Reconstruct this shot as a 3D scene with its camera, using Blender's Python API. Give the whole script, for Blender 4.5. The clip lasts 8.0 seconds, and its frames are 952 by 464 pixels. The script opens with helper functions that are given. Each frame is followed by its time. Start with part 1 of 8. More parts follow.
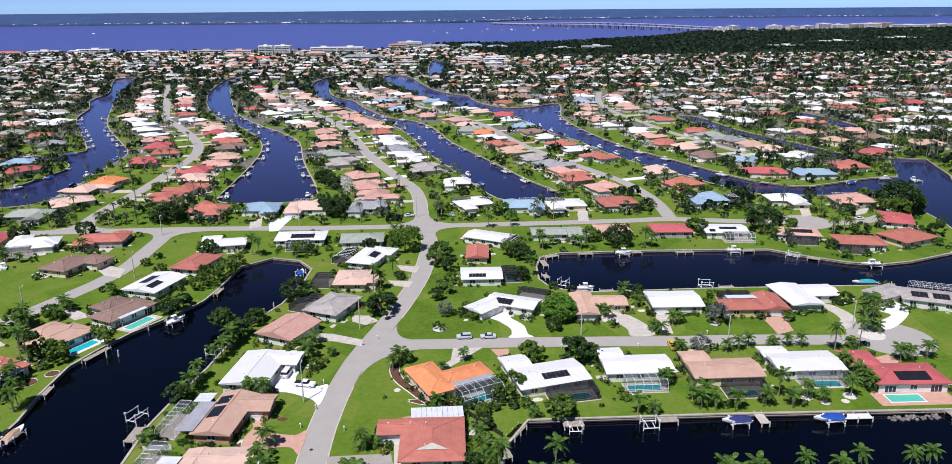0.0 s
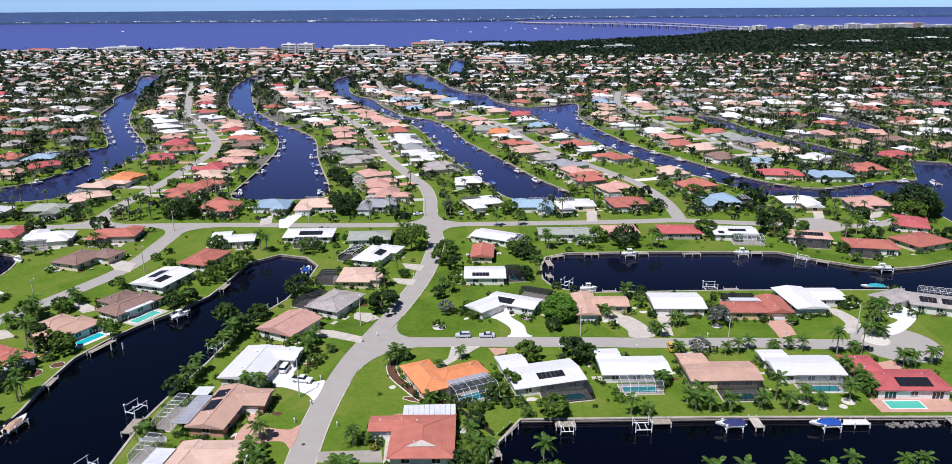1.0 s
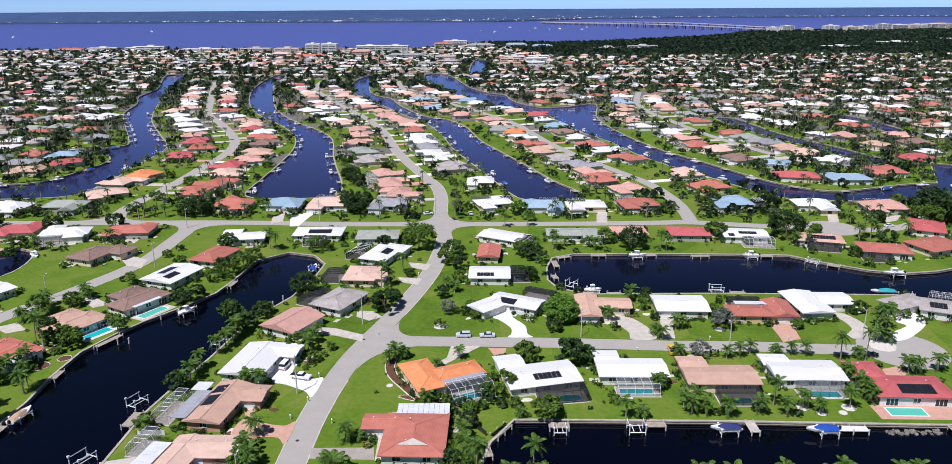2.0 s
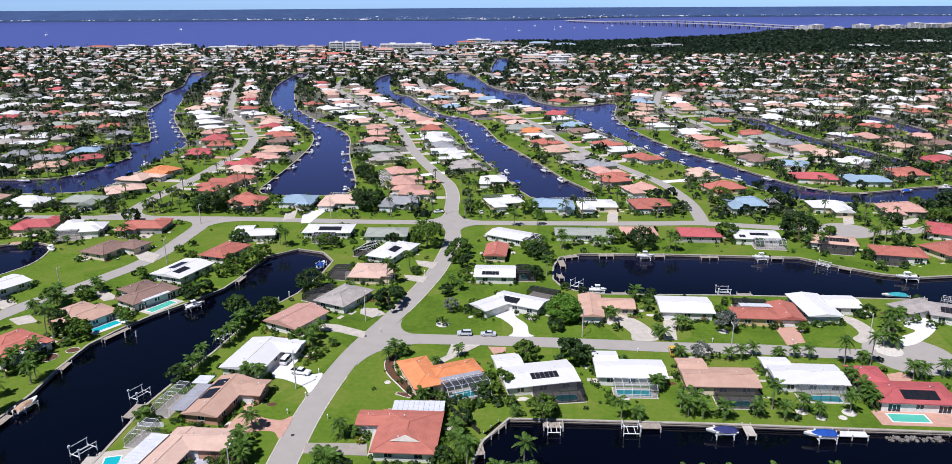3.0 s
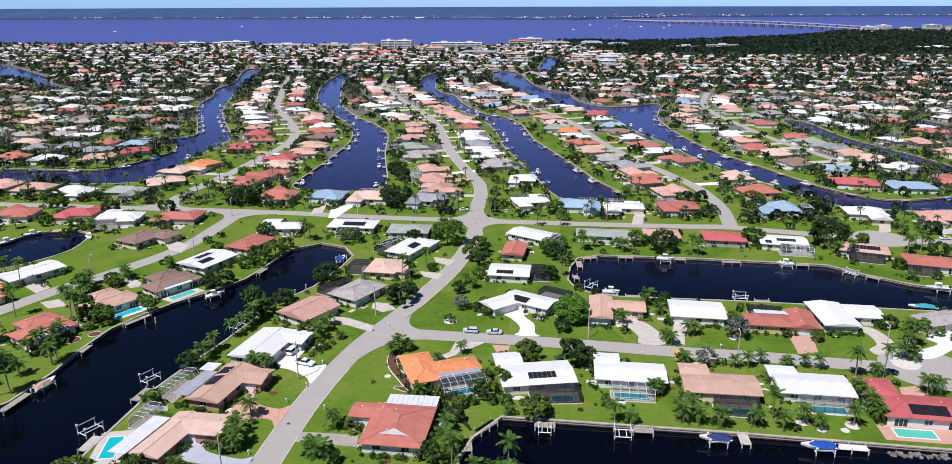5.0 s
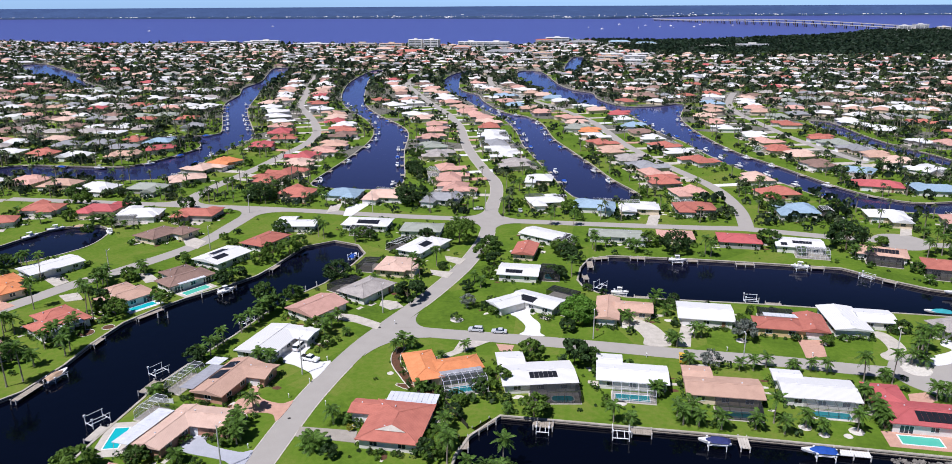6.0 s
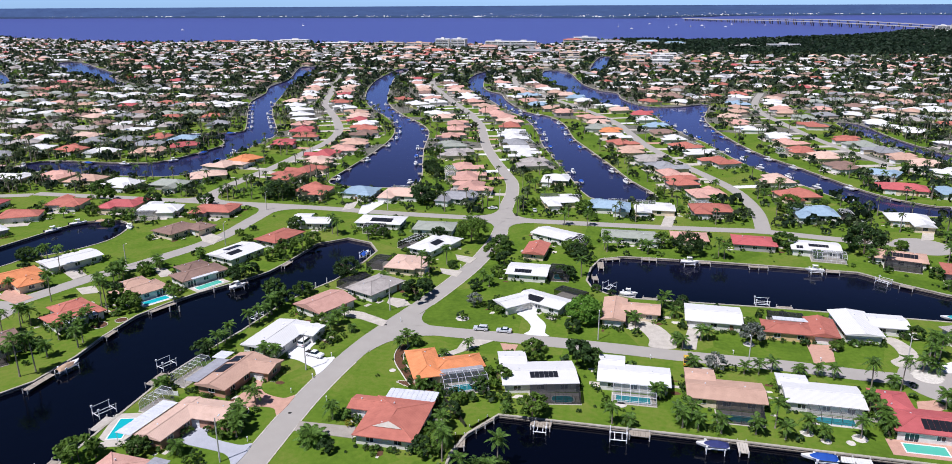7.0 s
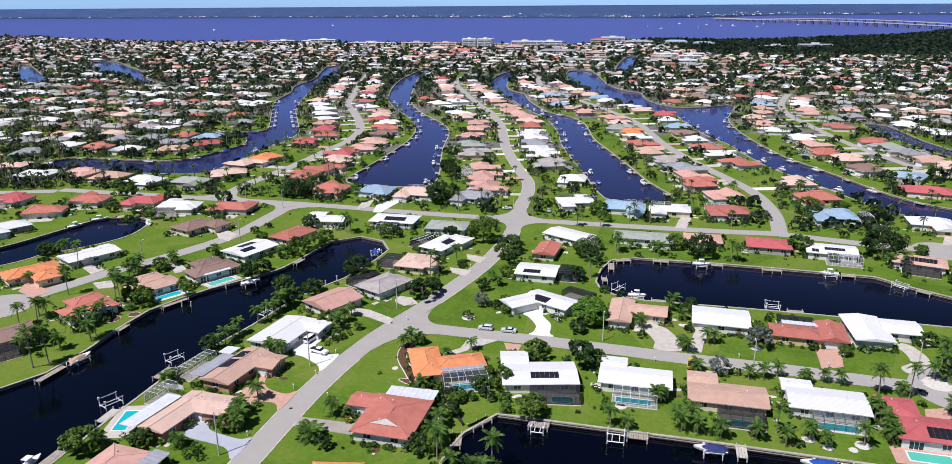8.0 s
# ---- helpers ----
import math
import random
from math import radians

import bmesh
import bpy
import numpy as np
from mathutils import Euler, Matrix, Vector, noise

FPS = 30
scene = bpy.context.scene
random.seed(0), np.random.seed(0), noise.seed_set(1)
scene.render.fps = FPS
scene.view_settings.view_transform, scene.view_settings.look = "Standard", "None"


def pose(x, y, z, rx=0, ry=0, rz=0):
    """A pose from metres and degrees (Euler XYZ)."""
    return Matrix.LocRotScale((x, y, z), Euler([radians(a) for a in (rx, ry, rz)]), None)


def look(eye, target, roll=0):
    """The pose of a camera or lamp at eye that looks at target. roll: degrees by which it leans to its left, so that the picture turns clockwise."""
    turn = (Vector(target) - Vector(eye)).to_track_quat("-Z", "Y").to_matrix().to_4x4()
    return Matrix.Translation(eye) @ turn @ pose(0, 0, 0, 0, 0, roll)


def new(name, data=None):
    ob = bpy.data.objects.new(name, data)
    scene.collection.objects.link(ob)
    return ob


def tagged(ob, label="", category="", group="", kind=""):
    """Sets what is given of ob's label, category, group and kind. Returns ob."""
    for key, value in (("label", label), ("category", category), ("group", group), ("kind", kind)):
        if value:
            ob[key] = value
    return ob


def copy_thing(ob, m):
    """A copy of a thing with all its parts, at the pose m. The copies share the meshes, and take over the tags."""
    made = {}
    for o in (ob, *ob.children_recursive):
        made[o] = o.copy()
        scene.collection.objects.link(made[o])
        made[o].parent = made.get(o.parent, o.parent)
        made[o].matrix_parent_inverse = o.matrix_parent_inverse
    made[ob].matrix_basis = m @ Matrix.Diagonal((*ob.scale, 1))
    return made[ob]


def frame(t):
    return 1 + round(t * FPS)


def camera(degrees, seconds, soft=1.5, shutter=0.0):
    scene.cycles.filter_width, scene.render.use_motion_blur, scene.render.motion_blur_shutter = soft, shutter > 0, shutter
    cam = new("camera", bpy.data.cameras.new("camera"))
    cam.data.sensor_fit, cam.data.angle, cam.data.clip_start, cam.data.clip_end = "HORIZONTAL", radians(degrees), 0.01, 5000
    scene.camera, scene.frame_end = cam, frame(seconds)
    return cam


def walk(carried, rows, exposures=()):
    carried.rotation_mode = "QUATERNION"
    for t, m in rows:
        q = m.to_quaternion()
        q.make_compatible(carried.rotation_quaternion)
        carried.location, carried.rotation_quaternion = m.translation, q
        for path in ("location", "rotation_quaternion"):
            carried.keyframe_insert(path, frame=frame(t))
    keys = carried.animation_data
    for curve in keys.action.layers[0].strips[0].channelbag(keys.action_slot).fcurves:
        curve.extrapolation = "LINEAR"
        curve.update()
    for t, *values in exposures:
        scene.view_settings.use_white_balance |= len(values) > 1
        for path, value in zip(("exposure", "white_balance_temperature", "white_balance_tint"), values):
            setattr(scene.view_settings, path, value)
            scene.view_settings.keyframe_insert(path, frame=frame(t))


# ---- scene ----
cam = camera(65.8, 8.0, soft=0.65)
PATH = [
    (0, (-10.841, -1.988, 95.303), (-10.71, -0.082, 94.71), -0.4),
    (0.5, (-7.39, -2.465, 95.366), (-7.29, -0.558, 94.773), -0.4),
    (1, (-3.986, -2.894, 95.442), (-3.918, -0.986, 94.847), -0.3),
    (1.5, (-0.614, -3.202, 95.496), (-0.578, -1.292, 94.902), -0.3),
    (3, (9.381, -3.733, 95.673), (9.318, -1.826, 95.075), -0.3),
    (3.5, (12.731, -3.828, 95.689), (12.635, -1.922, 95.091), -0.3),
    (4, (16.088, -3.912, 95.688), (15.955, -2.009, 95.089), -0.3),
    (4.5, (19.418, -3.923, 95.727), (19.249, -2.023, 95.127), -0.2),
    (6, (29.344, -3.61, 95.846), (29.063, -1.724, 95.244), -0.3),
    (6.5, (32.669, -3.315, 95.829), (32.35, -1.435, 95.226), -0.3),
    (7, (35.945, -2.875, 95.787), (35.589, -1.002, 95.184), -0.3),
    (7.5, (39.231, -2.412, 95.763), (38.838, -0.546, 95.16), -0.3),
    (8, (42.523, -1.892, 95.76), (42.093, -0.034, 95.157), -0.4),
]
walk(cam, [(t, look(eye, target, roll)) for t, eye, target, roll in PATH], exposures=[(0.0, 0.07, 5830, 17), (8.0, 0.07, 5830, 17)])

# ---- light ----
SUN_EL, SUN_X, SUN_Y = radians(60), -0.62, -0.78          # towards the sun, in plan
world = bpy.data.worlds.new("sky")
scene.world = world
world.use_nodes = True
wn, wl = world.node_tree.nodes, world.node_tree.links
sky = wn.new("ShaderNodeTexSky")
sky.sky_type, sky.sun_disc = "NISHITA", False
sky.sun_elevation, sky.sun_rotation = SUN_EL, math.atan2(SUN_X, SUN_Y)
sky.air_density, sky.dust_density, sky.ozone_density, sky.altitude = 0.32, 0.0, 6.0, 100
wl.new(sky.outputs[0], wn["Background"].inputs[0])
wn["Background"].inputs[1].default_value = 0.095
sun = new("sun", bpy.data.lights.new("sun", "SUN"))
sun.data.energy, sun.data.angle, sun.data.color = 5.0, radians(0.55), (1.0, 0.955, 0.88)
sun.matrix_world = look((SUN_X * math.cos(SUN_EL) * 900, SUN_Y * math.cos(SUN_EL) * 900, math.sin(SUN_EL) * 900), (0, 0, 0))


# ---- materials ----
def surf(name, col, col2=None, scale=0.6, fine=6.0, rough=0.8, bump=0.15, metal=0.0, mix=0.5, spec=0.3, courses=0.0, island=0.0, per_object=0.0):
    """A mottled surface: a broad and a fine noise between two colours, in metres of the world."""
    m = bpy.data.materials.new(name)
    m.use_nodes = True
    n, l = m.node_tree.nodes, m.node_tree.links
    b = n["Principled BSDF"]
    b.inputs["Roughness"].default_value, b.inputs["Metallic"].default_value = rough, metal
    b.inputs["Specular IOR Level"].default_value = spec
    col2 = col2 or tuple(c * 0.72 for c in col)
    geo = n.new("ShaderNodeNewGeometry")
    big, small = n.new("ShaderNodeTexNoise"), n.new("ShaderNodeTexNoise")
    big.inputs["Scale"].default_value, small.inputs["Scale"].default_value = scale, fine
    big.inputs["Detail"].default_value, small.inputs["Detail"].default_value = 4, 3
    for t in (big, small):
        l.new(geo.outputs["Position"], t.inputs["Vector"])
    add = n.new("ShaderNodeMath")
    add.operation = "MULTIPLY_ADD"
    add.inputs[1].default_value = 0.5
    l.new(small.outputs["Fac"], add.inputs[0])
    half = n.new("ShaderNodeMath")
    half.operation = "MULTIPLY"
    half.inputs[1].default_value = 0.5
    l.new(big.outputs["Fac"], half.inputs[0])
    l.new(half.outputs[0], add.inputs[2])
    ramp = n.new("ShaderNodeMapRange")
    ramp.inputs["From Min"].default_value, ramp.inputs["From Max"].default_value = 0.5 - 0.3 * mix, 0.5 + 0.3 * mix
    l.new(add.outputs[0], ramp.inputs["Value"])
    mixer = n.new("ShaderNodeMix")
    mixer.data_type = "RGBA"
    mixer.inputs["A"].default_value, mixer.inputs["B"].default_value = (*col2, 1), (*col, 1)
    l.new(ramp.outputs[0], mixer.inputs["Factor"])
    out, height = mixer.outputs["Result"], small.outputs["Fac"]
    if courses:
        wave = n.new("ShaderNodeTexWave")
        wave.bands_direction = "Z"
        wave.wave_profile = "SAW"
        wave.inputs["Scale"].default_value = 1.0 / courses / 3.1416 / 2 * 3.1416
        wave.inputs["Distortion"].default_value = 0.4
        l.new(geo.outputs["Position"], wave.inputs["Vector"])
        dark = n.new("ShaderNodeMix")
        dark.data_type, dark.blend_type = "RGBA", "MULTIPLY"
        dark.inputs["Factor"].default_value = 0.16
        l.new(out, dark.inputs["A"])
        l.new(wave.outputs["Color"], dark.inputs["B"])
        out = dark.outputs["Result"]
    if island or per_object:
        hsv = n.new("ShaderNodeHueSaturation")
        var = n.new("ShaderNodeMapRange")
        if per_object:
            info = n.new("ShaderNodeObjectInfo")
            l.new(info.outputs["Random"], var.inputs["Value"])
        else:
            l.new(geo.outputs["Random Per Island"], var.inputs["Value"])
        amount = island or per_object
        var.inputs["To Min"].default_value, var.inputs["To Max"].default_value = 1 - amount, 1 + amount
        l.new(var.outputs[0], hsv.inputs["Value"])
        l.new(out, hsv.inputs["Color"])
        out = hsv.outputs[0]
    l.new(out, b.inputs["Base Color"])
    if bump:
        bn = n.new("ShaderNodeBump")
        bn.inputs["Strength"].default_value, bn.inputs["Distance"].default_value = bump, 0.05
        l.new(height, bn.inputs["Height"])
        l.new(bn.outputs[0], b.inputs["Normal"])
    return m


def leafy(name, col, col2, island=0.45, trans=0.34):
    """Leaves: many shades leaf by leaf, some light through them."""
    m = surf(name, col, col2, 0.25, 2.0, 0.6, 0.0, mix=0.9, spec=0.2, island=island)
    n, l = m.node_tree.nodes, m.node_tree.links
    b = n["Principled BSDF"]
    t = n.new("ShaderNodeBsdfTranslucent")
    l.new(b.inputs["Base Color"].links[0].from_socket, t.inputs[0])
    mixer = n.new("ShaderNodeMixShader")
    mixer.inputs[0].default_value = trans
    l.new(b.outputs[0], mixer.inputs[1])
    l.new(t.outputs[0], mixer.inputs[2])
    l.new(mixer.outputs[0], n["Material Output"].inputs[0])
    return m


def grass_material():
    m = bpy.data.materials.new("lawn")
    m.use_nodes = True
    n, l = m.node_tree.nodes, m.node_tree.links
    b = n["Principled BSDF"]
    b.inputs["Roughness"].default_value, b.inputs["Specular IOR Level"].default_value = 0.9, 0.1
    geo = n.new("ShaderNodeNewGeometry")
    # lot by lot, each lawn is kept a little differently
    lots = n.new("ShaderNodeTexVoronoi")
    lots.inputs["Scale"].default_value = 1 / 27.0
    l.new(geo.outputs["Position"], lots.inputs["Vector"])
    sep = n.new("ShaderNodeSeparateColor")
    l.new(lots.outputs["Color"], sep.inputs[0])
    broad, fine, tuft = (n.new("ShaderNodeTexNoise") for _ in range(3))
    for t, s, d in ((broad, 0.07, 5), (fine, 0.7, 5), (tuft, 7.0, 3)):
        t.inputs["Scale"].default_value, t.inputs["Detail"].default_value = s, d
        l.new(geo.outputs["Position"], t.inputs["Vector"])
    ramp = n.new("ShaderNodeValToRGB")
    ramp.color_ramp.elements[0].position, ramp.color_ramp.elements[0].color = 0.30, (0.060, 0.112, 0.010, 1)
    ramp.color_ramp.elements[1].position, ramp.color_ramp.elements[1].color = 0.72, (0.185, 0.208, 0.040, 1)
    e = ramp.color_ramp.elements.new(0.5)
    e.color = (0.108, 0.182, 0.016, 1)
    l1 = n.new("ShaderNodeMath")
    l1.operation = "MULTIPLY_ADD"
    l1.inputs[1].default_value = 0.17
    l.new(sep.outputs[0], l1.inputs[0])
    l2 = n.new("ShaderNodeMath")
    l2.operation = "MULTIPLY"
    l2.inputs[1].default_value = 0.50
    l.new(broad.outputs["Fac"], l2.inputs[0])
    l3 = n.new("ShaderNodeMath")
    l3.operation = "MULTIPLY_ADD"
    l3.inputs[1].default_value = 0.37
    l.new(fine.outputs["Fac"], l3.inputs[0])
    l.new(l2.outputs[0], l3.inputs[2])
    l.new(l3.outputs[0], l1.inputs[2])
    l.new(l1.outputs[0], ramp.inputs[0])
    mul = n.new("ShaderNodeMix")
    mul.data_type, mul.blend_type = "RGBA", "OVERLAY"
    mul.inputs["Factor"].default_value = 0.35
    l.new(ramp.outputs[0], mul.inputs["A"])
    l.new(tuft.outputs["Fac"], mul.inputs["B"])
    # farther off, more lots turn from lawn green to mottled grey-tan
    where, span, both, yard, grey_tan = (n.new(k) for k in ("ShaderNodeSeparateXYZ", "ShaderNodeMapRange", "ShaderNodeMath", "ShaderNodeMix", "ShaderNodeValToRGB"))
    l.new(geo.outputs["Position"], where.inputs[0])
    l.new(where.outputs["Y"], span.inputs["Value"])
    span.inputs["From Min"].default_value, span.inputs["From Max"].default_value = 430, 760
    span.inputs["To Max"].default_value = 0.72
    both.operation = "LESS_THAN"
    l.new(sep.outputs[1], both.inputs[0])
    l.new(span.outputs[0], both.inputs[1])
    l.new(fine.outputs["Fac"], grey_tan.inputs[0])
    grey_tan.color_ramp.elements[0].position, grey_tan.color_ramp.elements[0].color = 0.3, (0.085, 0.085, 0.062, 1)
    grey_tan.color_ramp.elements[1].position, grey_tan.color_ramp.elements[1].color = 0.7, (0.235, 0.225, 0.19, 1)
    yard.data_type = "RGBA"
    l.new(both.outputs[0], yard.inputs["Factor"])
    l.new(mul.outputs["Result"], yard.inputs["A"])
    l.new(grey_tan.outputs[0], yard.inputs["B"])
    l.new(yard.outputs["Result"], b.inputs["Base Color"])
    bn = n.new("ShaderNodeBump")
    bn.inputs["Strength"].default_value, bn.inputs["Distance"].default_value = 0.5, 0.08
    l.new(tuft.outputs["Fac"], bn.inputs["Height"])
    l.new(bn.outputs[0], b.inputs["Normal"])
    return m


def water_material(name, col, rough=0.06, waves=0.25, strength=0.12, sky_tint=None):
    m = bpy.data.materials.new(name)
    m.use_nodes = True
    n, l = m.node_tree.nodes, m.node_tree.links
    b = n["Principled BSDF"]
    b.inputs["Base Color"].default_value = (*col, 1)
    b.inputs["Roughness"].default_value, b.inputs["IOR"].default_value = rough, 1.33
    geo = n.new("ShaderNodeNewGeometry")
    if sky_tint:
        # bluer with distance: sky reflection on far canals put into the base colour
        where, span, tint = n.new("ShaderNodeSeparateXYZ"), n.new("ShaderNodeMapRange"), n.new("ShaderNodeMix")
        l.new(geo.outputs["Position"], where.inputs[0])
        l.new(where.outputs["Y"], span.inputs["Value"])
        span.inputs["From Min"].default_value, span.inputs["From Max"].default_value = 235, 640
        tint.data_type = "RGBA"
        tint.inputs["A"].default_value, tint.inputs["B"].default_value = (*col, 1), (*sky_tint, 1)
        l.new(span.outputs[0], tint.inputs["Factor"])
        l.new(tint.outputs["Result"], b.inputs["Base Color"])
    a, c = n.new("ShaderNodeTexNoise"), n.new("ShaderNodeTexNoise")
    a.inputs["Scale"].default_value, c.inputs["Scale"].default_value = waves, waves * 7
    a.inputs["Detail"].default_value = c.inputs["Detail"].default_value = 3
    for t in (a, c):
        l.new(geo.outputs["Position"], t.inputs["Vector"])
    s = n.new("ShaderNodeMath")
    s.operation = "MULTIPLY_ADD"
    s.inputs[1].default_value = 0.35
    l.new(c.outputs["Fac"], s.inputs[0])
    l.new(a.outputs["Fac"], s.inputs[2])
    bn = n.new("ShaderNodeBump")
    bn.inputs["Strength"].default_value, bn.inputs["Distance"].default_value = strength, 0.35
    l.new(s.outputs[0], bn.inputs["Height"])
    l.new(bn.outputs[0], b.inputs["Normal"])
    return m


def screen_material(name, col, hold):
    """Fine insect netting: most light passes, the rest meets a dark weave."""
    m = surf(name, col, None, 0.8, 9.0, 0.8, 0)
    n, l = m.node_tree.nodes, m.node_tree.links
    t, mixer = n.new("ShaderNodeBsdfTransparent"), n.new("ShaderNodeMixShader")
    mixer.inputs[0].default_value = hold
    l.new(t.outputs[0], mixer.inputs[1])
    l.new(n["Principled BSDF"].outputs[0], mixer.inputs[2])
    l.new(mixer.outputs[0], n["Material Output"].inputs[0])
    return m


LAWN = grass_material()
WATER = water_material("canal_water", (0.0008, 0.0012, 0.0042), sky_tint=(0.055, 0.060, 0.185))
BAY_WATER = water_material("bay_water", (0.078, 0.088, 0.300), 0.30, 0.06, 0.5)
POOL = water_material("pool_water", (0.02, 0.42, 0.46), 0.04, 1.2, 0.15)
POOL_GREEN = water_material("pool_water_green", (0.10, 0.48, 0.36), 0.04, 1.2, 0.15)
# slightly darker pool water, used inside the screen enclosures
POOL_SCREENED = water_material("pool_water_screened", (0.03, 0.34, 0.38), 0.04, 1.2, 0.15)
ASPHALT = surf("worn_asphalt", (0.415, 0.385, 0.345), (0.33, 0.305, 0.275), 0.25, 5.0, 0.92, 0.2, mix=1.0)
CONCRETE = surf("concrete", (0.60, 0.55, 0.48), (0.42, 0.38, 0.32), 0.5, 6.0, 0.9, 0.2)
SEAWALL = surf("seawall_concrete", (0.50, 0.46, 0.39), (0.30, 0.27, 0.21), 0.35, 3.0, 0.92, 0.3)
PAVER = surf("pink_pavers", (0.60, 0.36, 0.27), (0.47, 0.27, 0.20), 0.8, 8.0, 0.9, 0.2)
DRIVE_WHITE = surf("white_drive", (0.80, 0.79, 0.78), (0.66, 0.65, 0.64), 0.5, 6.0, 0.85, 0.1)
DRIVE_OLD = surf("old_drive", (0.40, 0.36, 0.31), (0.30, 0.27, 0.23), 0.5, 6.0, 0.9, 0.2)
DRIVE_GREY = surf("grey_drive", (0.46, 0.47, 0.52), (0.38, 0.39, 0.43), 0.4, 5.0, 0.85, 0.1)
MULCH = surf("mulch", (0.16, 0.075, 0.04), (0.07, 0.035, 0.02), 1.2, 9.0, 0.95, 0.5)
SHELL = surf("white_shell_bed", (0.72, 0.68, 0.60), (0.5, 0.46, 0.40), 1.5, 9.0, 0.95, 0.4)

ROOF = {
    "w": surf("white_roof", (0.80, 0.79, 0.77), (0.66, 0.65, 0.63), 0.35, 4.0, 0.75, 0.08, mix=1.3, courses=0.10, per_object=0.04),
    "t": surf("tan_roof", (0.64, 0.415, 0.31), (0.50, 0.315, 0.235), 0.4, 5.0, 0.85, 0.2, courses=0.10, per_object=0.10),
    "p": surf("pink_tile_roof", (0.70, 0.41, 0.33), (0.54, 0.30, 0.24), 0.5, 6.0, 0.85, 0.2, courses=0.10, per_object=0.12),
    "c": surf("coral_tile_roof", (0.55, 0.195, 0.14), (0.41, 0.135, 0.10), 0.5, 6.0, 0.85, 0.2, courses=0.10, per_object=0.12),
    "o": surf("orange_tile_roof", (0.80, 0.31, 0.13), (0.62, 0.22, 0.085), 0.5, 6.0, 0.85, 0.2, courses=0.10, per_object=0.08),
    "r": surf("red_roof", (0.55, 0.135, 0.135), (0.42, 0.095, 0.095), 0.5, 6.0, 0.75, 0.15, courses=0.10, per_object=0.12),
    "b": surf("brown_tile_roof", (0.31, 0.20, 0.16), (0.22, 0.14, 0.11), 0.5, 6.0, 0.85, 0.2, courses=0.10, per_object=0.12),
    "g": surf("grey_tile_roof", (0.36, 0.36, 0.37), (0.25, 0.25, 0.26), 0.5, 6.0, 0.85, 0.2, courses=0.10, per_object=0.12),
    "n": surf("grey_green_roof", (0.40, 0.42, 0.36), (0.30, 0.32, 0.27), 0.5, 6.0, 0.85, 0.2, courses=0.10, per_object=0.1),
    "u": surf("pale_blue_roof", (0.36, 0.48, 0.58), (0.27, 0.38, 0.48), 0.5, 6.0, 0.6, 0.1, courses=0.10, per_object=0.08),
    "e": surf("beige_pink_tile_roof", (0.76, 0.54, 0.43), (0.62, 0.42, 0.33), 0.5, 6.0, 0.85, 0.2, courses=0.10, per_object=0.06),
    "s": surf("weathered_grey_roof", (0.52, 0.47, 0.43), (0.30, 0.27, 0.25), 0.35, 4.0, 0.85, 0.2, courses=0.10),
}
ROOF_WORDS = {"w": "white tile", "t": "tan shingle", "p": "pink clay tile", "c": "coral clay tile", "o": "bright orange tile", "r": "red tile", "b": "brown tile",
              "g": "grey tile", "n": "grey-green tile", "u": "pale blue metal", "e": "pale pink tile", "s": "weathered grey"}
WALLS = {"white": surf("white_stucco", (0.80, 0.78, 0.73), (0.66, 0.63, 0.58), 0.6, 7.0, 0.9, 0.2),
         "cream": surf("cream_stucco", (0.78, 0.66, 0.48), (0.64, 0.53, 0.38), 0.6, 7.0, 0.9, 0.2),
         "pink": surf("pink_brick", (0.55, 0.30, 0.21), (0.42, 0.22, 0.15), 0.8, 8.0, 0.9, 0.3),
         "grey": surf("grey_stucco", (0.45, 0.42, 0.40), (0.36, 0.33, 0.31), 0.6, 7.0, 0.9, 0.2),
         "yellow": surf("yellow_stucco", (0.75, 0.55, 0.28), (0.62, 0.45, 0.22), 0.6, 7.0, 0.9, 0.2)}
GLASS = surf("dark_window_glass", (0.03, 0.045, 0.06), (0.015, 0.022, 0.03), 0.5, 2.0, 0.08, 0.0, spec=0.6)
TRIM = surf("white_trim", (0.82, 0.82, 0.80), (0.72, 0.72, 0.70), 1.0, 8.0, 0.6, 0.05)
SOLAR = surf("black_solar_panel", (0.012, 0.013, 0.018), (0.022, 0.022, 0.026), 0.6, 5.0, 0.35, 0.05, spec=0.4)
ALU = surf("white_aluminium", (0.80, 0.80, 0.80), (0.68, 0.68, 0.68), 1.0, 6.0, 0.45, 0.05)
BRONZE = surf("bronze_aluminium", (0.05, 0.045, 0.04), (0.03, 0.028, 0.025), 1.0, 6.0, 0.5, 0.05)
SCREEN = screen_material("dark_insect_screen", (0.016, 0.018, 0.022), 0.68)
SCREEN_PALE = screen_material("pale_insect_screen", (0.14, 0.155, 0.175), 0.30)
PANROOF = surf("white_pan_roof", (0.72, 0.73, 0.76), (0.55, 0.56, 0.60), 0.5, 3.0, 0.5, 0.05)
PANGREY = surf("grey_pan_roof", (0.40, 0.40, 0.43), (0.28, 0.28, 0.31), 0.4, 3.0, 0.5, 0.05)
WALL_FACE = surf("stained_seawall", (0.17, 0.145, 0.115), (0.06, 0.05, 0.04), 0.4, 2.5, 0.9, 0.3)
TIMBER = surf("weathered_dock_timber", (0.44, 0.38, 0.31), (0.28, 0.24, 0.19), 0.9, 8.0, 0.9, 0.3)
PILE = surf("pale_pile", (0.62, 0.60, 0.56), (0.42, 0.40, 0.37), 1.5, 8.0, 0.8, 0.2)
BARK = surf("bark", (0.20, 0.155, 0.11), (0.11, 0.085, 0.06), 1.5, 9.0, 0.95, 0.5)
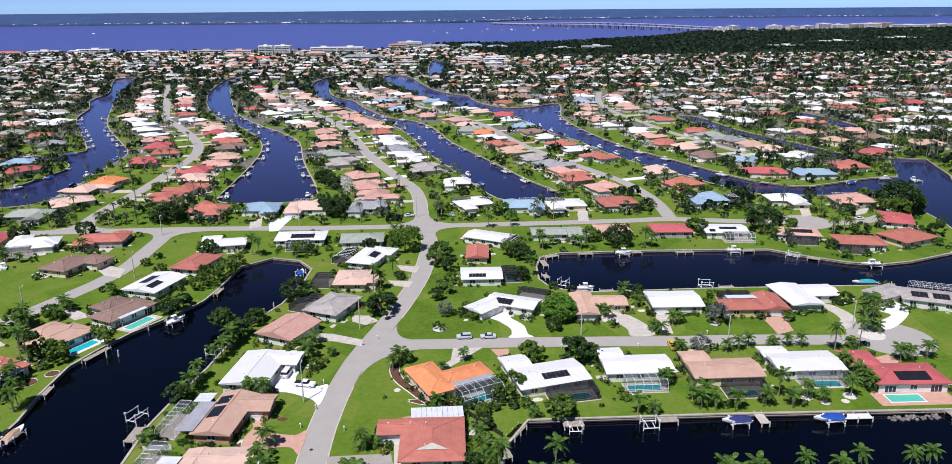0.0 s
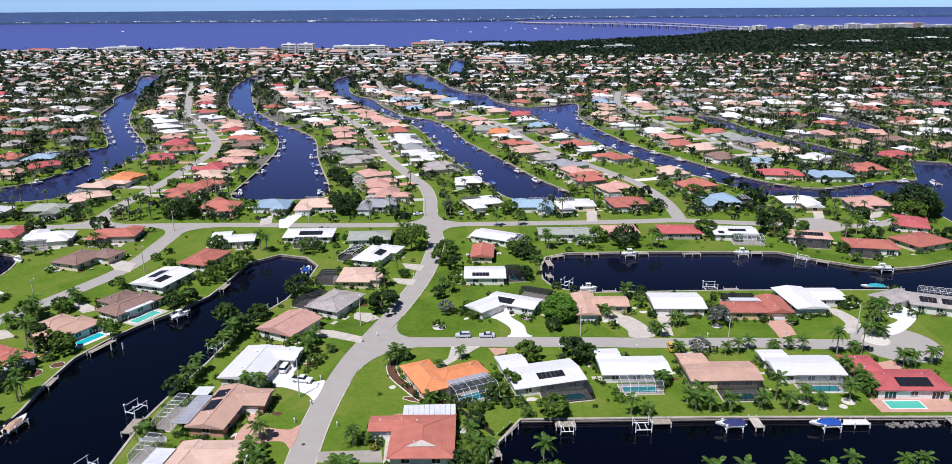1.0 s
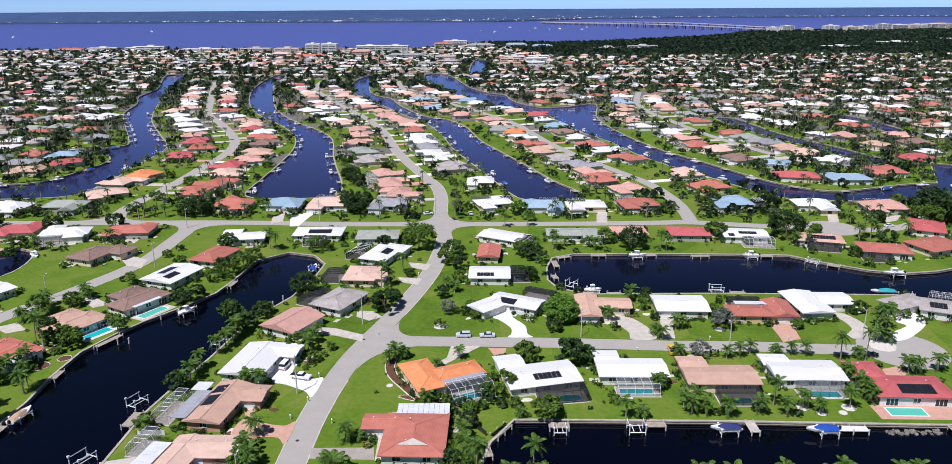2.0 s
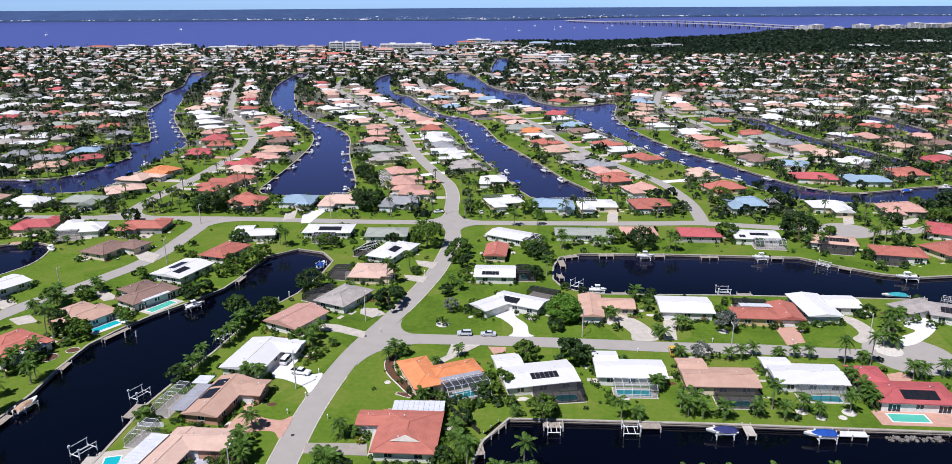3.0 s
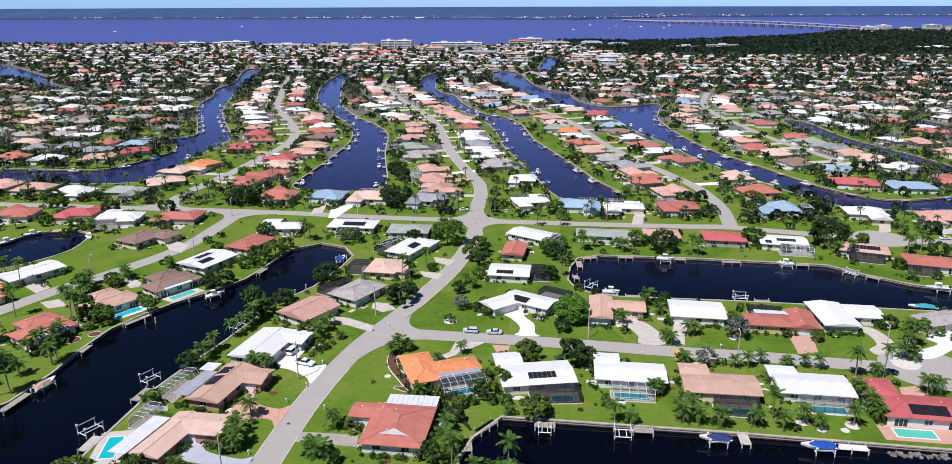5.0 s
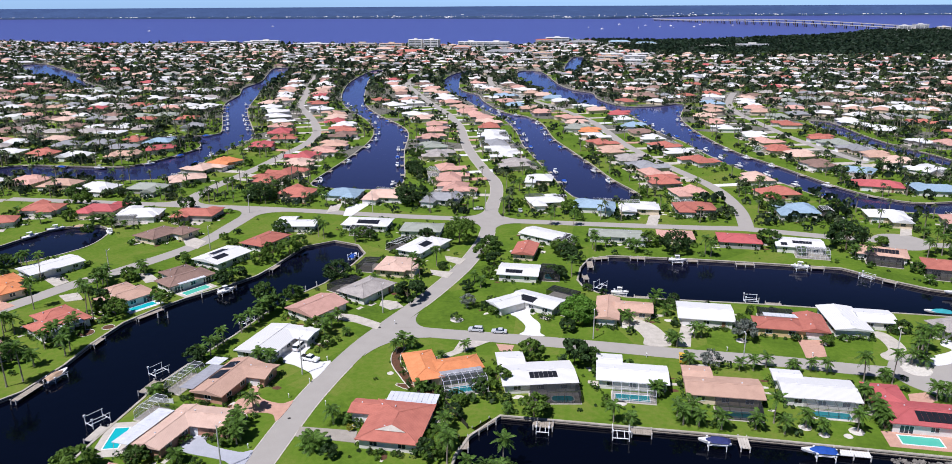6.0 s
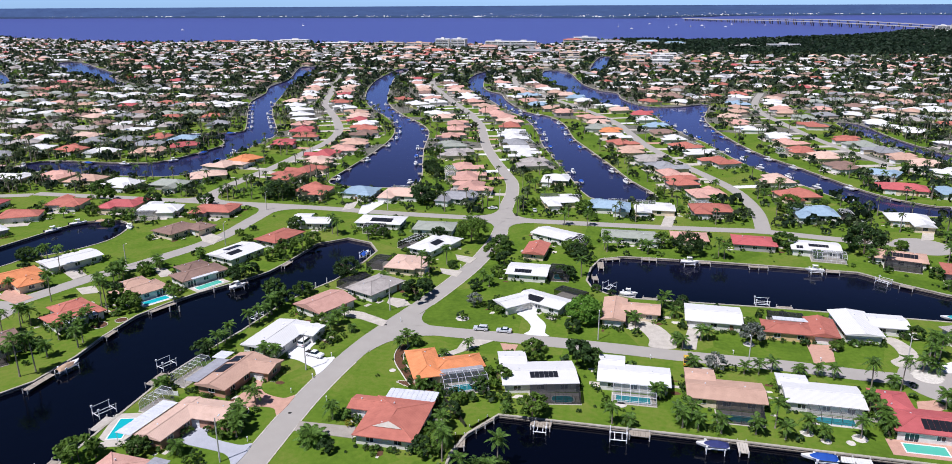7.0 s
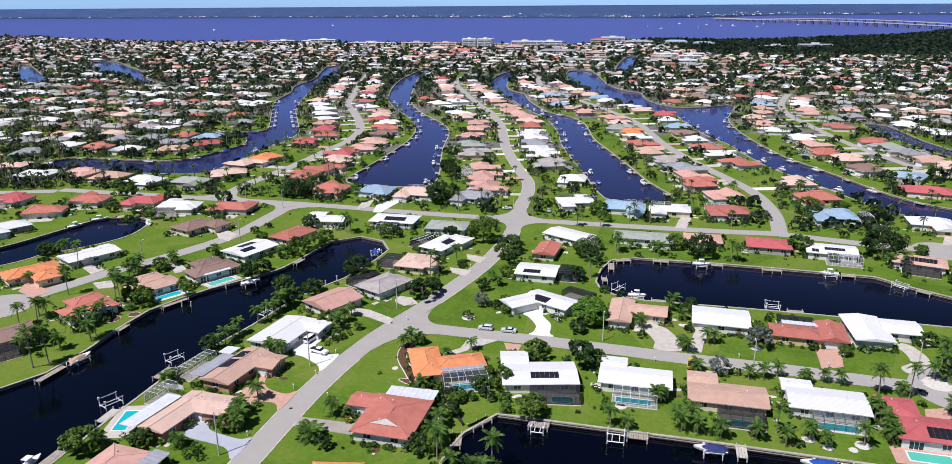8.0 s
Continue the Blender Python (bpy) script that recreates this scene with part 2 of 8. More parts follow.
PALM_BARK = surf("palm_trunk", (0.34, 0.29, 0.23), (0.21, 0.175, 0.14), 2.0, 12.0, 0.95, 0.4)
FROND = leafy("palm_frond", (0.132, 0.232, 0.036), (0.060, 0.122, 0.021), 0.55)
FROND_PALE = leafy("silver_frond", (0.17, 0.20, 0.10), (0.08, 0.11, 0.045))
LEAF = leafy("tree_leaf", (0.088, 0.158, 0.029), (0.042, 0.088, 0.019))
LEAF_ROUND = leafy("glossy_leaf", (0.150, 0.300, 0.034), (0.095, 0.205, 0.025), 0.4)
# greyed greens: the haze of distance is put into these leaf colours
LEAF_FAR = leafy("hazed_leaf", (0.075, 0.105, 0.042), (0.034, 0.052, 0.024))
FROND_FAR = leafy("hazed_frond", (0.115, 0.150, 0.060), (0.058, 0.082, 0.036))
LEAF_BRIGHT = leafy("bright_leaf", (0.14, 0.23, 0.030), (0.07, 0.135, 0.02))
LEAF_DARK = leafy("dark_leaf", (0.054, 0.102, 0.026), (0.026, 0.056, 0.016))
# cloud shade over the far woods is put into this darker green
LEAF_WOODS = leafy("shaded_leaf", (0.030, 0.055, 0.026), (0.016, 0.032, 0.018))
LEAF_SILVER = leafy("silver_leaf", (0.26, 0.28, 0.24), (0.13, 0.15, 0.12))
LEAF_YELLOW = leafy("yellow_leaf", (0.36, 0.33, 0.03), (0.18, 0.20, 0.02))
HULL = surf("white_gelcoat", (0.82, 0.81, 0.78), (0.72, 0.71, 0.68), 0.6, 4.0, 0.3, 0.0, spec=0.5)
CANVAS_BLUE = surf("blue_canvas", (0.02, 0.09, 0.42), (0.015, 0.06, 0.30), 0.8, 6.0, 0.8, 0.2)
CANVAS_NAVY = surf("navy_canvas", (0.035, 0.045, 0.16), (0.025, 0.03, 0.11), 0.8, 6.0, 0.8, 0.2)
CANVAS_TEAL = surf("teal_canvas", (0.05, 0.36, 0.40), (0.03, 0.25, 0.28), 0.8, 6.0, 0.8, 0.2)
CANVAS_TAN = surf("tan_canvas", (0.52, 0.36, 0.24), (0.40, 0.27, 0.18), 0.8, 6.0, 0.8, 0.2)
RUBBER = surf("tyre_rubber", (0.02, 0.02, 0.02), None, 2.0, 9.0, 0.9, 0.1)
CARS = {"silver": surf("silver_paint", (0.66, 0.68, 0.71), (0.60, 0.62, 0.65), 0.5, 3.0, 0.3, 0.0, 0.15, spec=0.5),
        "white": surf("white_paint", (0.80, 0.80, 0.80), (0.76, 0.76, 0.76), 0.5, 3.0, 0.25, 0.0, spec=0.5),
        "dark": surf("dark_paint", (0.05, 0.06, 0.09), (0.04, 0.05, 0.07), 0.5, 3.0, 0.25, 0.0, spec=0.5),
        "yellow": surf("yellow_paint", (0.75, 0.48, 0.04), (0.70, 0.43, 0.04), 0.5, 3.0, 0.3, 0.0, spec=0.5)}
HEADLIGHT = surf("lamp_glass", (0.75, 0.76, 0.78), None, 1.0, 5.0, 0.15, 0.0, spec=0.6)
TAILLIGHT = surf("red_lamp_glass", (0.45, 0.02, 0.02), None, 1.0, 5.0, 0.2, 0.0, spec=0.6)
ROCK = surf("shore_rock", (0.22, 0.20, 0.175), (0.10, 0.09, 0.08), 0.8, 5.0, 0.95, 0.6, island=0.25)


# ---- building helpers ----
def part(name, bm, material, parent=None, label=""):
    """Links a bmesh as one mesh object, under a thing or a part."""
    me = bpy.data.meshes.new(name)
    bm.to_mesh(me)
    bm.free()
    me.materials.append(material)
    ob = new(name, me)
    if parent:
        ob.parent = parent
    return tagged(ob, label)


def mesh_of(name, verts, faces, material):
    me = bpy.data.meshes.new(name)
    me.from_pydata(verts, [], faces)
    me.materials.append(material)
    return me


def piece(name, me, parent, m=None):
    ob = new(name, me)
    ob.parent = parent
    if m:
        ob.matrix_basis = m
    return ob


def thing(name, x, y, z=0.0, rot=0.0, label="", category="", group="", kind=""):
    e = new(name)
    e.matrix_basis = pose(x, y, z, 0, 0, rot)
    return tagged(e, label, category, group, kind)


def box(bm, x0, x1, y0, y1, z0, z1):
    v = [bm.verts.new(p) for p in ((x0, y0, z0), (x1, y0, z0), (x1, y1, z0), (x0, y1, z0), (x0, y0, z1), (x1, y0, z1), (x1, y1, z1), (x0, y1, z1))]
    for f in ((0, 3, 2, 1), (4, 5, 6, 7), (0, 1, 5, 4), (1, 2, 6, 5), (2, 3, 7, 6), (3, 0, 4, 7)):
        bm.faces.new([v[i] for i in f])
    return v


def boxed(x0, x1, y0, y1, z0, z1, bevel=0.0):
    bm = bmesh.new()
    box(bm, x0, x1, y0, y1, z0, z1)
    if bevel:
        bmesh.ops.bevel(bm, geom=bm.edges[:], offset=bevel, segments=1, affect="EDGES", profile=0.5)
    return bm


def bar(bm, a, b, r=0.05, sides=4):
    """A straight bar from a to b."""
    a, b = Vector(a), Vector(b)
    d = (b - a).normalized()
    u = d.orthogonal().normalized()
    v = d.cross(u)
    rings = []
    for p in (a, b):
        rings.append([bm.verts.new(p + r * (math.cos(k * 2 * math.pi / sides + 0.785) * u + math.sin(k * 2 * math.pi / sides + 0.785) * v)) for k in range(sides)])
    for k in range(sides):
        j = (k + 1) % sides
        bm.faces.new((rings[0][k], rings[0][j], rings[1][j], rings[1][k]))
    bm.faces.new(rings[0][::-1])
    bm.faces.new(rings[1])


def tube(bm, path, radii, sides=6):
    """A tapering tube along a path."""
    last = None
    for i, p in enumerate(path):
        p = Vector(p)
        d = (Vector(path[min(i + 1, len(path) - 1)]) - Vector(path[max(i - 1, 0)])).normalized()
        u = d.cross(Vector((0.31, 0.95, 0.02))).normalized()
        v = d.cross(u)
        ring = [bm.verts.new(p + radii[i] * (math.cos(k * 2 * math.pi / sides) * u + math.sin(k * 2 * math.pi / sides) * v)) for k in range(sides)]
        if last:
            for k in range(sides):
                j = (k + 1) % sides
                bm.faces.new((last[k], last[j], ring[j], ring[k]))
        last = ring
    bm.faces.new(last)


def smooth_line(pts, closed=False, steps=4):
    """A Catmull-Rom line through the points."""
    n, out = len(pts), []
    for i in range(n if closed else n - 1):
        p = [pts[(i + k) % n] if closed else pts[min(max(i + k, 0), n - 1)] for k in (-1, 0, 1, 2)]
        for s in range(steps):
            t = s / steps
            out.append(tuple(0.5 * (2 * p[1][c] + (p[2][c] - p[0][c]) * t + (2 * p[0][c] - 5 * p[1][c] + 4 * p[2][c] - p[3][c]) * t * t
                                    + (3 * p[1][c] - p[0][c] - 3 * p[2][c] + p[3][c]) * t ** 3) for c in (0, 1)))
    if not closed:
        out.append(tuple(pts[-1]))
    return out


def inside(poly, pts):
    """Which points lie inside a closed outline."""
    poly, pts = np.asarray(poly, float), np.asarray(pts, float).reshape(-1, 2)
    hit = np.zeros(len(pts), bool)
    for (x0, y0), (x1, y1) in zip(poly, np.roll(poly, -1, 0)):
        if y0 != y1:
            hit ^= ((y0 > pts[:, 1]) != (y1 > pts[:, 1])) & (pts[:, 0] < (x1 - x0) * (pts[:, 1] - y0) / (y1 - y0) + x0)
    return hit


def near_line(line, pts):
    """How far each point lies from a line."""
    pts, best = np.asarray(pts, float).reshape(-1, 2), None
    line = np.asarray(line, float)
    for a, b in zip(line[:-1], line[1:]):
        ab = b - a
        t = np.clip(((pts - a) @ ab) / max(ab @ ab, 1e-9), 0, 1)
        d = np.hypot(*(pts - a - t[:, None] * ab).T)
        best = d if best is None else np.minimum(best, d)
    return best


def ribbon(bm, line, half, z):
    """A flat strip along a line."""
    last = None
    for i, p in enumerate(line):
        a, b = Vector(line[max(i - 1, 0)]), Vector(line[min(i + 1, len(line) - 1)])
        d = (b - a).normalized()
        q = Vector((-d.y, d.x)) * half
        pair = [bm.verts.new((p[0] + q.x, p[1] + q.y, z)), bm.verts.new((p[0] - q.x, p[1] - q.y, z))]
        if last:
            bm.faces.new((last[0], last[1], pair[1], pair[0]))
        last = pair


def slab(bm, outline, z0, z1):
    """A flat plate with the given outline (counter-clockwise)."""
    area = sum(a[0] * b[1] - b[0] * a[1] for a, b in zip(outline, outline[1:] + outline[:1]))
    if area < 0:
        outline = outline[::-1]
    lo, hi = ([bm.verts.new((x, y, z)) for x, y in outline] for z in (z0, z1))
    bm.faces.new(hi)
    for k in range(len(lo)):
        j = (k + 1) % len(lo)
        bm.faces.new((lo[k], lo[j], hi[j], hi[k]))


# ---- plan: water ----
BAY = [(-3900, 2300), (-1840, 1883), (-1530, 1772), (-1150, 1650), (-875, 1672), (-600, 1665), (-316, 1655), (-60, 1680), (-20, 1835), (60, 1860), (238, 1829), (500, 2000),
       (709, 2180), (900, 2440), (1340, 2610), (2080, 2873), (3900, 3300), (3900, 4900), (2700, 4860), (879, 4800), (420, 4360), (-131, 4090), (-1440, 4180), (-2845, 4180), (-3900, 4250)]
CANAL_A = [(-55, 263), (-56, 250), (-60, 230), (-65, 219), (-69, 208), (-72.5, 185), (-76, 170), (-78.5, 156), (-79, 130), (-79, 60), (-79, -280), (-122, -280), (-122, 92),
           (-300, 80), (-300, 112), (-150, 126), (-117, 136), (-111.5, 146), (-110.5, 161), (-111.5, 174), (-111, 189), (-107, 200), (-102, 210), (-93, 223), (-87, 234), (-85, 244), (-82, 268), (-72, 277), (-61, 273)]
CANAL_B = [(4, 121), (4, 134), (6, 142), (12, 151.6), (60, 150.4), (115, 148), (330, 143), (330, 112), (200, 118), (90, 121)]
CANAL_C = [(29, 245), (30, 258), (33, 268.5), (42, 273), (74, 273), (104, 271.5), (126, 270), (137, 260.5), (149, 252.5), (160, 249), (173, 251), (195, 259), (213, 275), (221, 300), (224, 322),
           (240, 352), (257, 390), (283, 440), (303, 432), (287, 388), (262, 345), (252, 322), (264, 300), (330, 286), (330, 196), (205, 205), (166, 219), (146, 228.5), (125, 229.5), (86, 231), (46, 231), (36, 234), (31, 239)]
CANAL_D = [(-401, 1058), (-363, 924), (-342, 825), (-316, 745), (-279, 640), (-239, 560), (-216, 516), (-209, 486), (-208, 458), (-206, 427), (-203, 400), (-205, 381), (-216, 368), (-263, 365), (-314, 370),
           (-322, 383), (-312, 396), (-280, 397), (-248, 400), (-238, 415), (-234, 436), (-231, 455), (-237, 474), (-256, 488), (-300, 491), (-301, 499), (-265, 504), (-246, 514), (-251, 534), (-286, 605),
           (-320, 678), (-337, 745), (-362, 808), (-372, 880), (-412, 995), (-430, 1058)]
CANAL_E = [(-275, 1040), (-262, 905), (-243, 814), (-224, 746), (-203, 688), (-180, 641), (-158, 605), (-139, 565), (-128, 532), (-122, 499), (-120, 470), (-119, 440), (-119, 400), (-118, 372), (-106, 364),
           (-80, 364), (-69, 372), (-71, 395), (-82, 439), (-91, 478), (-102, 535), (-119, 574), (-142, 610), (-169, 660), (-193, 723), (-221, 826), (-245, 924), (-258, 1040)]
CANAL_F = [(-138, 1045), (-150, 986), (-146, 903), (-130, 827), (-107, 772), (-87, 724), (-62, 662), (-38, 610), (-22, 552), (-12, 497), (0, 451), (12, 407), (25, 362), (40, 356), (56, 361), (58, 373),
           (46, 402), (34, 442), (19, 489), (7, 528), (-4, 588), (-21, 630), (-43, 652), (-70, 722), (-84, 775), (-104, 806), (-118, 857), (-130, 962), (-126, 1045)]
CANAL_G = [(-65, 1040), (-52, 924), (-24, 827), (-6, 783), (16, 734), (42, 686), (66, 654), (73, 618), (85, 560), (98, 525), (108, 480), (117, 448), (129, 423), (138, 402), (147, 381), (161, 358), (200, 351),
           (240, 349), (262, 372), (258, 388), (234, 385), (207, 375), (190, 372), (176, 382), (165, 398), (156, 420), (142, 456), (129, 487), (117, 540), (110, 596), (110, 646), (122, 724), (94, 706),
           (68, 702), (50, 727), (40, 763), (36, 803), (16, 827), (-5, 890), (-33, 1040)]
CANAL_H = [(209, 625), (215, 563), (223, 525), (233, 498), (240, 474), (247, 440), (262, 446), (256, 474), (249, 500), (239, 527), (231, 565), (225, 625)]
CANAL_I = [(-236, 190), (-222, 212), (-212, 234), (-208, 247), (-204, 266), (-201, 276), (-196, 281), (-188, 283.5), (-181, 282.5), (-175, 277), (-171.5, 267), (-171, 256), (-175.5, 245), (-181, 237.5), (-188, 230),
           (-190, 222), (-196, 211), (-212, 180)]
CANAL_J = [(312, 640), (318, 590), (318, 545), (333, 545), (334, 592), (328, 640)]
CANAL_K = [(-729, 789), (-934, 1002), (-915, 1004), (-709, 807)]
CANAL_L = [(-860, 1075), (-835, 1098), (-740, 1010), (-650, 925), (-636, 868), (-690, 900), (-780, 985)]
BASIN = [(-3, 1065), (4, 1308), (26, 1307), (18, 1065)]
CHANNEL = [(-640, 880), (-560, 800), (-470, 780), (-470, 793), (-552, 812), (-630, 892)]
CANALS = [CANAL_A, CANAL_B, CANAL_C] + [smooth_line(c, True, 3) for c in (CANAL_D, CANAL_E, CANAL_F, CANAL_G, CANAL_H, CANAL_I, CANAL_J, CANAL_K, CANAL_L, BASIN, CHANNEL)]
BAY_LINE = smooth_line(BAY, True, 3)


BOUNDS = [(np.min(c, 0), np.max(c, 0)) for c in CANALS]


def by_canal(pts, reach):
    """Each canal with the indices of the points near it."""
    for c, (lo, hi) in zip(CANALS, BOUNDS):
        near = np.nonzero(((pts > lo - reach) & (pts < hi + reach)).all(1))[0]
        if len(near):
            yield c, near


def in_water(pts):
    pts = np.asarray(pts, float).reshape(-1, 2)
    hit = np.zeros(len(pts), bool)
    far = np.nonzero(pts[:, 1] > 1550)[0]
    if len(far):
        hit[far] = inside(BAY_LINE, pts[far])
    for c, near in by_canal(pts, 0.1):
        hit[near] |= inside(c, pts[near])
    return hit


def shore_gap(pts):
    """How far from the nearest canal edge, up to 30 m."""
    pts = np.asarray(pts, float).reshape(-1, 2)
    gap = np.full(len(pts), 30.0)
    for c, near in by_canal(pts, 30):
        gap[near] = np.minimum(gap[near], near_line(c + c[:1], pts[near]))
    return gap


# ---- plan: streets ----
MAIN = smooth_line([(-46, -250), (-39.4, 60), (-37.9, 118), (-37.4, 141), (-36.8, 153), (-35.1, 168), (-32.2, 184), (-28.6, 197), (-23.9, 212), (-20.4, 224), (-16.4, 240), (-13.4, 255), (-11.1, 275), (-10.2, 292),
                    (-12.0, 317), (-13.8, 341), (-14.4, 362), (-18.0, 387), (-26.6, 413), (-37.8, 447), (-49.5, 487), (-60, 533), (-68, 568), (-78, 600), (-92, 640), (-114, 690), (-150, 780), (-185, 880), (-195, 1000)])
SIDE = smooth_line([(-26, 195.6), (-9, 194.7), (5, 194.3), (23, 193.4), (41, 192.3), (58, 191), (84, 190), (105, 188), (126, 187)])
CROSS = smooth_line([(-260, 321), (-198, 321), (-161, 320.5), (-124, 320.5), (-92, 319), (-58, 316.5), (-13, 315.5), (25, 315), (54, 315), (83, 315.5), (101, 316), (132, 309.5), (160, 306)])
WEST = smooth_line([(-186, 140), (-166, 172), (-156, 196), (-147.5, 218), (-141, 230), (-134.5, 244), (-128.8, 258), (-125.6, 273), (-125, 292), (-124.2, 320)])
NORTHWEST = smooth_line([(-166, 320.5), (-168.2, 346), (-166.8, 373), (-164.8, 394), (-164, 418), (-164, 450), (-163.5, 486), (-171.5, 528), (-191, 575), (-215, 623), (-240, 671), (-268, 760), (-300, 860), (-330, 960)])
NORTHEAST = smooth_line([(101, 316), (103.4, 344), (102, 369), (98, 392), (88, 420), (76.5, 449), (64.5, 485), (55.6, 515), (45, 564), (34, 610), (0, 690), (-40, 770), (-78, 860), (-95, 960)])
FAR_EAST = smooth_line([(199, 464), (191.5, 491), (176.8, 550), (166, 630), (161, 676), (166, 740), (185, 820)])
EAST_END = smooth_line([(160, 306), (180, 303), (200, 312), (212, 330)])
WEST_LOOP = smooth_line([(-340, 300), (-300, 306), (-260, 318)])
STREETS = [(MAIN, 3.3), (SIDE, 3.3), (CROSS, 3.3), (WEST, 3.6), (NORTHWEST, 3.5), (NORTHEAST, 3.3), (FAR_EAST, 3.2), (EAST_END, 3.2), (WEST_LOOP, 3.3)]


STREET_BOUNDS = [(np.min(line, 0) - 40, np.max(line, 0) + 40) for line, _ in STREETS]


def street_gap(pts):
    """How far from the nearest street edge, up to 30 m."""
    pts = np.asarray(pts, float).reshape(-1, 2)
    gap = np.full(len(pts), 30.0)
    for (line, half), (lo, hi) in zip(STREETS, STREET_BOUNDS):
        near = np.nonzero(((pts > lo) & (pts < hi)).all(1))[0]
        if len(near):
            gap[near] = np.minimum(gap[near], near_line(line, pts[near]) - half)
    return gap


# ---- ground, seawalls, water ----
def build_ground():
    from mathutils.geometry import delaunay_2d_cdt
    outline = [(-3950, -400), (3950, -400), (3950, 4920), (-3950, 4920)]
    rings = [outline, BAY_LINE] + CANALS
    verts, edges = [], []
    for ring in rings:
        base = len(verts)
        verts += [Vector(p) for p in ring]
        edges += [(base + k, base + (k + 1) % len(ring)) for k in range(len(ring))]
    v, _, faces, *_ = delaunay_2d_cdt(verts, edges, [], 0, 1e-4)
    xy = np.array([tuple(p) for p in v])
    mid = np.array([xy[list(f)].mean(0) for f in faces])
    wet = in_water(mid)
    land = [list(f) for f, w in zip(faces, wet) if not w]
    land = [f if np.cross(xy[f[1]] - xy[f[0]], xy[f[2]] - xy[f[0]]) > 0 else f[::-1] for f in land]
    me = mesh_of("ground", [(x, y, 0) for x, y in xy], land, LAWN)
    tagged(new("ground", me), "green mown lawns over flat canal-side lots", "ground", kind="structure")
    seen = {}
    for f in land:
        for a, b in zip(f, f[1:] + f[:1]):
            seen[(a, b)] = 1
    return xy, [(a, b) for (a, b) in seen if (b, a) not in seen]


def build_seawall(xy, rim):
    """A concrete bulkhead with a cap along every canal edge. Land lies to the left of each rim edge."""
    rim = [(a, b) for a, b in rim if max(abs(xy[a][0]), abs(xy[b][0])) < 3900 and min(xy[a][1], xy[b][1]) > -390]
    out = {}
    for a, b in rim:
        d = xy[b] - xy[a]
        n = np.array([d[1], -d[0]]) / max(np.hypot(*d), 1e-6)
        for k in (a, b):
            out[k] = out.get(k, 0) + n
    for name, prof, material, label in (("seawall", ((0.10, -2.6), (0.10, -0.02)), WALL_FACE, "dark stained concrete seawall along the canals"),
                                        ("seawall_cap", ((0.10, -0.14), (0.20, -0.14), (0.20, 0.16), (-0.45, 0.16), (-0.45, -0.05)), SEAWALL, "pale concrete cap on top of the seawall"),
                                        ("seawall_rail", ((0.11, -0.62), (0.24, -0.62), (0.24, -0.42), (0.11, -0.42)), TIMBER, "long timber rub rail along the seawall")):
        verts, faces, n = [], [], len(prof)
        for a, b in rim:
            base = len(verts)
            for k in (a, b):
                d = out[k] / max(np.hypot(*out[k]), 1e-6)
                verts += [(*(xy[k] + d * off), z) for off, z in prof]
            faces += [(base + j, base + n + j, base + n + 1 + j, base + 1 + j)[::-1] for j in range(n - 1)]
        tagged(new(name, mesh_of(name, verts, faces, material)), label, "seawall", kind="structure")


SHEET, RIM = build_ground()
build_seawall(SHEET, RIM)


def sheet(name, material, label, y0, y1):
    bm = bmesh.new()
    bm.faces.new([bm.verts.new(p) for p in ((-3950, y0, -0.95), (3950, y0, -0.95), (3950, y1, -0.95), (-3950, y1, -0.95))])
    tagged(part(name, bm, material), label, "water", kind="structure")


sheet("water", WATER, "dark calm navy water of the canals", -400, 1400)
sheet("bay", BAY_WATER, "wide violet-blue bay ruffled by the wind", 1400, 4920)


def build_street(line, half, z, name="road"):
    bm = bmesh.new()
    ribbon(bm, line, half, z)
    tagged(part(name, bm, ASPHALT), "pale sun-bleached asphalt street without kerbs", "road", kind="structure")


for k, (line, half) in enumerate(STREETS):
    build_street(line, half, 0.035 + 0.004 * k)


def disc_pad(x, y, r, z, name, material, label, category="road", kind="structure"):
    bm = bmesh.new()
    slab(bm, [(x + r * math.cos(a * math.pi / 20), y + r * math.sin(a * math.pi / 20)) for a in range(40)], 0.0, z)
    return tagged(part(name, bm, material), label, category, kind=kind)


disc_pad(125, 187.5, 12.0, 0.075, "turning_circle", ASPHALT, "round asphalt turning circle at a street end")
disc_pad(160, 306, 11.0, 0.079, "turning_circle", ASPHALT, "round asphalt turning circle at a street end")
disc_pad(-162, 181, 11.0, 0.079, "turning_circle", ASPHALT, "round asphalt turning circle at a street end")


def corner_fill(a, c, b, inner, z=0.082):
    """The curved flare between two street edges that would meet at c, fanned out from a point inside the junction."""
    bm = bmesh.new()
    hub = bm.verts.new((*inner, z))
    arc = []
    for k in range(13):
        t = k / 12
        arc.append(bm.verts.new([(1 - t) ** 2 * p + 2 * t * (1 - t) * (0.15 * m + 0.85 * q) + t * t * r for p, q, r, m in zip(a, c, b, ((a[0] + b[0]) / 2, (a[1] + b[1]) / 2))] + [z]))
    for p, q in zip(arc, arc[1:]):
        bm.faces.new((hub, p, q))
    bmesh.ops.recalc_face_normals(bm, faces=bm.faces)
    if bm.faces[:][0].normal.z < 0:
        bmesh.ops.reverse_faces(bm, faces=bm.faces[:])
    tagged(part("junction", bm, ASPHALT), "pale asphalt flare where two streets meet", "road", kind="structure")


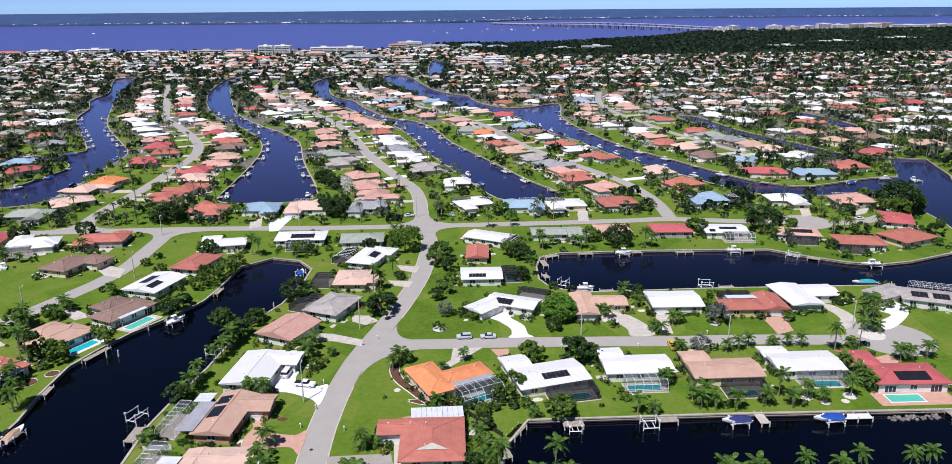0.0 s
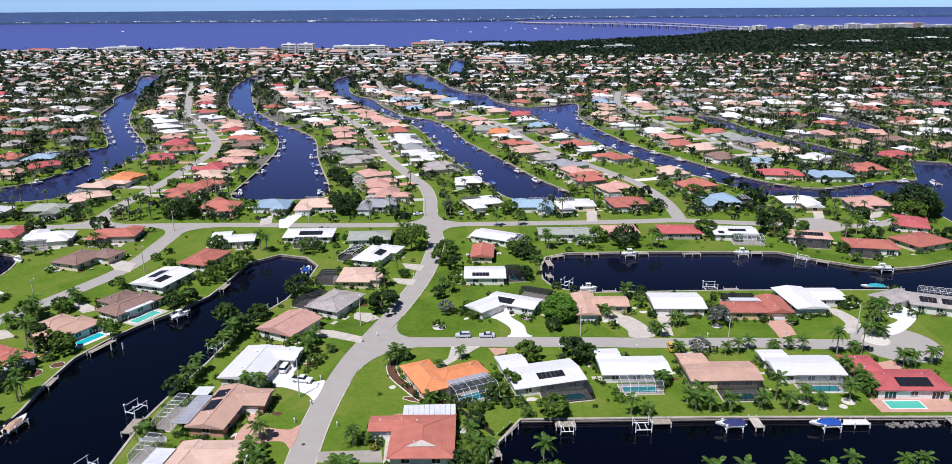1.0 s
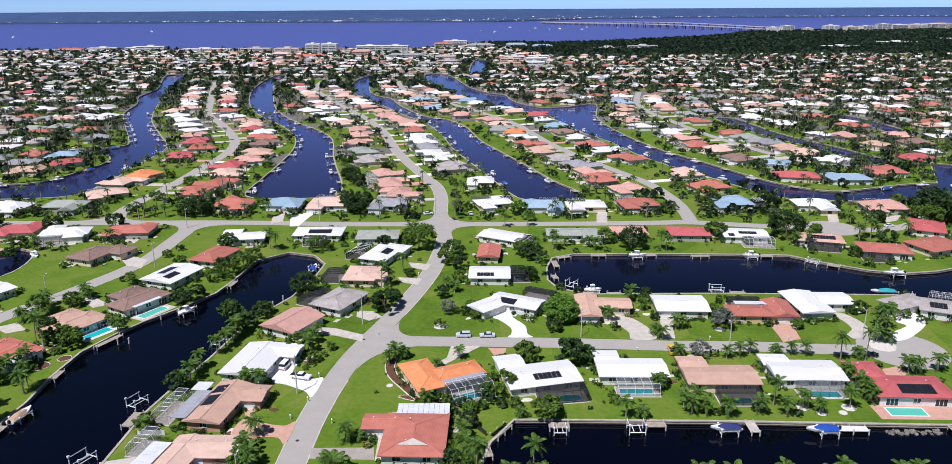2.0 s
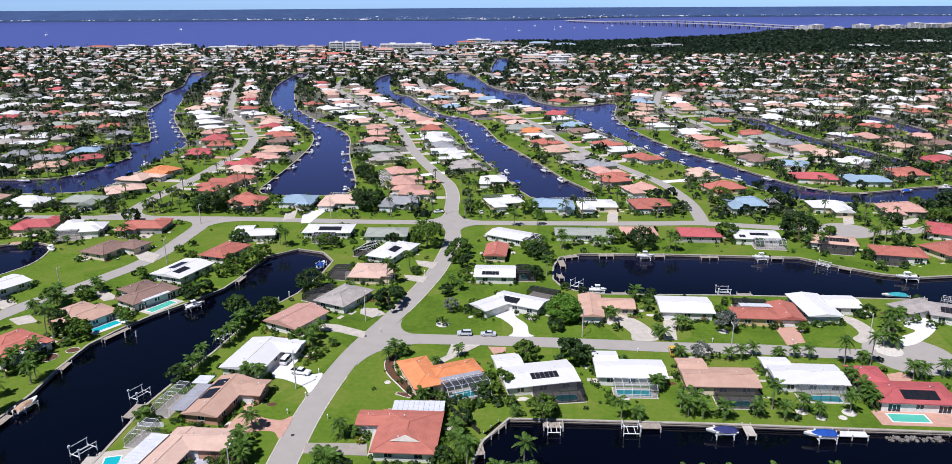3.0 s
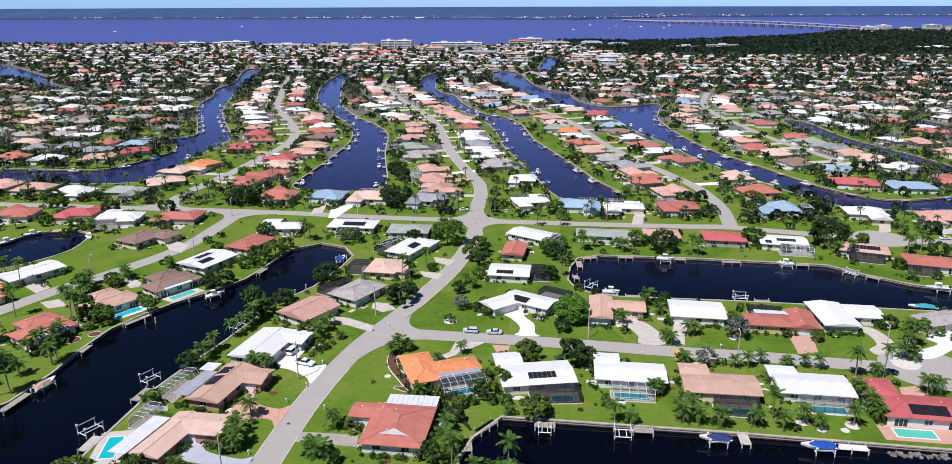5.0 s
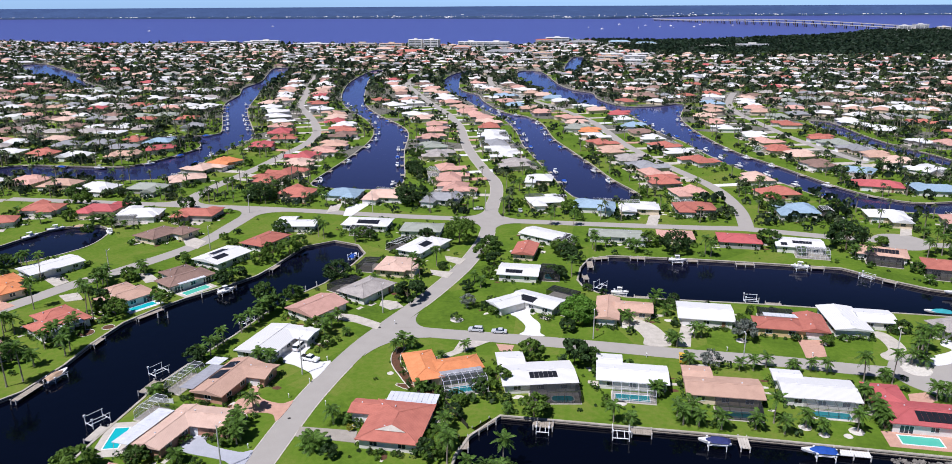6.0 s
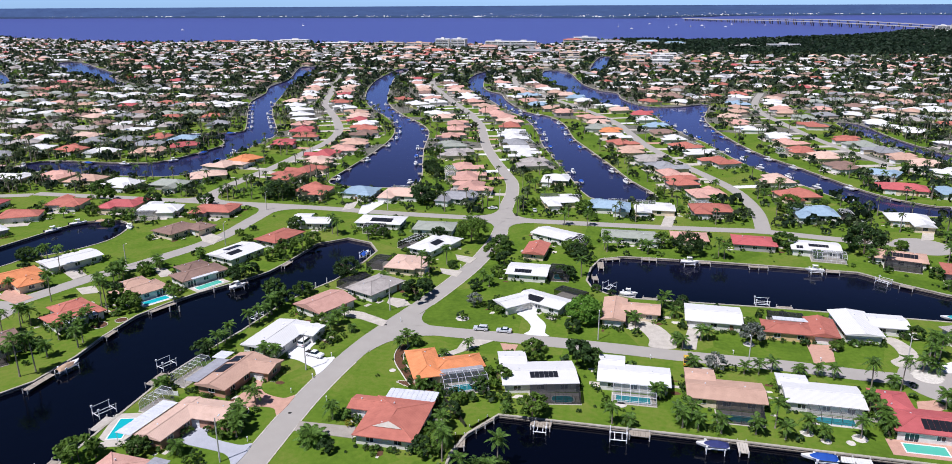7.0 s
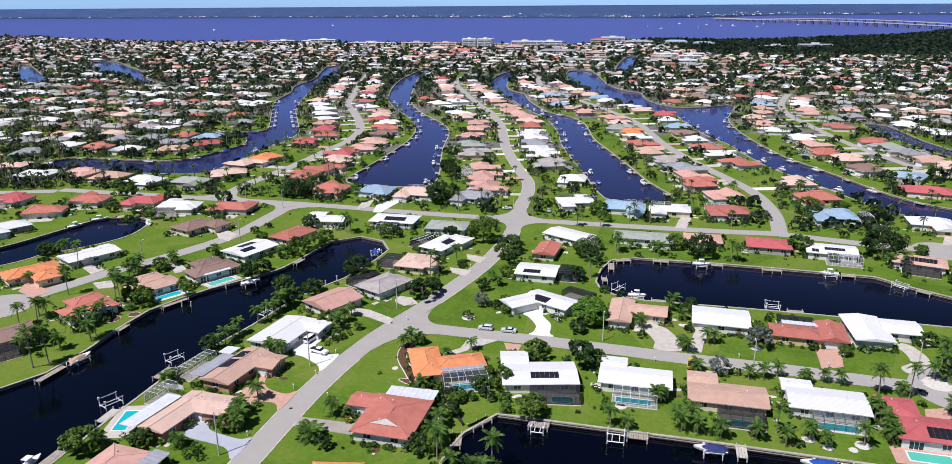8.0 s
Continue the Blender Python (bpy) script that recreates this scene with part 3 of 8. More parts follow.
corner_fill((-29.9, 177), (-27.0, 191.0), (-14, 191.4), (-28.4, 196))
corner_fill((-20.9, 209), (-22.8, 198.4), (-15, 197.9), (-25.8, 197.2))
corner_fill((-7.6, 302), (-8.0, 312.2), (3, 312.0), (-10.6, 314))
corner_fill((-9.9, 331), (-9.0, 318.4), (3, 318.2), (-11.2, 317))
corner_fill((-16.6, 332), (-15.6, 318.6), (-28, 319.0), (-11.8, 317))
corner_fill((-14.0, 302), (-14.8, 312.4), (-26, 312.9), (-11, 314))
corner_fill((-121.4, 306), (-120.8, 316.4), (-108, 316.2), (-124, 318))
corner_fill((-128.4, 306), (-128, 317.2), (-140, 317.2), (-124.4, 318))
corner_fill((-163.6, 336), (-162.6, 323.6), (-150, 323.8), (-166, 322))
corner_fill((-171.2, 336), (-169.8, 323.8), (-182, 324.2), (-166.2, 322))


def street_edging(line, half, y0, y1):
    """The thin pale concrete edge along both sides of a street."""
    line = [p for p in line if y0 <= p[1] <= y1]
    for side in (-1, 1):
        shifted = []
        for i, p in enumerate(line):
            d = (Vector(line[min(i + 1, len(line) - 1)]) - Vector(line[max(i - 1, 0)])).normalized()
            shifted.append((p[0] - d.y * side * (half + 0.05), p[1] + d.x * side * (half + 0.05)))
        bm = bmesh.new()
        ribbon(bm, shifted, 0.16, 0.066)
        tagged(part("road_edging", bm, CONCRETE), "thin pale concrete edging beside a street", "road", kind="structure")


street_edging(MAIN, 3.3, 60, 176)
street_edging(MAIN, 3.3, 214, 302)
street_edging(MAIN, 3.3, 332, 560)


# ---- houses ----
BARE = []                                   # the same for pools and their screens, with no planting round them
FOOT = []                                   # footprints, so that plants keep clear: x, y, half sizes, turn


def clear_of_houses(pts, gap=0.0, among=None):
    pts = np.asarray(pts, float).reshape(-1, 2)
    ok = np.ones(len(pts), bool)
    for x, y, hw, hd, a in FOOT if among is None else among:
        near = np.nonzero(np.abs(pts - (x, y)).max(1) < hw + hd + gap)[0]
        if len(near):
            d = pts[near] - (x, y)
            u, v = d[:, 0] * math.cos(a) + d[:, 1] * math.sin(a), -d[:, 0] * math.sin(a) + d[:, 1] * math.cos(a)
            ok[near] &= ~((np.abs(u) < hw + gap) & (np.abs(v) < hd + gap))
    return ok


def roof_bm(w, d, eave, slope, kind, capped=True):
    """A hip, gable or low roof over a w x d eave outline, ridge along x, with a fascia and a soffit."""
    bm = bmesh.new()
    hw, hd = w / 2, d / 2
    rise, lip = hd * slope, 0.2
    ridge = max(hw - hd, 0.3) if kind == "hip" else hw
    low = [bm.verts.new((sx * hw, sy * hd, eave - lip)) for sx, sy in ((-1, -1), (1, -1), (1, 1), (-1, 1))]
    rim = [bm.verts.new((sx * hw, sy * hd, eave)) for sx, sy in ((-1, -1), (1, -1), (1, 1), (-1, 1))]
    a, b = bm.verts.new((-ridge, 0, eave + rise)), bm.verts.new((ridge, 0, eave + rise))
    for k in range(4):
        j = (k + 1) % 4
        bm.faces.new((low[k], low[j], rim[j], rim[k]))
    bm.faces.new(low[::-1])
    bm.faces.new((rim[0], rim[1], b, a))
    bm.faces.new((rim[2], rim[3], a, b))
    bm.faces.new((rim[1], rim[2], b))
    bm.faces.new((rim[3], rim[0], a))
    if not capped:
        return bm
    # ridge capping: a low tent over each ridge and hip, rooted in the roof's own corners
    ends = [(a, b)] + ([(a, rim[3]), (a, rim[0]), (b, rim[2]), (b, rim[1])] if kind == "hip" else [])
    for p, q in ends:
        along_ = (q.co - p.co).normalized()
        out_ = Vector((-along_.y, along_.x, 0)).normalized() * 0.17
        up = Vector((0, 0, 0.13))
        v = [[bm.verts.new(e.co + off) for off in (out_ + up * 0.2, up, -out_ + up * 0.2)] for e in (p, q)]
        for k in (0, 1):
            bm.faces.new((v[0][k], v[1][k], v[1][k + 1], v[0][k + 1]))
        for e, w3 in zip((p, q), v):
            bm.faces.new((e, w3[0], w3[1]))
            bm.faces.new((e, w3[1], w3[2]))
    return bm


def wall_bm(w, d, eave, slope, kind, over):
    bm = bmesh.new()
    hw, hd = w / 2 - over, d / 2 - over * 0.8
    v = box(bm, -hw, hw, -hd, hd, -0.05, eave - 0.2)
    if kind == "gable":
        for i, j, s in ((4, 7, -1), (5, 6, 1)):
            top = bm.verts.new((s * hw, 0, eave + d / 2 * slope - 0.12))
            bm.faces.new((v[i], v[j], top) if s > 0 else (v[j], v[i], top))
    return bm


def rect_mesh(name, w, h, thick, material):
    bm = boxed(-w / 2, w / 2, -thick, 0, -h / 2, h / 2)
    me = bpy.data.meshes.new(name)
    bm.to_mesh(me)
    bm.free()
    me.materials.append(material)
    return me


def frame_mesh(name, w, h, bar_w, thick, material, mullions=1):
    bm = bmesh.new()
    box(bm, -w / 2, w / 2, -thick, 0, h / 2 - bar_w, h / 2)
    box(bm, -w / 2, w / 2, -thick, 0, -h / 2, -h / 2 + bar_w)
    for k in range(mullions + 2):
        x = -w / 2 + bar_w / 2 + k * (w - bar_w) / (mullions + 1)
        box(bm, x - bar_w / 2, x + bar_w / 2, -thick, 0, -h / 2 + bar_w, h / 2 - bar_w)
    me = bpy.data.meshes.new(name)
    bm.to_mesh(me)
    bm.free()
    me.materials.append(material)
    return me


WINDOW_FRAME, WINDOW_PANE = frame_mesh("window", 1.9, 1.35, 0.09, 0.10, TRIM), rect_mesh("pane", 1.8, 1.25, 0.05, GLASS)
SLIDER_FRAME, SLIDER_PANE = frame_mesh("sliding_door", 3.0, 2.1, 0.09, 0.10, TRIM, 2), rect_mesh("pane", 2.9, 2.0, 0.05, GLASS)
DOOR_MESH = rect_mesh("door", 1.0, 2.1, 0.08, surf("painted_door", (0.30, 0.16, 0.10), None, 1.0, 6.0, 0.5, 0.1))
TINY_PANE = rect_mesh("window", 1.9, 1.3, 0.05, GLASS)
GARAGE_BM = bmesh.new()
for g in range(4):
    box(GARAGE_BM, -2.45, 2.45, -0.09, 0, -1.05 + g * 0.525, -1.05 + g * 0.525 + 0.50)
GARAGE_MESH = bpy.data.meshes.new("garage_door")
GARAGE_BM.to_mesh(GARAGE_MESH)
GARAGE_BM.free()
GARAGE_MESH.materials.append(TRIM)
PANEL_MESH = rect_mesh("solar_panel", 1.14, 3.0, 0.06, SOLAR)
VENT_MESH = rect_mesh("roof_vent", 0.28, 0.3, 0.3, PANROOF)


def house(label, code, wall, wings, garage=None, solar=(), eave=2.8, sliders=None, slim=False):
    """A one-storey house of one or more wings (x, y, length, depth, turn, roof kind, slope). garage: (wing, side);
    solar: (wing, side, along, down, count, panel height); sides are n, s, e, w in the wing's own frame."""
    x, y, _, _, turn, *_ = wings[0]
    h = thing("house", x, y, 0, turn, label, "house", "canal-side houses")
    base_inv = pose(x, y, 0, 0, 0, turn).inverted()
    for i, (wx, wy, w, d, a, kind, slope) in enumerate(wings):
        m = base_inv @ pose(wx, wy, 0, 0, 0, a)
        top = eave + 0.05 * i
        over = 0.85
        bm = wall_bm(w, d, top, slope, kind, over)
        bmesh.ops.transform(bm, matrix=m, verts=bm.verts)
        part("wall", bm, WALLS[wall], h)
        bm = roof_bm(w, d, top, slope, kind, not slim)
        bmesh.ops.transform(bm, matrix=m, verts=bm.verts)
        part("roof", bm, ROOF[code], h)
        FOOT.append((wx, wy, w / 2, d / 2, radians(a)))
        hw, hd = w / 2 - over, d / 2 - over * 0.8
        sides = {"s": (0, -hd, 0, hw), "n": (0, hd, 180, hw), "e": (hw, 0, 90, hd), "w": (-hw, 0, -90, hd)}
        others = [q for k, q in enumerate(wings) if k != i]
        for side, (sx, sy, r, half) in sides.items():
            taken = []
            if garage == (i, side):
                piece("garage_door", GARAGE_MESH, h, m @ pose(sx, sy, 1.06, 0, 0, r) @ pose(-half + 3.2 if half > 5 else 0, 0, 0))
                taken.append(-half + 3.2 if half > 5 else 0)
            count = max(1, int(half * 2 / (4.6 if not slim else 9.0)))
            for k in range(count):
                u = (k + 0.5) / count * 2 * half - half
                if any(abs(u - t) < 3.6 for t in taken):
                    continue
                spot = m @ pose(sx, sy, 0, 0, 0, r) @ Vector((u, -0.4, 0))
                spot = pose(x, y, 0, 0, 0, turn) @ spot
                hidden = False
                for ox, oy, ow, od, oa, *_ in others:
                    dx, dy = spot.x - ox, spot.y - oy
                    ca, sa = math.cos(radians(oa)), math.sin(radians(oa))
                    hidden |= abs(dx * ca + dy * sa) < ow / 2 and abs(-dx * sa + dy * ca) < od / 2
                if hidden:
                    continue
                if sliders == (i, side) and k % 2 == 0:
                    f = piece("sliding_door", SLIDER_FRAME, h, m @ pose(sx, sy, 1.08, 0, 0, r) @ pose(u, 0, 0))
                    piece("pane", SLIDER_PANE, f)
                elif garage and garage[0] == i and garage[1] == side and k == count - 1:
                    piece("door", DOOR_MESH, h, m @ pose(sx, sy, 1.06, 0, 0, r) @ pose(u, 0, 0))
                elif slim:
                    piece("window", TINY_PANE, h, m @ pose(sx, sy, 1.6, 0, 0, r) @ pose(u, 0, 0))
                else:
                    f = piece("window", WINDOW_FRAME, h, m @ pose(sx, sy, 1.6, 0, 0, r) @ pose(u, 0, 0))
                    piece("pane", WINDOW_PANE, f)
        if not slim:
            for k in range(2):
                u = (-0.25 + 0.5 * k) * w
                piece("roof_vent", VENT_MESH, h, m @ pose(u, d * 0.12, top + (d / 2 - d * 0.12) * slope + 0.12, 0, 0, 0))
    for i, side, along, down, count, tall in solar:
        wx, wy, w, d, a, kind, slope = wings[i]
        top, tilt = eave + 0.05 * i, math.degrees(math.atan(slope))
        m = base_inv @ pose(wx, wy, 0, 0, 0, a)
        s = -1 if side == "s" else 1
        for k in range(count):
            u = along + (k - (count - 1) / 2) * 1.21
            y_at = s * (down + tall / 2)
            z = top + (d / 2 - abs(y_at)) * slope + 0.07
            p = piece("solar_panel", PANEL_MESH, h, m @ pose(u, y_at, z, (90 - tilt - 180) if side == "s" else (90 + tilt - 180), 0, 0))
            p.matrix_basis = m @ pose(u, y_at, z, tilt if side == "s" else -tilt, 0, 0) @ pose(0, 0, 0, -90, 0, 0) @ Matrix.Diagonal((1, 1, tall / 3.0, 1))
    return h


def enclosure(x, y, w, d, rot, high=2.7, frame=ALU, screen=SCREEN, bays=5, peak=0.7, label="screened pool enclosure with white aluminium frame", pool=None, flat=False):
    """A pool cage on a deck: hoops across d (the y side), rails along w. The +y side leans on its house."""
    e = thing("pool_enclosure", x, y, 0, rot, label, "pool enclosure", "pool enclosures")
    bm = boxed(-w / 2 - 0.3, w / 2 + 0.3, -d / 2 - 0.3, d / 2, 0.0, 0.10)
    part("deck", bm, CONCRETE, e)
    prof = [(-d / 2, 0.1), (-d / 2, high * 0.86), (-d / 2 + d * 0.28, high + (0 if flat else peak)), (d / 2 - d * 0.1, high + (0 if flat else peak)), (d / 2, high + 0.05)]
    for k in range(bays + 1):
        bm = bmesh.new()
        u = -w / 2 + k * w / bays
        for (y0, z0), (y1, z1) in zip(prof, prof[1:]):
            bar(bm, (u, y0, z0), (u, y1, z1), 0.05)
        part("rafter", bm, frame, e)
    for yy, zz in prof[1:4] + [(-d / 2, 1.0)]:
        bm = bmesh.new()
        bar(bm, (-w / 2, yy, zz), (w / 2, yy, zz), 0.04)
        part("rail", bm, frame, e)
    bm = bmesh.new()
    for (y0, z0), (y1, z1) in zip(prof, prof[1:]):
        bm.faces.new([bm.verts.new(p) for p in ((-w / 2, y0, z0), (w / 2, y0, z0), (w / 2, y1, z1), (-w / 2, y1, z1))])
    for s in (-1, 1):
        bm.faces.new([bm.verts.new((s * w / 2, yy, zz)) for yy, zz in prof] + [bm.verts.new((s * w / 2, d / 2, 0.1))])
    part("screen", bm, screen, e, "fine insect netting")
    BARE.append((x, y, w / 2 + 0.5, d / 2 + 0.5, radians(rot)))
    FOOT.append(BARE[-1])
    return e


def pool(x, y, w, d, rot, water=POOL, label="rectangular swimming pool with a pale coping", deck=None, deck_mat=None, round_end=False, base=0.0):
    """A swimming pool: a raised coping round a sunk sheet of water; deck: (left, right, front, back) widths."""
    p = thing("swimming_pool", x, y, base, rot, label, "swimming pool", "swimming pools")
    if deck:
        l_, r_, f_, b_ = deck
        part("deck", boxed(-w / 2 - l_, w / 2 + r_, -d / 2 - f_, d / 2 + b_, 0.0, 0.09), deck_mat or CONCRETE, p)
        BARE.append((x + (r_ - l_) / 2 * math.cos(radians(rot)), y + (r_ - l_) / 2 * math.sin(radians(rot)), w / 2 + (l_ + r_) / 2, d / 2 + max(f_, b_), radians(rot)))
        FOOT.append(BARE[-1])

    def ring(g):
        if not round_end:
            return [(-w / 2 - g, -d / 2 - g), (w / 2 + g, -d / 2 - g), (w / 2 + g, d / 2 + g), (-w / 2 - g, d / 2 + g)]
        return [((w / 2 + g) * math.copysign(abs(math.cos(a)) ** 0.6, math.cos(a)), (d / 2 + g) * math.copysign(abs(math.sin(a)) ** 0.6, math.sin(a))) for a in (k * math.pi / 12 for k in range(24))]

    z = 0.16
    bm = bmesh.new()
    inner, outer = ring(0), ring(0.32)
    lo, hi, oh, ol = ([bm.verts.new((px, py, zz)) for px, py in rr] for rr, zz in ((inner, z - 0.13 + 0.0), (inner, z), (outer, z), (outer, 0.0)))
    for k in range(len(inner)):
        j = (k + 1) % len(inner)
        bm.faces.new((lo[k], hi[k], hi[j], lo[j]))
        bm.faces.new((hi[k], oh[k], oh[j], hi[j]))
        bm.faces.new((oh[k], ol[k], ol[j], oh[j]))
    part("coping", bm, TRIM, p)
    bm = bmesh.new()
    bm.faces.new([bm.verts.new((px, py, z - 0.05)) for px, py in inner])
    part("pool_water", bm, water, p)
    return p


def pan_roof(x, y, w, d, rot, material=PANROOF, high=2.95, tilt=0.06, label="flat white metal patio roof on slim posts"):
    """A ribbed metal patio roof."""
    e = thing("patio_roof", x, y, 0, rot, label, "patio roof")
    n = max(2, int(w / 1.2))
    bm = bmesh.new()
    for k in range(n):
        u0, u1 = -w / 2 + k * w / n, -w / 2 + (k + 1) * w / n
        vs = box(bm, u0, u1 - 0.06, -d / 2, d / 2, high - 0.1, high)
        for v in vs:
            v.co.z += (v.co.y + d / 2) * tilt
    part("roof_panels", bm, material, e)
    for k in range(3):
        bm = bmesh.new()
        u = -w / 2 + 0.3 + k * (w - 0.6) / 2
        bar(bm, (u, -d / 2 + 0.2, 0), (u, -d / 2 + 0.2, high - 0.1), 0.07)
        part("post", bm, ALU, e)
    FOOT.append((x, y, w / 2, d / 2, radians(rot)))
    return e


def drive(material, label, *pts):
    """A driveway; one with many corners is drawn with swept edges."""
    pts = smooth_line(list(pts), True, 5) if len(pts) >= 7 else list(pts)
    bm = bmesh.new()
    slab(bm, pts, 0.0, 0.100 + 0.0007 * (len(DRIVES) % 60))
    DRIVES.append(pts)
    return tagged(part("driveway", bm, material), label, "driveway", kind="structure")


DRIVES = []


# ---- the near houses ----
house("bright orange tile roofed corner house with cream walls", "o", "cream", [(-11.1, 169.4, 16.6, 8.6, -66, "hip", 0.27), (-2.4, 171.0, 14.0, 8.0, 24, "hip", 0.27)], garage=(1, "n"))
house("white-roofed house with a row of black solar panels", "w", "white", [(19.6, 169.2, 19.7, 12.3, 13, "gable", 0.13), (11.9, 175.7, 7.6, 9.0, 13, "gable", 0.12)], garage=(1, "n"), solar=[(0, "s", 1.2, 0.9, 6, 2.6)])
house("white-roofed house with a screened pool behind it", "w", "white", [(44.1, 172.6, 18.6, 10.4, -1, "gable", 0.14), (38.4, 178.6, 7.0, 8.0, -1, "gable", 0.12)], garage=(1, "n"))
house("tan-roofed house with a dark screened lanai", "t", "cream", [(66.3, 168.4, 19.0, 10.6, -1, "gable", 0.16), (60.8, 174.5, 7.6, 8.5, -1, "gable", 0.13)], garage=(1, "n"))
house("white-roofed house with a dark screened pool", "w", "white", [(89.5, 170.6, 18.4, 11.4, -2, "gable", 0.13), (83.6, 176.6, 7.6, 6.5, -2, "gable", 0.11)], garage=(1, "n"))
house("red-roofed house with a wide black solar mat and open pool", "r", "white", [(111.5, 161.6, 19.4, 11.3, -3, "hip", 0.22), (105.0, 169.8, 11.0, 8.8, 87, "hip", 0.22)], garage=(1, "e"), solar=[(0, "s", 0.8, 0.9, 7, 3.4)], sliders=(0, "s"))
house("white gull-winged house with black solar panels on its roof", "w", "white", [(7.7, 216.9, 14.0, 8.4, 42, "gable", 0.17), (16.4, 218.8, 17.0, 9.4, -27, "gable", 0.17)], garage=(0, "s"), solar=[(1, "s", -2.5, 0.8, 5, 3.2)])
house("tan shingle roofed house beside a round shade tree", "t", "cream", [(38.8, 215.0, 18.0, 7.6, 87, "gable", 0.2), (47.0, 216.6, 12.0, 8.6, -3, "gable", 0.2)], garage=(0, "w"))
house("white-roofed house with a short front drive", "w", "white", [(68.7, 216.2, 17.0, 13.6, -3, "gable", 0.13)], garage=(0, "s"))
house("red tile roofed house with yellow walls and white garage door", "c", "yellow", [(89.2, 209.8, 14.6, 9.0, -3, "hip", 0.24), (99.0, 211.5, 13.5, 8.6, 86, "gable", 0.24)], garage=(1, "w"))
house("white low-roofed house on a canal lot", "w", "white", [(109.8, 216.8, 18.5, 11.0, -88, "gable", 0.12), (119.5, 219.4, 11.0, 10.4, -2, "gable", 0.12)], garage=(0, "e"))
house("weathered grey-roofed house with black solar mats", "s", "white", [(141.5, 216.5, 14.5, 9.0, 22, "hip", 0.2), (152.5, 211.5, 17.0, 12.0, -24, "hip", 0.2)], solar=[(1, "s", -3.0, 0.6, 4, 3.2), (1, "s", 3.2, 0.6, 4, 3.2)])
house("pink tile roofed house with white walls by the street", "p", "white", [(-53.4, 204.6, 15.4, 13.4, 62, "gable", 0.24)], garage=(0, "s"))
house("greyish tan tile roofed house with a dark rear screen", "s", "white", [(-42.0, 222.0, 17.0, 12.6, 64, "hip", 0.24)], garage=(0, "s"))
house("pale pink roofed house among palms", "e", "cream", [(-38.0, 245.6, 15.0, 12.0, 86, "hip", 0.2), (-33.0, 243.5, 9.0, 8.0, -4, "hip", 0.2)], garage=(1, "e"))
house("white-roofed house with a dark solar mat", "w", "white", [(-33.5, 268.5, 18.5, 11.5, 70, "hip", 0.2), (-28.5, 274.0, 10.0, 9.0, -20, "hip", 0.2)], garage=(1, "e"), solar=[(0, "s", 0.0, 0.8, 5, 3.0)])
house("white-roofed house with a paved forecourt on the canal", "w", "white", [(-57.7, 179.0, 19.0, 12.4, 80, "gable", 0.12), (-52.7, 184.6, 13.0, 8.4, -9, "gable", 0.12)], garage=(1, "s"))
house("tan shingle roofed house with pink brick gable and solar panels", "t", "pink", [(-59.8, 156.2, 19.0, 9.6, 81, "gable", 0.22), (-53.7, 160.5, 9.0, 8.2, -5, "gable", 0.2)], garage=(1, "s"), solar=[(0, "n", 4.9, 0.7, 3, 3.2), (0, "n", -0.6, 0.5, 4, 3.2)])
house("pale pink tile roofed house with an open pool", "e", "pink", [(-61.8, 132.4, 17.6, 8.0, 80, "gable", 0.2), (-55.8, 137.2, 13.6, 8.8, -2, "gable", 0.2)], garage=(1, "s"))
house("pink tile roofed house by the canal", "p", "white", [(-63.0, 110.5, 13.0, 10.5, 84, "hip", 0.24)], garage=(0, "s"))
house("coral tile roofed house with a white screened porch", "c", "white", [(-11.0, 141.6, 17.6, 14.6, 88, "hip", 0.2), (-18.6, 146.8, 10.0, 6.6, -2, "gable", 0.18)], garage=(1, "s"))
house("orange tile roofed house at the water's edge", "o", "cream", [(-15.2, 116.2, 11.0, 11.0, 10, "hip", 0.24)])
house("brown tile roofed house with a green pool", "b", "white", [(-108.4, 222.4, 18.0, 10.6, 59, "hip", 0.24), (-113.6, 227.6, 11.0, 10.0, 59, "hip", 0.24)], sliders=(0, "s"))
house("tan tile roofed house with a long turquoise pool", "t", "white", [(-119.4, 203.8, 16.4, 10.6, 60, "hip", 0.24), (-125.4, 208.2, 11.0, 9.0, 60, "hip", 0.24)], sliders=(0, "s"))
house("coral tile roofed house with a curved garden path", "c", "white", [(-127.4, 181.6, 16.0, 10.6, 62, "hip", 0.24), (-132.8, 187.0, 11.0, 9.0, 62, "hip", 0.24)])
house("dark brown roofed house with a screened porch", "b", "grey", [(-137.0, 158.5, 17.0, 13.0, 55, "hip", 0.24)])
house("orange clay roofed house by a palm-lined drive", "o", "cream", [(-172.5, 207.0, 19.0, 12.0, 58, "hip", 0.24), (-163.5, 204.0, 11.0, 9.0, -32, "hip", 0.24)])
house("white flat-roofed house with two tall palms", "w", "white", [(-165.0, 227.8, 20.0, 12.5, 62, "gable", 0.11)])
house("brown tile roofed house beside an empty green lot", "b", "cream", [(-147.0, 270.0, 16.0, 13.0, 70, "hip", 0.26), (-138.5, 274.0, 11.0, 10.0, -20, "hip", 0.26)], garage=(1, "s"))
house("white-roofed house with long dark solar panels", "w", "white", [(-106.7, 246.6, 18.0, 14.0, 70, "gable", 0.13)], solar=[(0, "s", -3.0, 1.0, 5, 2.8), (0, "n", 0.5, 1.0, 6, 3.2)])
house("red tile roofed house near the canal head", "c", "white", [(-98.5, 268.0, 18.0, 12.0, 72, "hip", 0.24)])
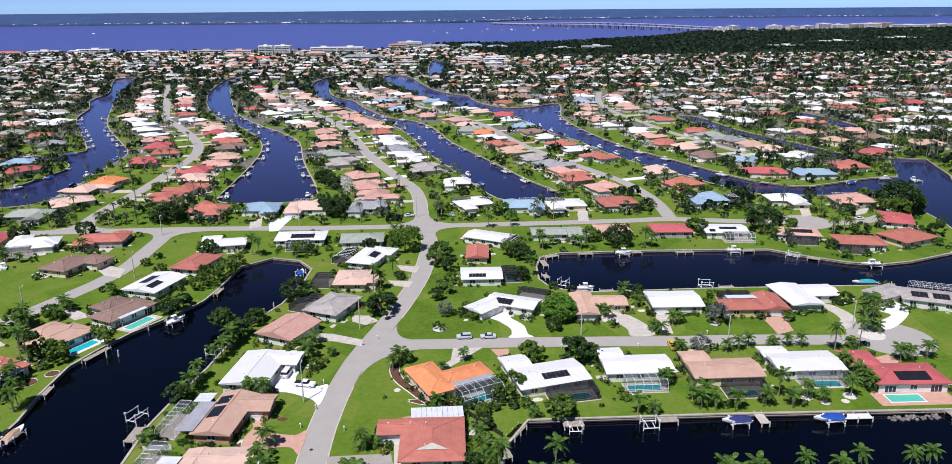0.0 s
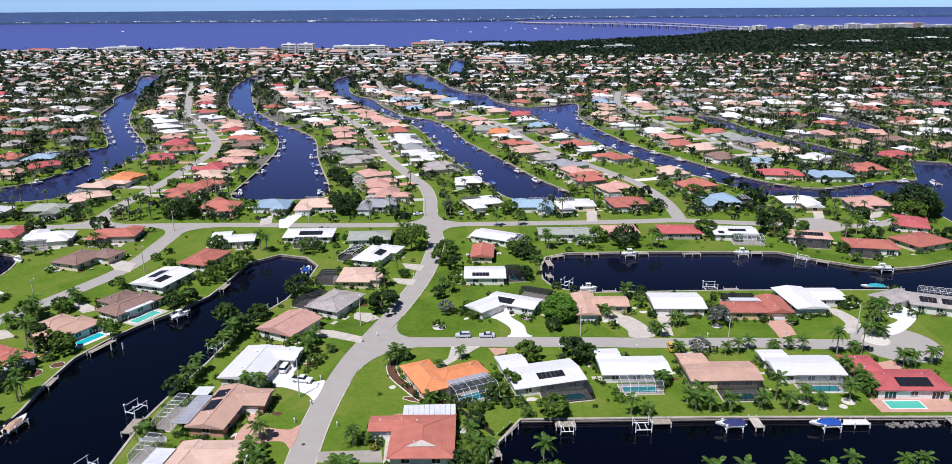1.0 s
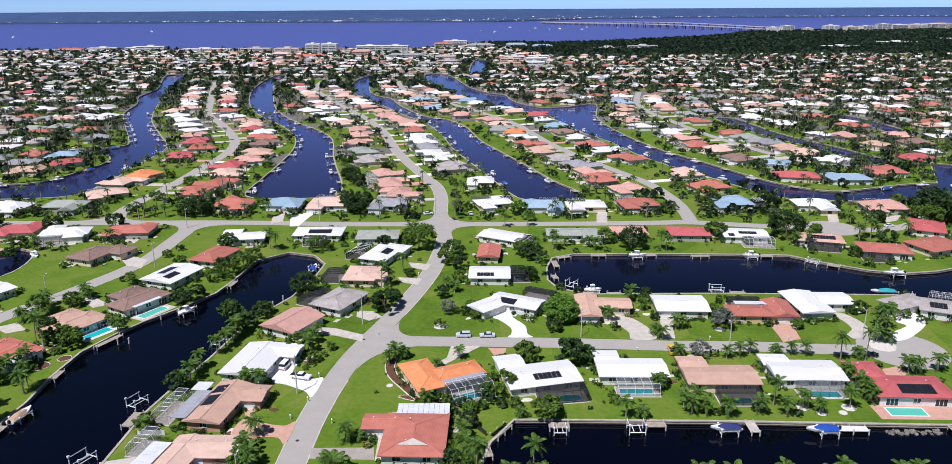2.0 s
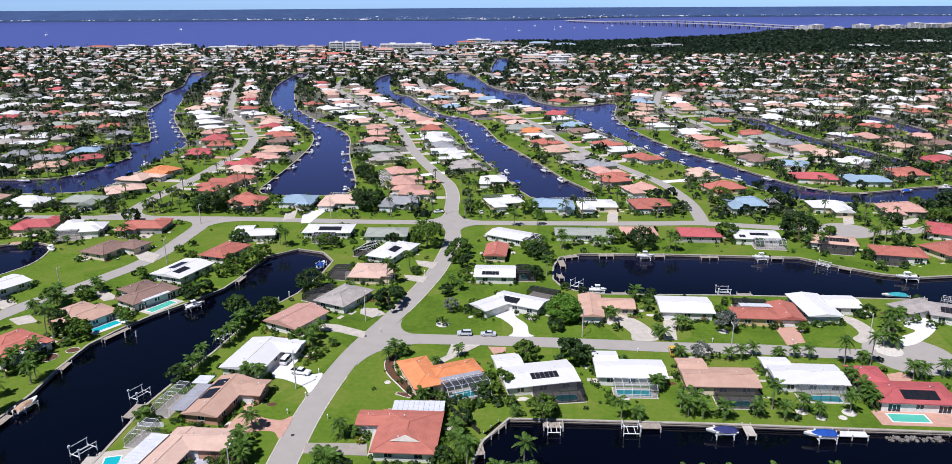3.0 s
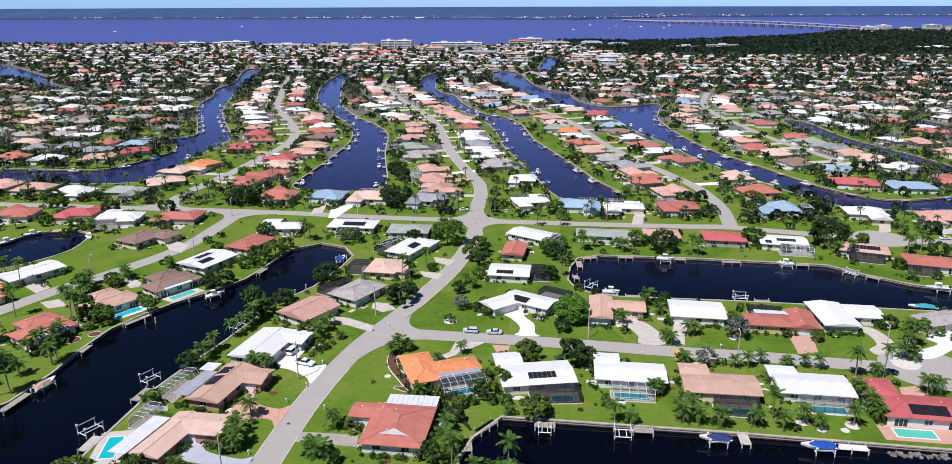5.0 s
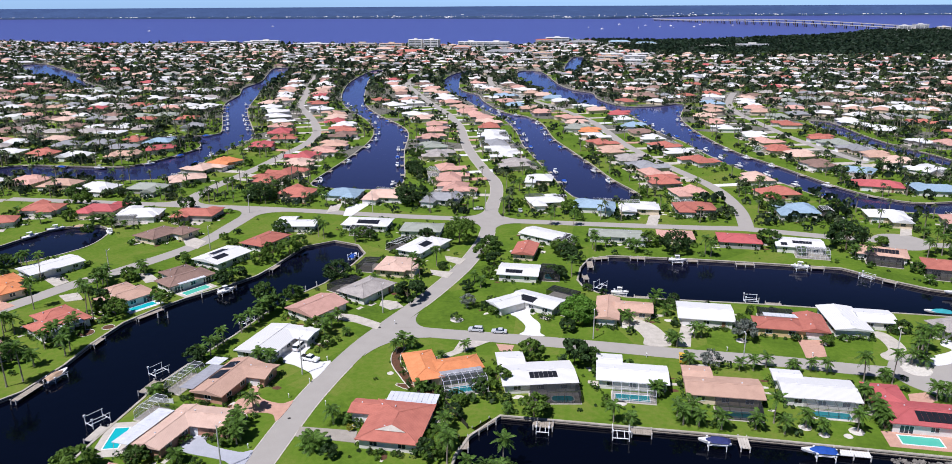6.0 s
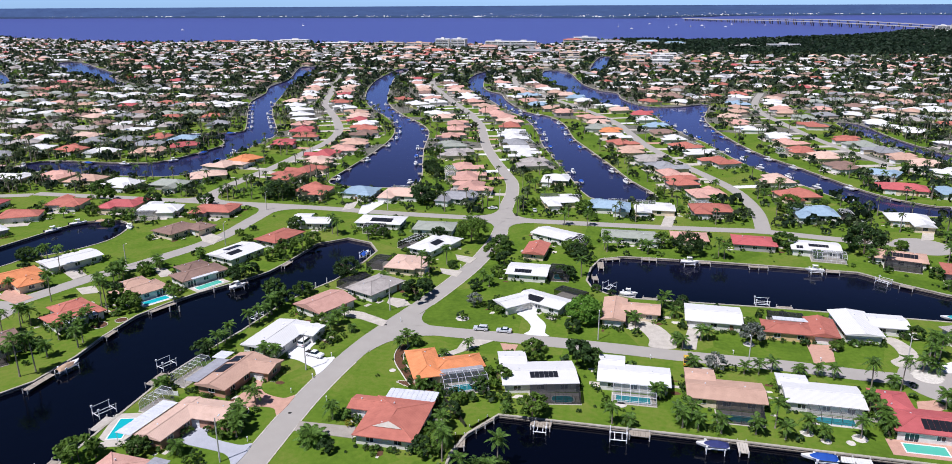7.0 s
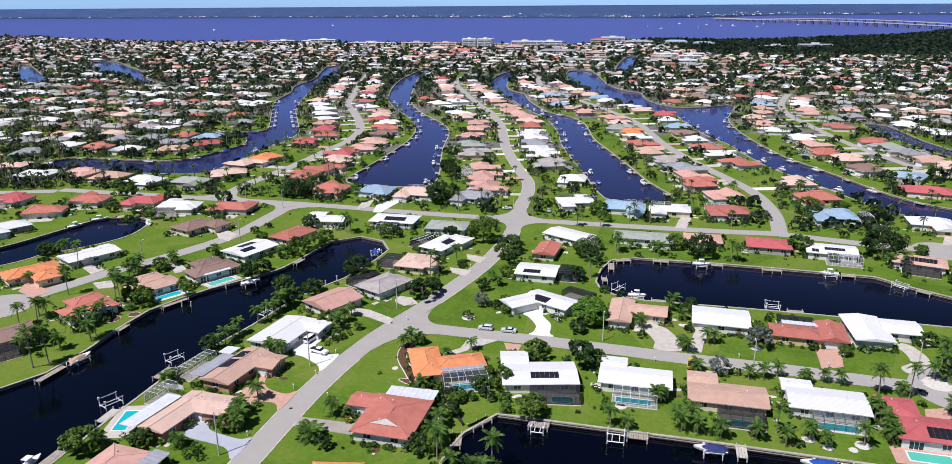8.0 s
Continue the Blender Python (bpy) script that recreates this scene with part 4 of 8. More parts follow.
house("white-roofed house on the cross street", "w", "white", [(-94.0, 291.0, 18.0, 10.5, 8, "gable", 0.15), (-100.0, 296.0, 8.0, 9.0, 8, "gable", 0.14)], garage=(1, "n"))
house("white-roofed house with a dark central solar mat", "w", "white", [(-63.7, 297.0, 21.0, 13.0, 0, "hip", 0.16)], solar=[(0, "s", 1.0, 0.8, 8, 3.6)])
house("grey-green roofed house under trees", "n", "white", [(-38.0, 292.0, 18.0, 13.0, 2, "hip", 0.24)])
house("white-roofed corner house with a screened pool", "w", "white", [(14.6, 290.0, 19.0, 12.0, -30, "gable", 0.14)])
house("terracotta tile roofed house on the main street", "c", "cream", [(8.3, 269.6, 15.0, 9.0, 85, "gable", 0.24)])
house("white-roofed house with five solar panels", "w", "white", [(8.0, 245.6, 15.0, 12.4, -2, "gable", 0.14)], solar=[(0, "s", -1.5, 2.2, 5, 2.4)])
house("grey-green roofed house on the long canal", "n", "white", [(43.7, 294.0, 22.0, 11.0, -1, "gable", 0.18), (52.0, 291.0, 9.0, 12.0, -1, "gable", 0.18)])
house("pink-roofed house behind palms", "p", "cream", [(68.2, 295.4, 15.0, 12.0, 0, "hip", 0.24)])
house("bright red metal roofed house", "r", "grey", [(93.2, 294.0, 17.0, 13.0, -3, "hip", 0.2)])
house("white-roofed house with solar panels and a pool cage", "w", "white", [(115.6, 291.0, 18.5, 13.0, -6, "gable", 0.14)], solar=[(0, "s", -6.0, 3.0, 2, 2.4), (0, "s", 1.0, 0.8, 6, 2.2)])
house("tan tile roofed house with a dark solar strip", "t", "white", [(144.4, 284.0, 18.0, 12.0, -15, "hip", 0.24)], solar=[(0, "s", 0.0, 1.0, 9, 2.8)])
house("coral tile roofed house with screened porches", "c", "white", [(163.5, 270.5, 19.0, 13.0, -12, "hip", 0.24)], sliders=(0, "s"))
house("orange-red tile roofed house on a canal bend", "c", "cream", [(187.0, 275.0, 20.0, 15.0, 20, "hip", 0.24)])
house("ribbed red metal roofed house by a canal", "r", "white", [(198.0, 300.0, 19.0, 14.0, 62, "hip", 0.24)])


def simple(code, *wings, wall="white"):
    words = {"hip": "hipped", "gable": "gabled"}
    house(f"{ROOF_WORDS[code]} {words[wings[0][5]]} roof house with {wall} walls", code, wall, list(wings), garage=(0, "s"), slim=True)


simple("u", (-90.0, 345.5, 17, 15, -4, "hip", 0.34), (-85.0, 338.5, 8, 10, -4, "hip", 0.34))
simple("w", (165.5, 339.0, 18, 13, -4, "hip", 0.34), (168.0, 329.0, 9, 9, 86, "gable", 0.3), wall="cream")
simple("r", (183.5, 398.0, 22, 14, -10, "hip", 0.34), (176.0, 402.0, 10, 9, -10, "hip", 0.34), wall="cream")
simple("u", (208.5, 392.0, 23, 14, 0, "hip", 0.32), (202.0, 397.0, 10, 10, 90, "hip", 0.34))




def gablet():
    """The pale cut-back gable on the hip of the coral-roofed house."""
    h = [o for o in scene.objects if o.name.startswith("house") and abs(o.location.x + 11.0) < 0.1 and abs(o.location.y - 141.6) < 0.1][0]
    bm = bmesh.new()
    a, l_, r_ = (bm.verts.new(p) for p in ((-4.3, 0, 4.46), (-5.6, 3.6, 3.60), (-5.6, -3.6, 3.60)))
    bm.faces.new((a, l_, r_))
    part("gablet", bm, CONCRETE, h, "pale cement gablet")
    bm = bmesh.new()
    for q in (3.6, -3.6):
        bm.faces.new([bm.verts.new(p) for p in ((-4.32, 0, 4.47), (-1.2, 0, 4.42), (-3.6, q * 0.62, 3.96), (-5.62, q, 3.61))])
    part("gablet_roof", bm, ROOF["c"], h)


gablet()


# ---- driveways ----
drive(PAVER, "pink paver driveway curving to the street", (-55.2, 158.7), (-51.4, 159.7), (-51.3, 155.0), (-48.5, 151.2), (-42.8, 149.6), (-40.3, 151.2), (-40.7, 142.0), (-43.0, 144.6), (-47.1, 144.8), (-52.9, 143.0), (-54.4, 148.8), (-53.2, 153.8))
drive(DRIVE_WHITE, "broad white concrete driveway with parked vehicles", (-53.1, 180.4), (-46.4, 184.4), (-46.9, 176.3), (-41.0, 172.4), (-38.0, 172.8), (-38.9, 162.8), (-41.4, 165.8), (-47.2, 169.4), (-52.2, 171.6))
drive(DRIVE_OLD, "weathered grey-tan concrete driveway", (-34.3, 140.3), (-20.3, 140.4), (-19.6, 135.7), (-34.0, 136.3))
drive(CONCRETE, "pale concrete forecourt beside a coral-roofed house", (-19.5, 135.3), (-19.8, 147.0), (-16.7, 147.1), (-16.5, 136.6))
drive(CONCRETE, "pale concrete driveway beside an orange-roofed house", (-4.4, 191.5), (4.2, 191.2), (-3.5, 182.4), (-8.1, 177.5), (-10.0, 179.2), (-5.4, 184.1))
drive(PAVER, "pink paver driveway", (6.3, 190.0), (11.6, 189.8), (11.0, 184.0), (8.6, 183.6))
drive(DRIVE_WHITE, "white concrete driveway widening to the garage", (10.2, 218.0), (15.5, 219.7), (14.5, 212.4), (18.0, 205.6), (18.5, 199.4), (19.7, 197.1), (12.7, 197.2), (13.6, 199.6), (13.5, 204.1), (10.3, 209.8), (8.3, 212.1))
drive(CONCRETE, "curved horseshoe driveway of pale concrete", (42.5, 213.4), (47.3, 213.6), (52.5, 210.0), (55.9, 202.6), (56.4, 195.5), (49.2, 195.2), (49.1, 200.2), (46.4, 206.6), (42.5, 208.8))
drive(CONCRETE, "short pale concrete driveway", (61.4, 212.2), (65.9, 211.5), (63.2, 202.9), (62.1, 195.7), (57.6, 195.6), (59.5, 202.7))
drive(PAVER, "pink paver driveway before a garage", (93.7, 204.9), (100.7, 205.2), (99.0, 194.7), (93.0, 192.6), (93.4, 197.8))
drive(CONCRETE, "curved pale concrete driveway", (115.8, 212.4), (120.0, 213.5), (122.7, 207.3), (122.1, 200.9), (115.8, 194.6), (114.0, 197.7), (117.5, 201.6), (117.6, 208.0))
drive(DRIVE_WHITE, "white concrete driveway spreading from a front door", (133.8, 207.7), (141.9, 214.8), (142.7, 205.9), (131.8, 195.2), (125.6, 193.0), (124.4, 195.7), (128.6, 199.1), (135.2, 203.5))
drive(CONCRETE, "short pale concrete driveway", (35.8, 185.4), (39.7, 184.8), (41.5, 183.4), (37.9, 181.1), (35.6, 183.2))
drive(CONCRETE, "short pale concrete driveway", (59.9, 184.8), (65.4, 185.0), (64.5, 181.4), (59.2, 181.2))
drive(PAVER, "reddish paver driveway", (113.0, 175.8), (117.8, 177.3), (119.4, 174.1), (115.0, 170.1), (111.9, 171.5))
drive(DRIVE_GREY, "blue-grey painted concrete driveway", (-60.1, 136.6), (-54.5, 135.5), (-52.7, 130.8), (-44.0, 128.6), (-41.0, 129.4), (-41.3, 121.2), (-45.5, 125.0), (-56.7, 127.1), (-58.7, 131.4))
drive(CONCRETE, "pale concrete driveway", (-35.8, 217.8), (-30.2, 217.0), (-26.9, 212.7), (-30.5, 209.7), (-35.2, 212.9))
drive(CONCRETE, "pale concrete driveway", (-51.4, 206.1), (-40.4, 204.3), (-30.8, 199.3), (-30.9, 195.0), (-39.2, 199.0), (-47.2, 200.9))
drive(CONCRETE, "pale concrete driveway", (-25.5, 248.1), (-16.4, 246.6), (-17.5, 240.4), (-23.7, 243.2))
drive(CONCRETE, "pale concrete driveway", (-23.0, 264.2), (-14.0, 261.7), (-15.5, 254.9), (-21.2, 258.7))
drive(CONCRETE, "pale concrete driveway with a parked car", (-136.3, 269.8), (-135.7, 275.1), (-125.1, 268.6), (-123.9, 259.3), (-130.8, 262.6))
drive(CONCRETE, "pale concrete driveway", (-132.3, 229.9), (-127.2, 230.6), (-119.5, 224.2), (-123.4, 221.4))
drive(CONCRETE, "pale concrete driveway", (-146.3, 206.3), (-141.6, 209.9), (-135.6, 204.4), (-140.4, 201.9))
drive(PAVER, "pink paver driveway sweeping to the street", (-166.3, 194.0), (-172.3, 205.9), (-164.1, 200.3), (-154.8, 196.5), (-156.8, 190.5))
drive(CONCRETE, "pale concrete driveway", (-162.1, 219.7), (-160.2, 225.7), (-151.4, 218.7), (-153.1, 213.7))
drive(DRIVE_WHITE, "white driveway before a tan-roofed house", (-83.5, 327.4), (-79.0, 335.0), (-73.7, 335.2), (-75.6, 321.5), (-76.4, 313.6), (-80.5, 313.4))
drive(CONCRETE, "pale blue-tinted concrete driveway", (-92.2, 329.2), (-87.8, 334.7), (-85.5, 321.2), (-90.0, 317.0))
drive(CONCRETE, "pale concrete driveway", (60.8, 334.0), (65.9, 334.2), (62.8, 316.1), (57.9, 315.9))
drive(CONCRETE, "pale concrete driveway", (170.9, 335.4), (176.1, 337.6), (167.8, 315.7), (162.2, 313.7))
drive(CONCRETE, "pale concrete driveway", (192.4, 323.1), (202.1, 326.3), (194.4, 316.6), (187.7, 313.6))


# ---- plants ----
def quads_mesh(name, centres, us, vs, material):
    """One leaf (a quad, folded not at all) per centre, spanned by u and v."""
    c, u, v = (np.asarray(a, float) for a in (centres, us, vs))
    pts = np.stack([c - u - v, c + u - v, c + u + v, c - u + v], 1).reshape(-1, 3)
    n = len(c)
    me = bpy.data.meshes.new(name)
    me.vertices.add(4 * n)
    me.vertices.foreach_set("co", pts.ravel())
    me.loops.add(4 * n)
    me.loops.foreach_set("vertex_index", np.arange(4 * n))
    me.polygons.add(n)
    me.polygons.foreach_set("loop_start", np.arange(0, 4 * n, 4))
    me.update(calc_edges=True)
    me.materials.append(material)
    return me


def raw_mesh(name, verts, faces4, material):
    """A mesh from arrays of points and four-cornered faces."""
    me = bpy.data.meshes.new(name)
    n = len(faces4)
    me.vertices.add(len(verts))
    me.vertices.foreach_set("co", np.asarray(verts, float).ravel())
    me.loops.add(4 * n)
    me.loops.foreach_set("vertex_index", np.asarray(faces4, np.int32).ravel())
    me.polygons.add(n)
    me.polygons.foreach_set("loop_start", np.arange(0, 4 * n, 4))
    me.update(calc_edges=True)
    if material:
        me.materials.append(material)
    return me


def frond_leaves(rng, base, turn, rise, length, droop, leaflets=13, width=0.46):
    """Leaflets along one arching palm frond: centres, half-spans along and across."""
    c, u, v = [], [], []
    out = np.array([math.cos(turn), math.sin(turn), 0.0])
    side = np.array([-out[1], out[0], 0.0])
    for k in range(leaflets):
        t = (k + 0.7) / leaflets
        ang = rise - droop * t
        p = base + out * length * (t - 0.10 * t * t * droop) * math.cos(rise * 0.6) + np.array([0, 0, length * (math.sin(rise) * t - 0.55 * droop * t * t)])
        ahead = out * math.cos(ang) + np.array([0, 0, math.sin(ang)])
        wide = width * (0.35 + 1.15 * math.sin(math.pi * min(1, 0.12 + t * 0.86)))
        for s in (-1, 1):
            d = side * s * 0.78 + ahead * 0.62 + np.array([0, 0, -0.40 + rng.uniform(-0.12, 0.12)])
            d /= np.linalg.norm(d)
            c.append(p + d * wide * 0.5)
            u.append(d * wide * 0.5)
            v.append(ahead * length / leaflets * 0.40)
    return c, u, v


def palm_proto(seed, h, fronds=19, length=2.6, droop=1.25, material=None, label="tall palm with a slim grey trunk", trunk=0.16, category="palm tree"):
    rng = np.random.default_rng(seed)
    p = thing("palm_tree", 0, 0, 0, 0, label, category, "palms")
    lean = rng.uniform(-0.06, 0.06, 2) * h
    path = [(lean[0] * t * t, lean[1] * t * t, h * t - 0.05) for t in (0, 0.08, 0.35, 0.7, 1.0)]
    bm = bmesh.new()
    tube(bm, path, [trunk * 1.7, trunk * 1.15, trunk, trunk * 0.9, trunk * 0.95], 7)
    part("trunk", bm, PALM_BARK, p)
    top = np.array(path[-1])
    c, u, v = [], [], []
    for k in range(fronds):
        a = k * 2.39996 + rng.uniform(-0.2, 0.2)
        rise = 1.2 - 1.7 * (k / fronds) + rng.uniform(-0.12, 0.12)
        cc, uu, vv = frond_leaves(rng, top, a, rise, length * rng.uniform(0.85, 1.1), droop * rng.uniform(0.8, 1.15))
        c += cc
        u += uu
        v += vv
    piece("crown", quads_mesh("crown", c, u, v, material or FROND), p)
    return p


def cycad_proto(seed, h):
    return palm_proto(seed, 0.9, 34, h * 0.75, 0.9, FROND, "large bushy low date palm with arching fronds", 0.4)


def tree_proto(seed, h, wide=1.15, material=None, label="broad leafy shade tree with a dense crown", low=0.30, leaf=0.27, clumps=34, each=44, shell=0.45):
    rng = np.random.default_rng(seed)
    t = thing("tree", 0, 0, 0, 0, label, "tree", "shade trees")
    bm = bmesh.new()
    tube(bm, [(0, 0, -0.05), (0.05, 0, h * 0.2), (0.1, 0.06, h * 0.45), (0.05, 0.1, h * 0.7)], [0.05 * h * 0.6, 0.036 * h * 0.6, 0.026 * h * 0.6, 0.012 * h * 0.6], 7)
    rx, rz = h * wide / 2, h * (1 - low) / 2
    zc = h * low + rz
    cl = []
    while len(cl) < clumps:
        d = rng.normal(size=3)
        d /= np.linalg.norm(d)
        r = rng.uniform(shell, 0.95) ** 0.5
        q = np.array([d[0] * rx * r, d[1] * rx * r, zc + d[2] * rz * r])
        if d[2] < -0.65:
            continue
        cl.append(q)
    for k in range(5):
        q = cl[k * 3]
        tube(bm, [(0.06, 0.03, h * 0.3), tuple(q * 0.5 + np.array([0.03, 0.02, h * 0.24])), tuple(q)], [0.015 * h, 0.009 * h, 0.003 * h], 5)
    part("trunk", bm, BARK, t)
    c, u, v = [], [], []
    for q in cl:
        r = h * rng.uniform(0.10, 0.19)
        d = rng.normal(size=(each, 3))
        d /= np.linalg.norm(d, axis=1)[:, None]
        pos = q + d * r * rng.uniform(0.35, 1.0, (each, 1)) * (1, 1, 0.75)
        nrm = d * 0.8 + rng.normal(size=(each, 3)) * 0.5 + (0, 0, 0.5)
        nrm /= np.linalg.norm(nrm, axis=1)[:, None]
        a = np.cross(nrm, rng.normal(size=(each, 3)))
        a /= np.linalg.norm(a, axis=1)[:, None]
        b = np.cross(nrm, a)
        s = leaf * h / 8 * rng.uniform(0.7, 1.35, (each, 1))
        c.append(pos)
        u.append(a * s)
        v.append(b * s * 0.62)
    piece("crown", quads_mesh("crown", np.concatenate(c), np.concatenate(u), np.concatenate(v), material or LEAF), t)
    return t


def shrub_proto(seed, material, label):
    t = tree_proto(seed, 2.0, 1.35, material, label, 0.02, 0.55, 16, 30)
    t.name = "shrub"
    return tagged(t, category="shrub", group="garden shrubs")


PROTO = {}
PLACED = []


def grown(key, maker, x, y, scale, turn, z=0.0):
    """Places a plant: builds its kind once, then copies it."""
    m = pose(x, y, z, 0, 0, turn)
    if key not in PROTO:
        PROTO[key] = maker()
        PROTO[key].matrix_basis = m @ Matrix.Scale(scale, 4)
        PROTO[key]["made"] = scale
        first = PROTO[key]
    else:
        p = PROTO[key]
        first = copy_thing(p, m)
        first.matrix_basis = m @ Matrix.Scale(scale, 4)
    PLACED.append((x, y, scale))
    return first


grow_rng = random.Random(5)


def on_land(x, y):
    """The spot itself, or the nearest dry one a step from the water and off the streets."""
    for step in range(12):
        for k in range(1 if not step else 10):
            p = (x + step * 0.8 * math.cos(k * 0.628), y + step * 0.8 * math.sin(k * 0.628))
            if not in_water([p])[0] and shore_gap([p])[0] > 1.1 and street_gap([p])[0] > 0.5 and clear_of_houses([p], 0.1)[0]:
                return p
    return x, y


def plant(kind, spots):
    for x, y, h in spots:
        x, y = on_land(x, y)
        r, turn = grow_rng.randrange(3), grow_rng.uniform(0, 360)
        if kind == "p":
            size = min((3, 5, 7, 9, 12), key=lambda s: abs(s - h))
            body = {3: (2.0, 2.0, "small bushy garden palm"), 5: (3.4, 2.5, "young palm with a short trunk"), 7: (5.0, 2.8, "palm with arching green fronds"),
                    9: (7.0, 2.9, "tall palm with a slim grey trunk"), 12: (10.0, 2.9, "very tall palm with a small crown")}[size]
            grown(("p", size, r), lambda: palm_proto(10 * size + r, body[0], 15 + 2 * r, body[1], 1.0 + 0.15 * r, FROND, body[2]), x, y, h / size, turn)
        elif kind == "c":
            grown(("c",), lambda: cycad_proto(77, 4.0), x, y, h / 4.0, turn)
        elif kind in "bgd":
            r = {"b": r, "g": 2, "d": 1}[kind]
            look_ = ((LEAF, "broad leafy shade tree with a dense crown"), (LEAF_DARK, "dark dense broadleaf tree"), (LEAF_BRIGHT, "bright green broadleaf tree"))[r]
            big = 10 if h > 7 else 5
            grown(("b", big, r), lambda: tree_proto(200 + r + big, big, 1.15 + 0.12 * r if big == 10 else 1.3, look_[0], look_[1], 0.12 if big == 10 else 0.08,
                                                    0.24 if big == 10 else 0.42, 58 if big == 10 else 34, 50 if big == 10 else 38, 0.6), x, y, h / big, turn)
        elif kind == "r":
            grown(("r",), lambda: tree_proto(333, 7.6, 1.28, LEAF_ROUND, "dense round bright green shade tree", 0.04, 0.24, 130, 60, 0.80), x, y, h / 7.6, turn)
        elif kind == "v":
            grown(("v",), lambda: tree_proto(301, 6.0, 1.0, LEAF_SILVER, "silvery grey-leaved ornamental tree", 0.12, 0.3, 30, 30), x, y, h / 6.0, turn)
        elif kind == "y":
            grown(("y",), lambda: shrub_proto(401, LEAF_YELLOW, "bright yellow-leaved garden shrub"), x, y, h / 2.0, turn)
        else:
            look_ = ((LEAF, "rounded green garden shrub"), (LEAF_DARK, "dark green clipped shrub"), (LEAF_BRIGHT, "light green garden shrub"))[r]
            grown(("s", r), lambda: shrub_proto(410 + r, look_[0], look_[1]), x, y, h / 2.0, turn)


# near the front canal
plant("p", [(101.3, 167.7, 6.5), (101.3, 165.0, 6), (101.1, 161.2, 6), (101.1, 158.6, 5.5), (102.1, 170.8, 5.5), (76.3, 157.3, 9), (77.7, 152.8, 5.5), (71.5, 153.9, 5.5), (63.7, 152.8, 6), (83.2, 156.2, 6), (86.1, 153.7, 5), (94.6, 156.2, 7), (38.2, 152.0, 6.5), (42.7, 152.2, 3.5), (50.6, 166.0, 5.5), (49.2, 165.0, 5), (55.1, 153.7, 6), (57.4, 157.4, 6), (54.1, 157.3, 5), (58.6, 153.3, 5)])
plant("b", [(33.4, 180.9, 5)])
plant("g", [(18.7, 151.7, 5.6), (9.3, 165.2, 5.6), (16.9, 182.4, 5.5)])
plant("d", [(29.1, 180.4, 7)])
plant("s", [(101.1, 157.8, 2), (61.1, 153.4, 1.6), (71.3, 155.2, 2), (37.2, 161.8, 2)])
# street planting
plant("p", [(104.0, 180.8, 10), (111.0, 180.8, 11), (87.4, 184.4, 4), (92.2, 185.4, 4.5), (96.1, 184.8, 5), (109.9, 182.5, 4), (122.8, 196.1, 12), (122.7, 192.9, 9), (120.4, 192.8, 6), (123.5, 192.2, 4), (118.7, 173.4, 6), (120.9, 173.5, 6), (127.4, 174.7, 6), (73.2, 183.2, 4.5), (77.0, 183.7, 5), (80.6, 185.6, 5), (60.1, 184.1, 4)])
plant("s", [(70.2, 184.5, 2), (116.0, 187.0, 1.5), (140.9, 205.8, 2.5)])
plant("v", [(65.8, 183.6, 5.5), (77.9, 202.2, 7), (-6.1, 215.4, 5)])
# the orange house
plant("p", [(-21.3, 180.9, 5), (-19.6, 183.2, 6), (-17.5, 184.4, 4), (-7.7, 178.6, 3), (-1.9, 183.5, 4.5), (-9.5, 160.5, 3.5), (-26.9, 142.6, 6), (-24.4, 143.2, 3)])
plant("b", [(5.1, 162.6, 4), (1.2, 154.9, 3)])
plant("s", [(-18.9, 176.4, 1.2), (-16.9, 172.0, 1.4), (-14.7, 168.1, 1.4), (-12.9, 164.4, 1.3), (-10.4, 162.0, 2.2), (-8.4, 160.9, 2.4), (-6.5, 160.3, 2.6), (-4.6, 159.2, 2.6), (-2.7, 158.7, 2.5), (-0.8, 158.2, 2.4), (1.0, 158.3, 2.2), (-21.1, 143.3, 1.6), (6.7, 159.7, 2.5), (2.3, 157.2, 2), (-22.9, 164.6, 0.9)])
plant("y", [(-22.0, 140.6, 1.6)])
plant("c", [(-28.0, 133.1, 6)])
# by the coral house
plant("p", [(0.0, 143.2, 5.5), (0.1, 137.2, 6), (1.6, 135.7, 5), (12.8, 150.7, 3)])
plant("b", [(0.7, 148.3, 4), (-2.6, 132.8, 4), (-0.8, 132.0, 4), (-23.4, 129.6, 3)])
plant("s", [(-13.8, 135.1, 1.3), (-12.5, 135.1, 1.2), (-11.1, 134.7, 1.0), (-9.0, 134.4, 1.1), (-7.1, 134.9, 1.4), (-5.1, 135.0, 1.2), (13.6, 156.5, 2), (12.1, 157.6, 1.6)])
# the west lots
plant("p", [(-48.3, 145.8, 6), (-48.5, 137.6, 6), (-46.0, 133.7, 6), (-48.9, 135.2, 5), (-45.9, 131.5, 5), (-53.5, 168.5, 6), (-55.9, 169.8, 5.5), (-45.3, 188.4, 6), (-45.0, 194.1, 6), (-44.7, 198.8, 5), (-38.9, 189.8, 3), (-74.5, 197.6, 8), (-73.5, 202.1, 7), (-70.4, 197.8, 6), (-73.0, 171.8, 7), (-73.9, 168.4, 6), (-73.4, 178.9, 7), (-75.0, 187.2, 7), (-73.9, 191.3, 7), (-73.1, 176.0, 5), (-76.4, 195.4, 6), (-75.6, 147.9, 4), (-65.0, 216.7, 4)])
plant("b", [(-48.3, 131.8, 4), (-42.4, 182.7, 3), (-48.4, 190.3, 5), (-74.6, 167.0, 5), (-76.0, 204.3, 6), (-75.2, 212.9, 6), (-68.6, 214.1, 5)])
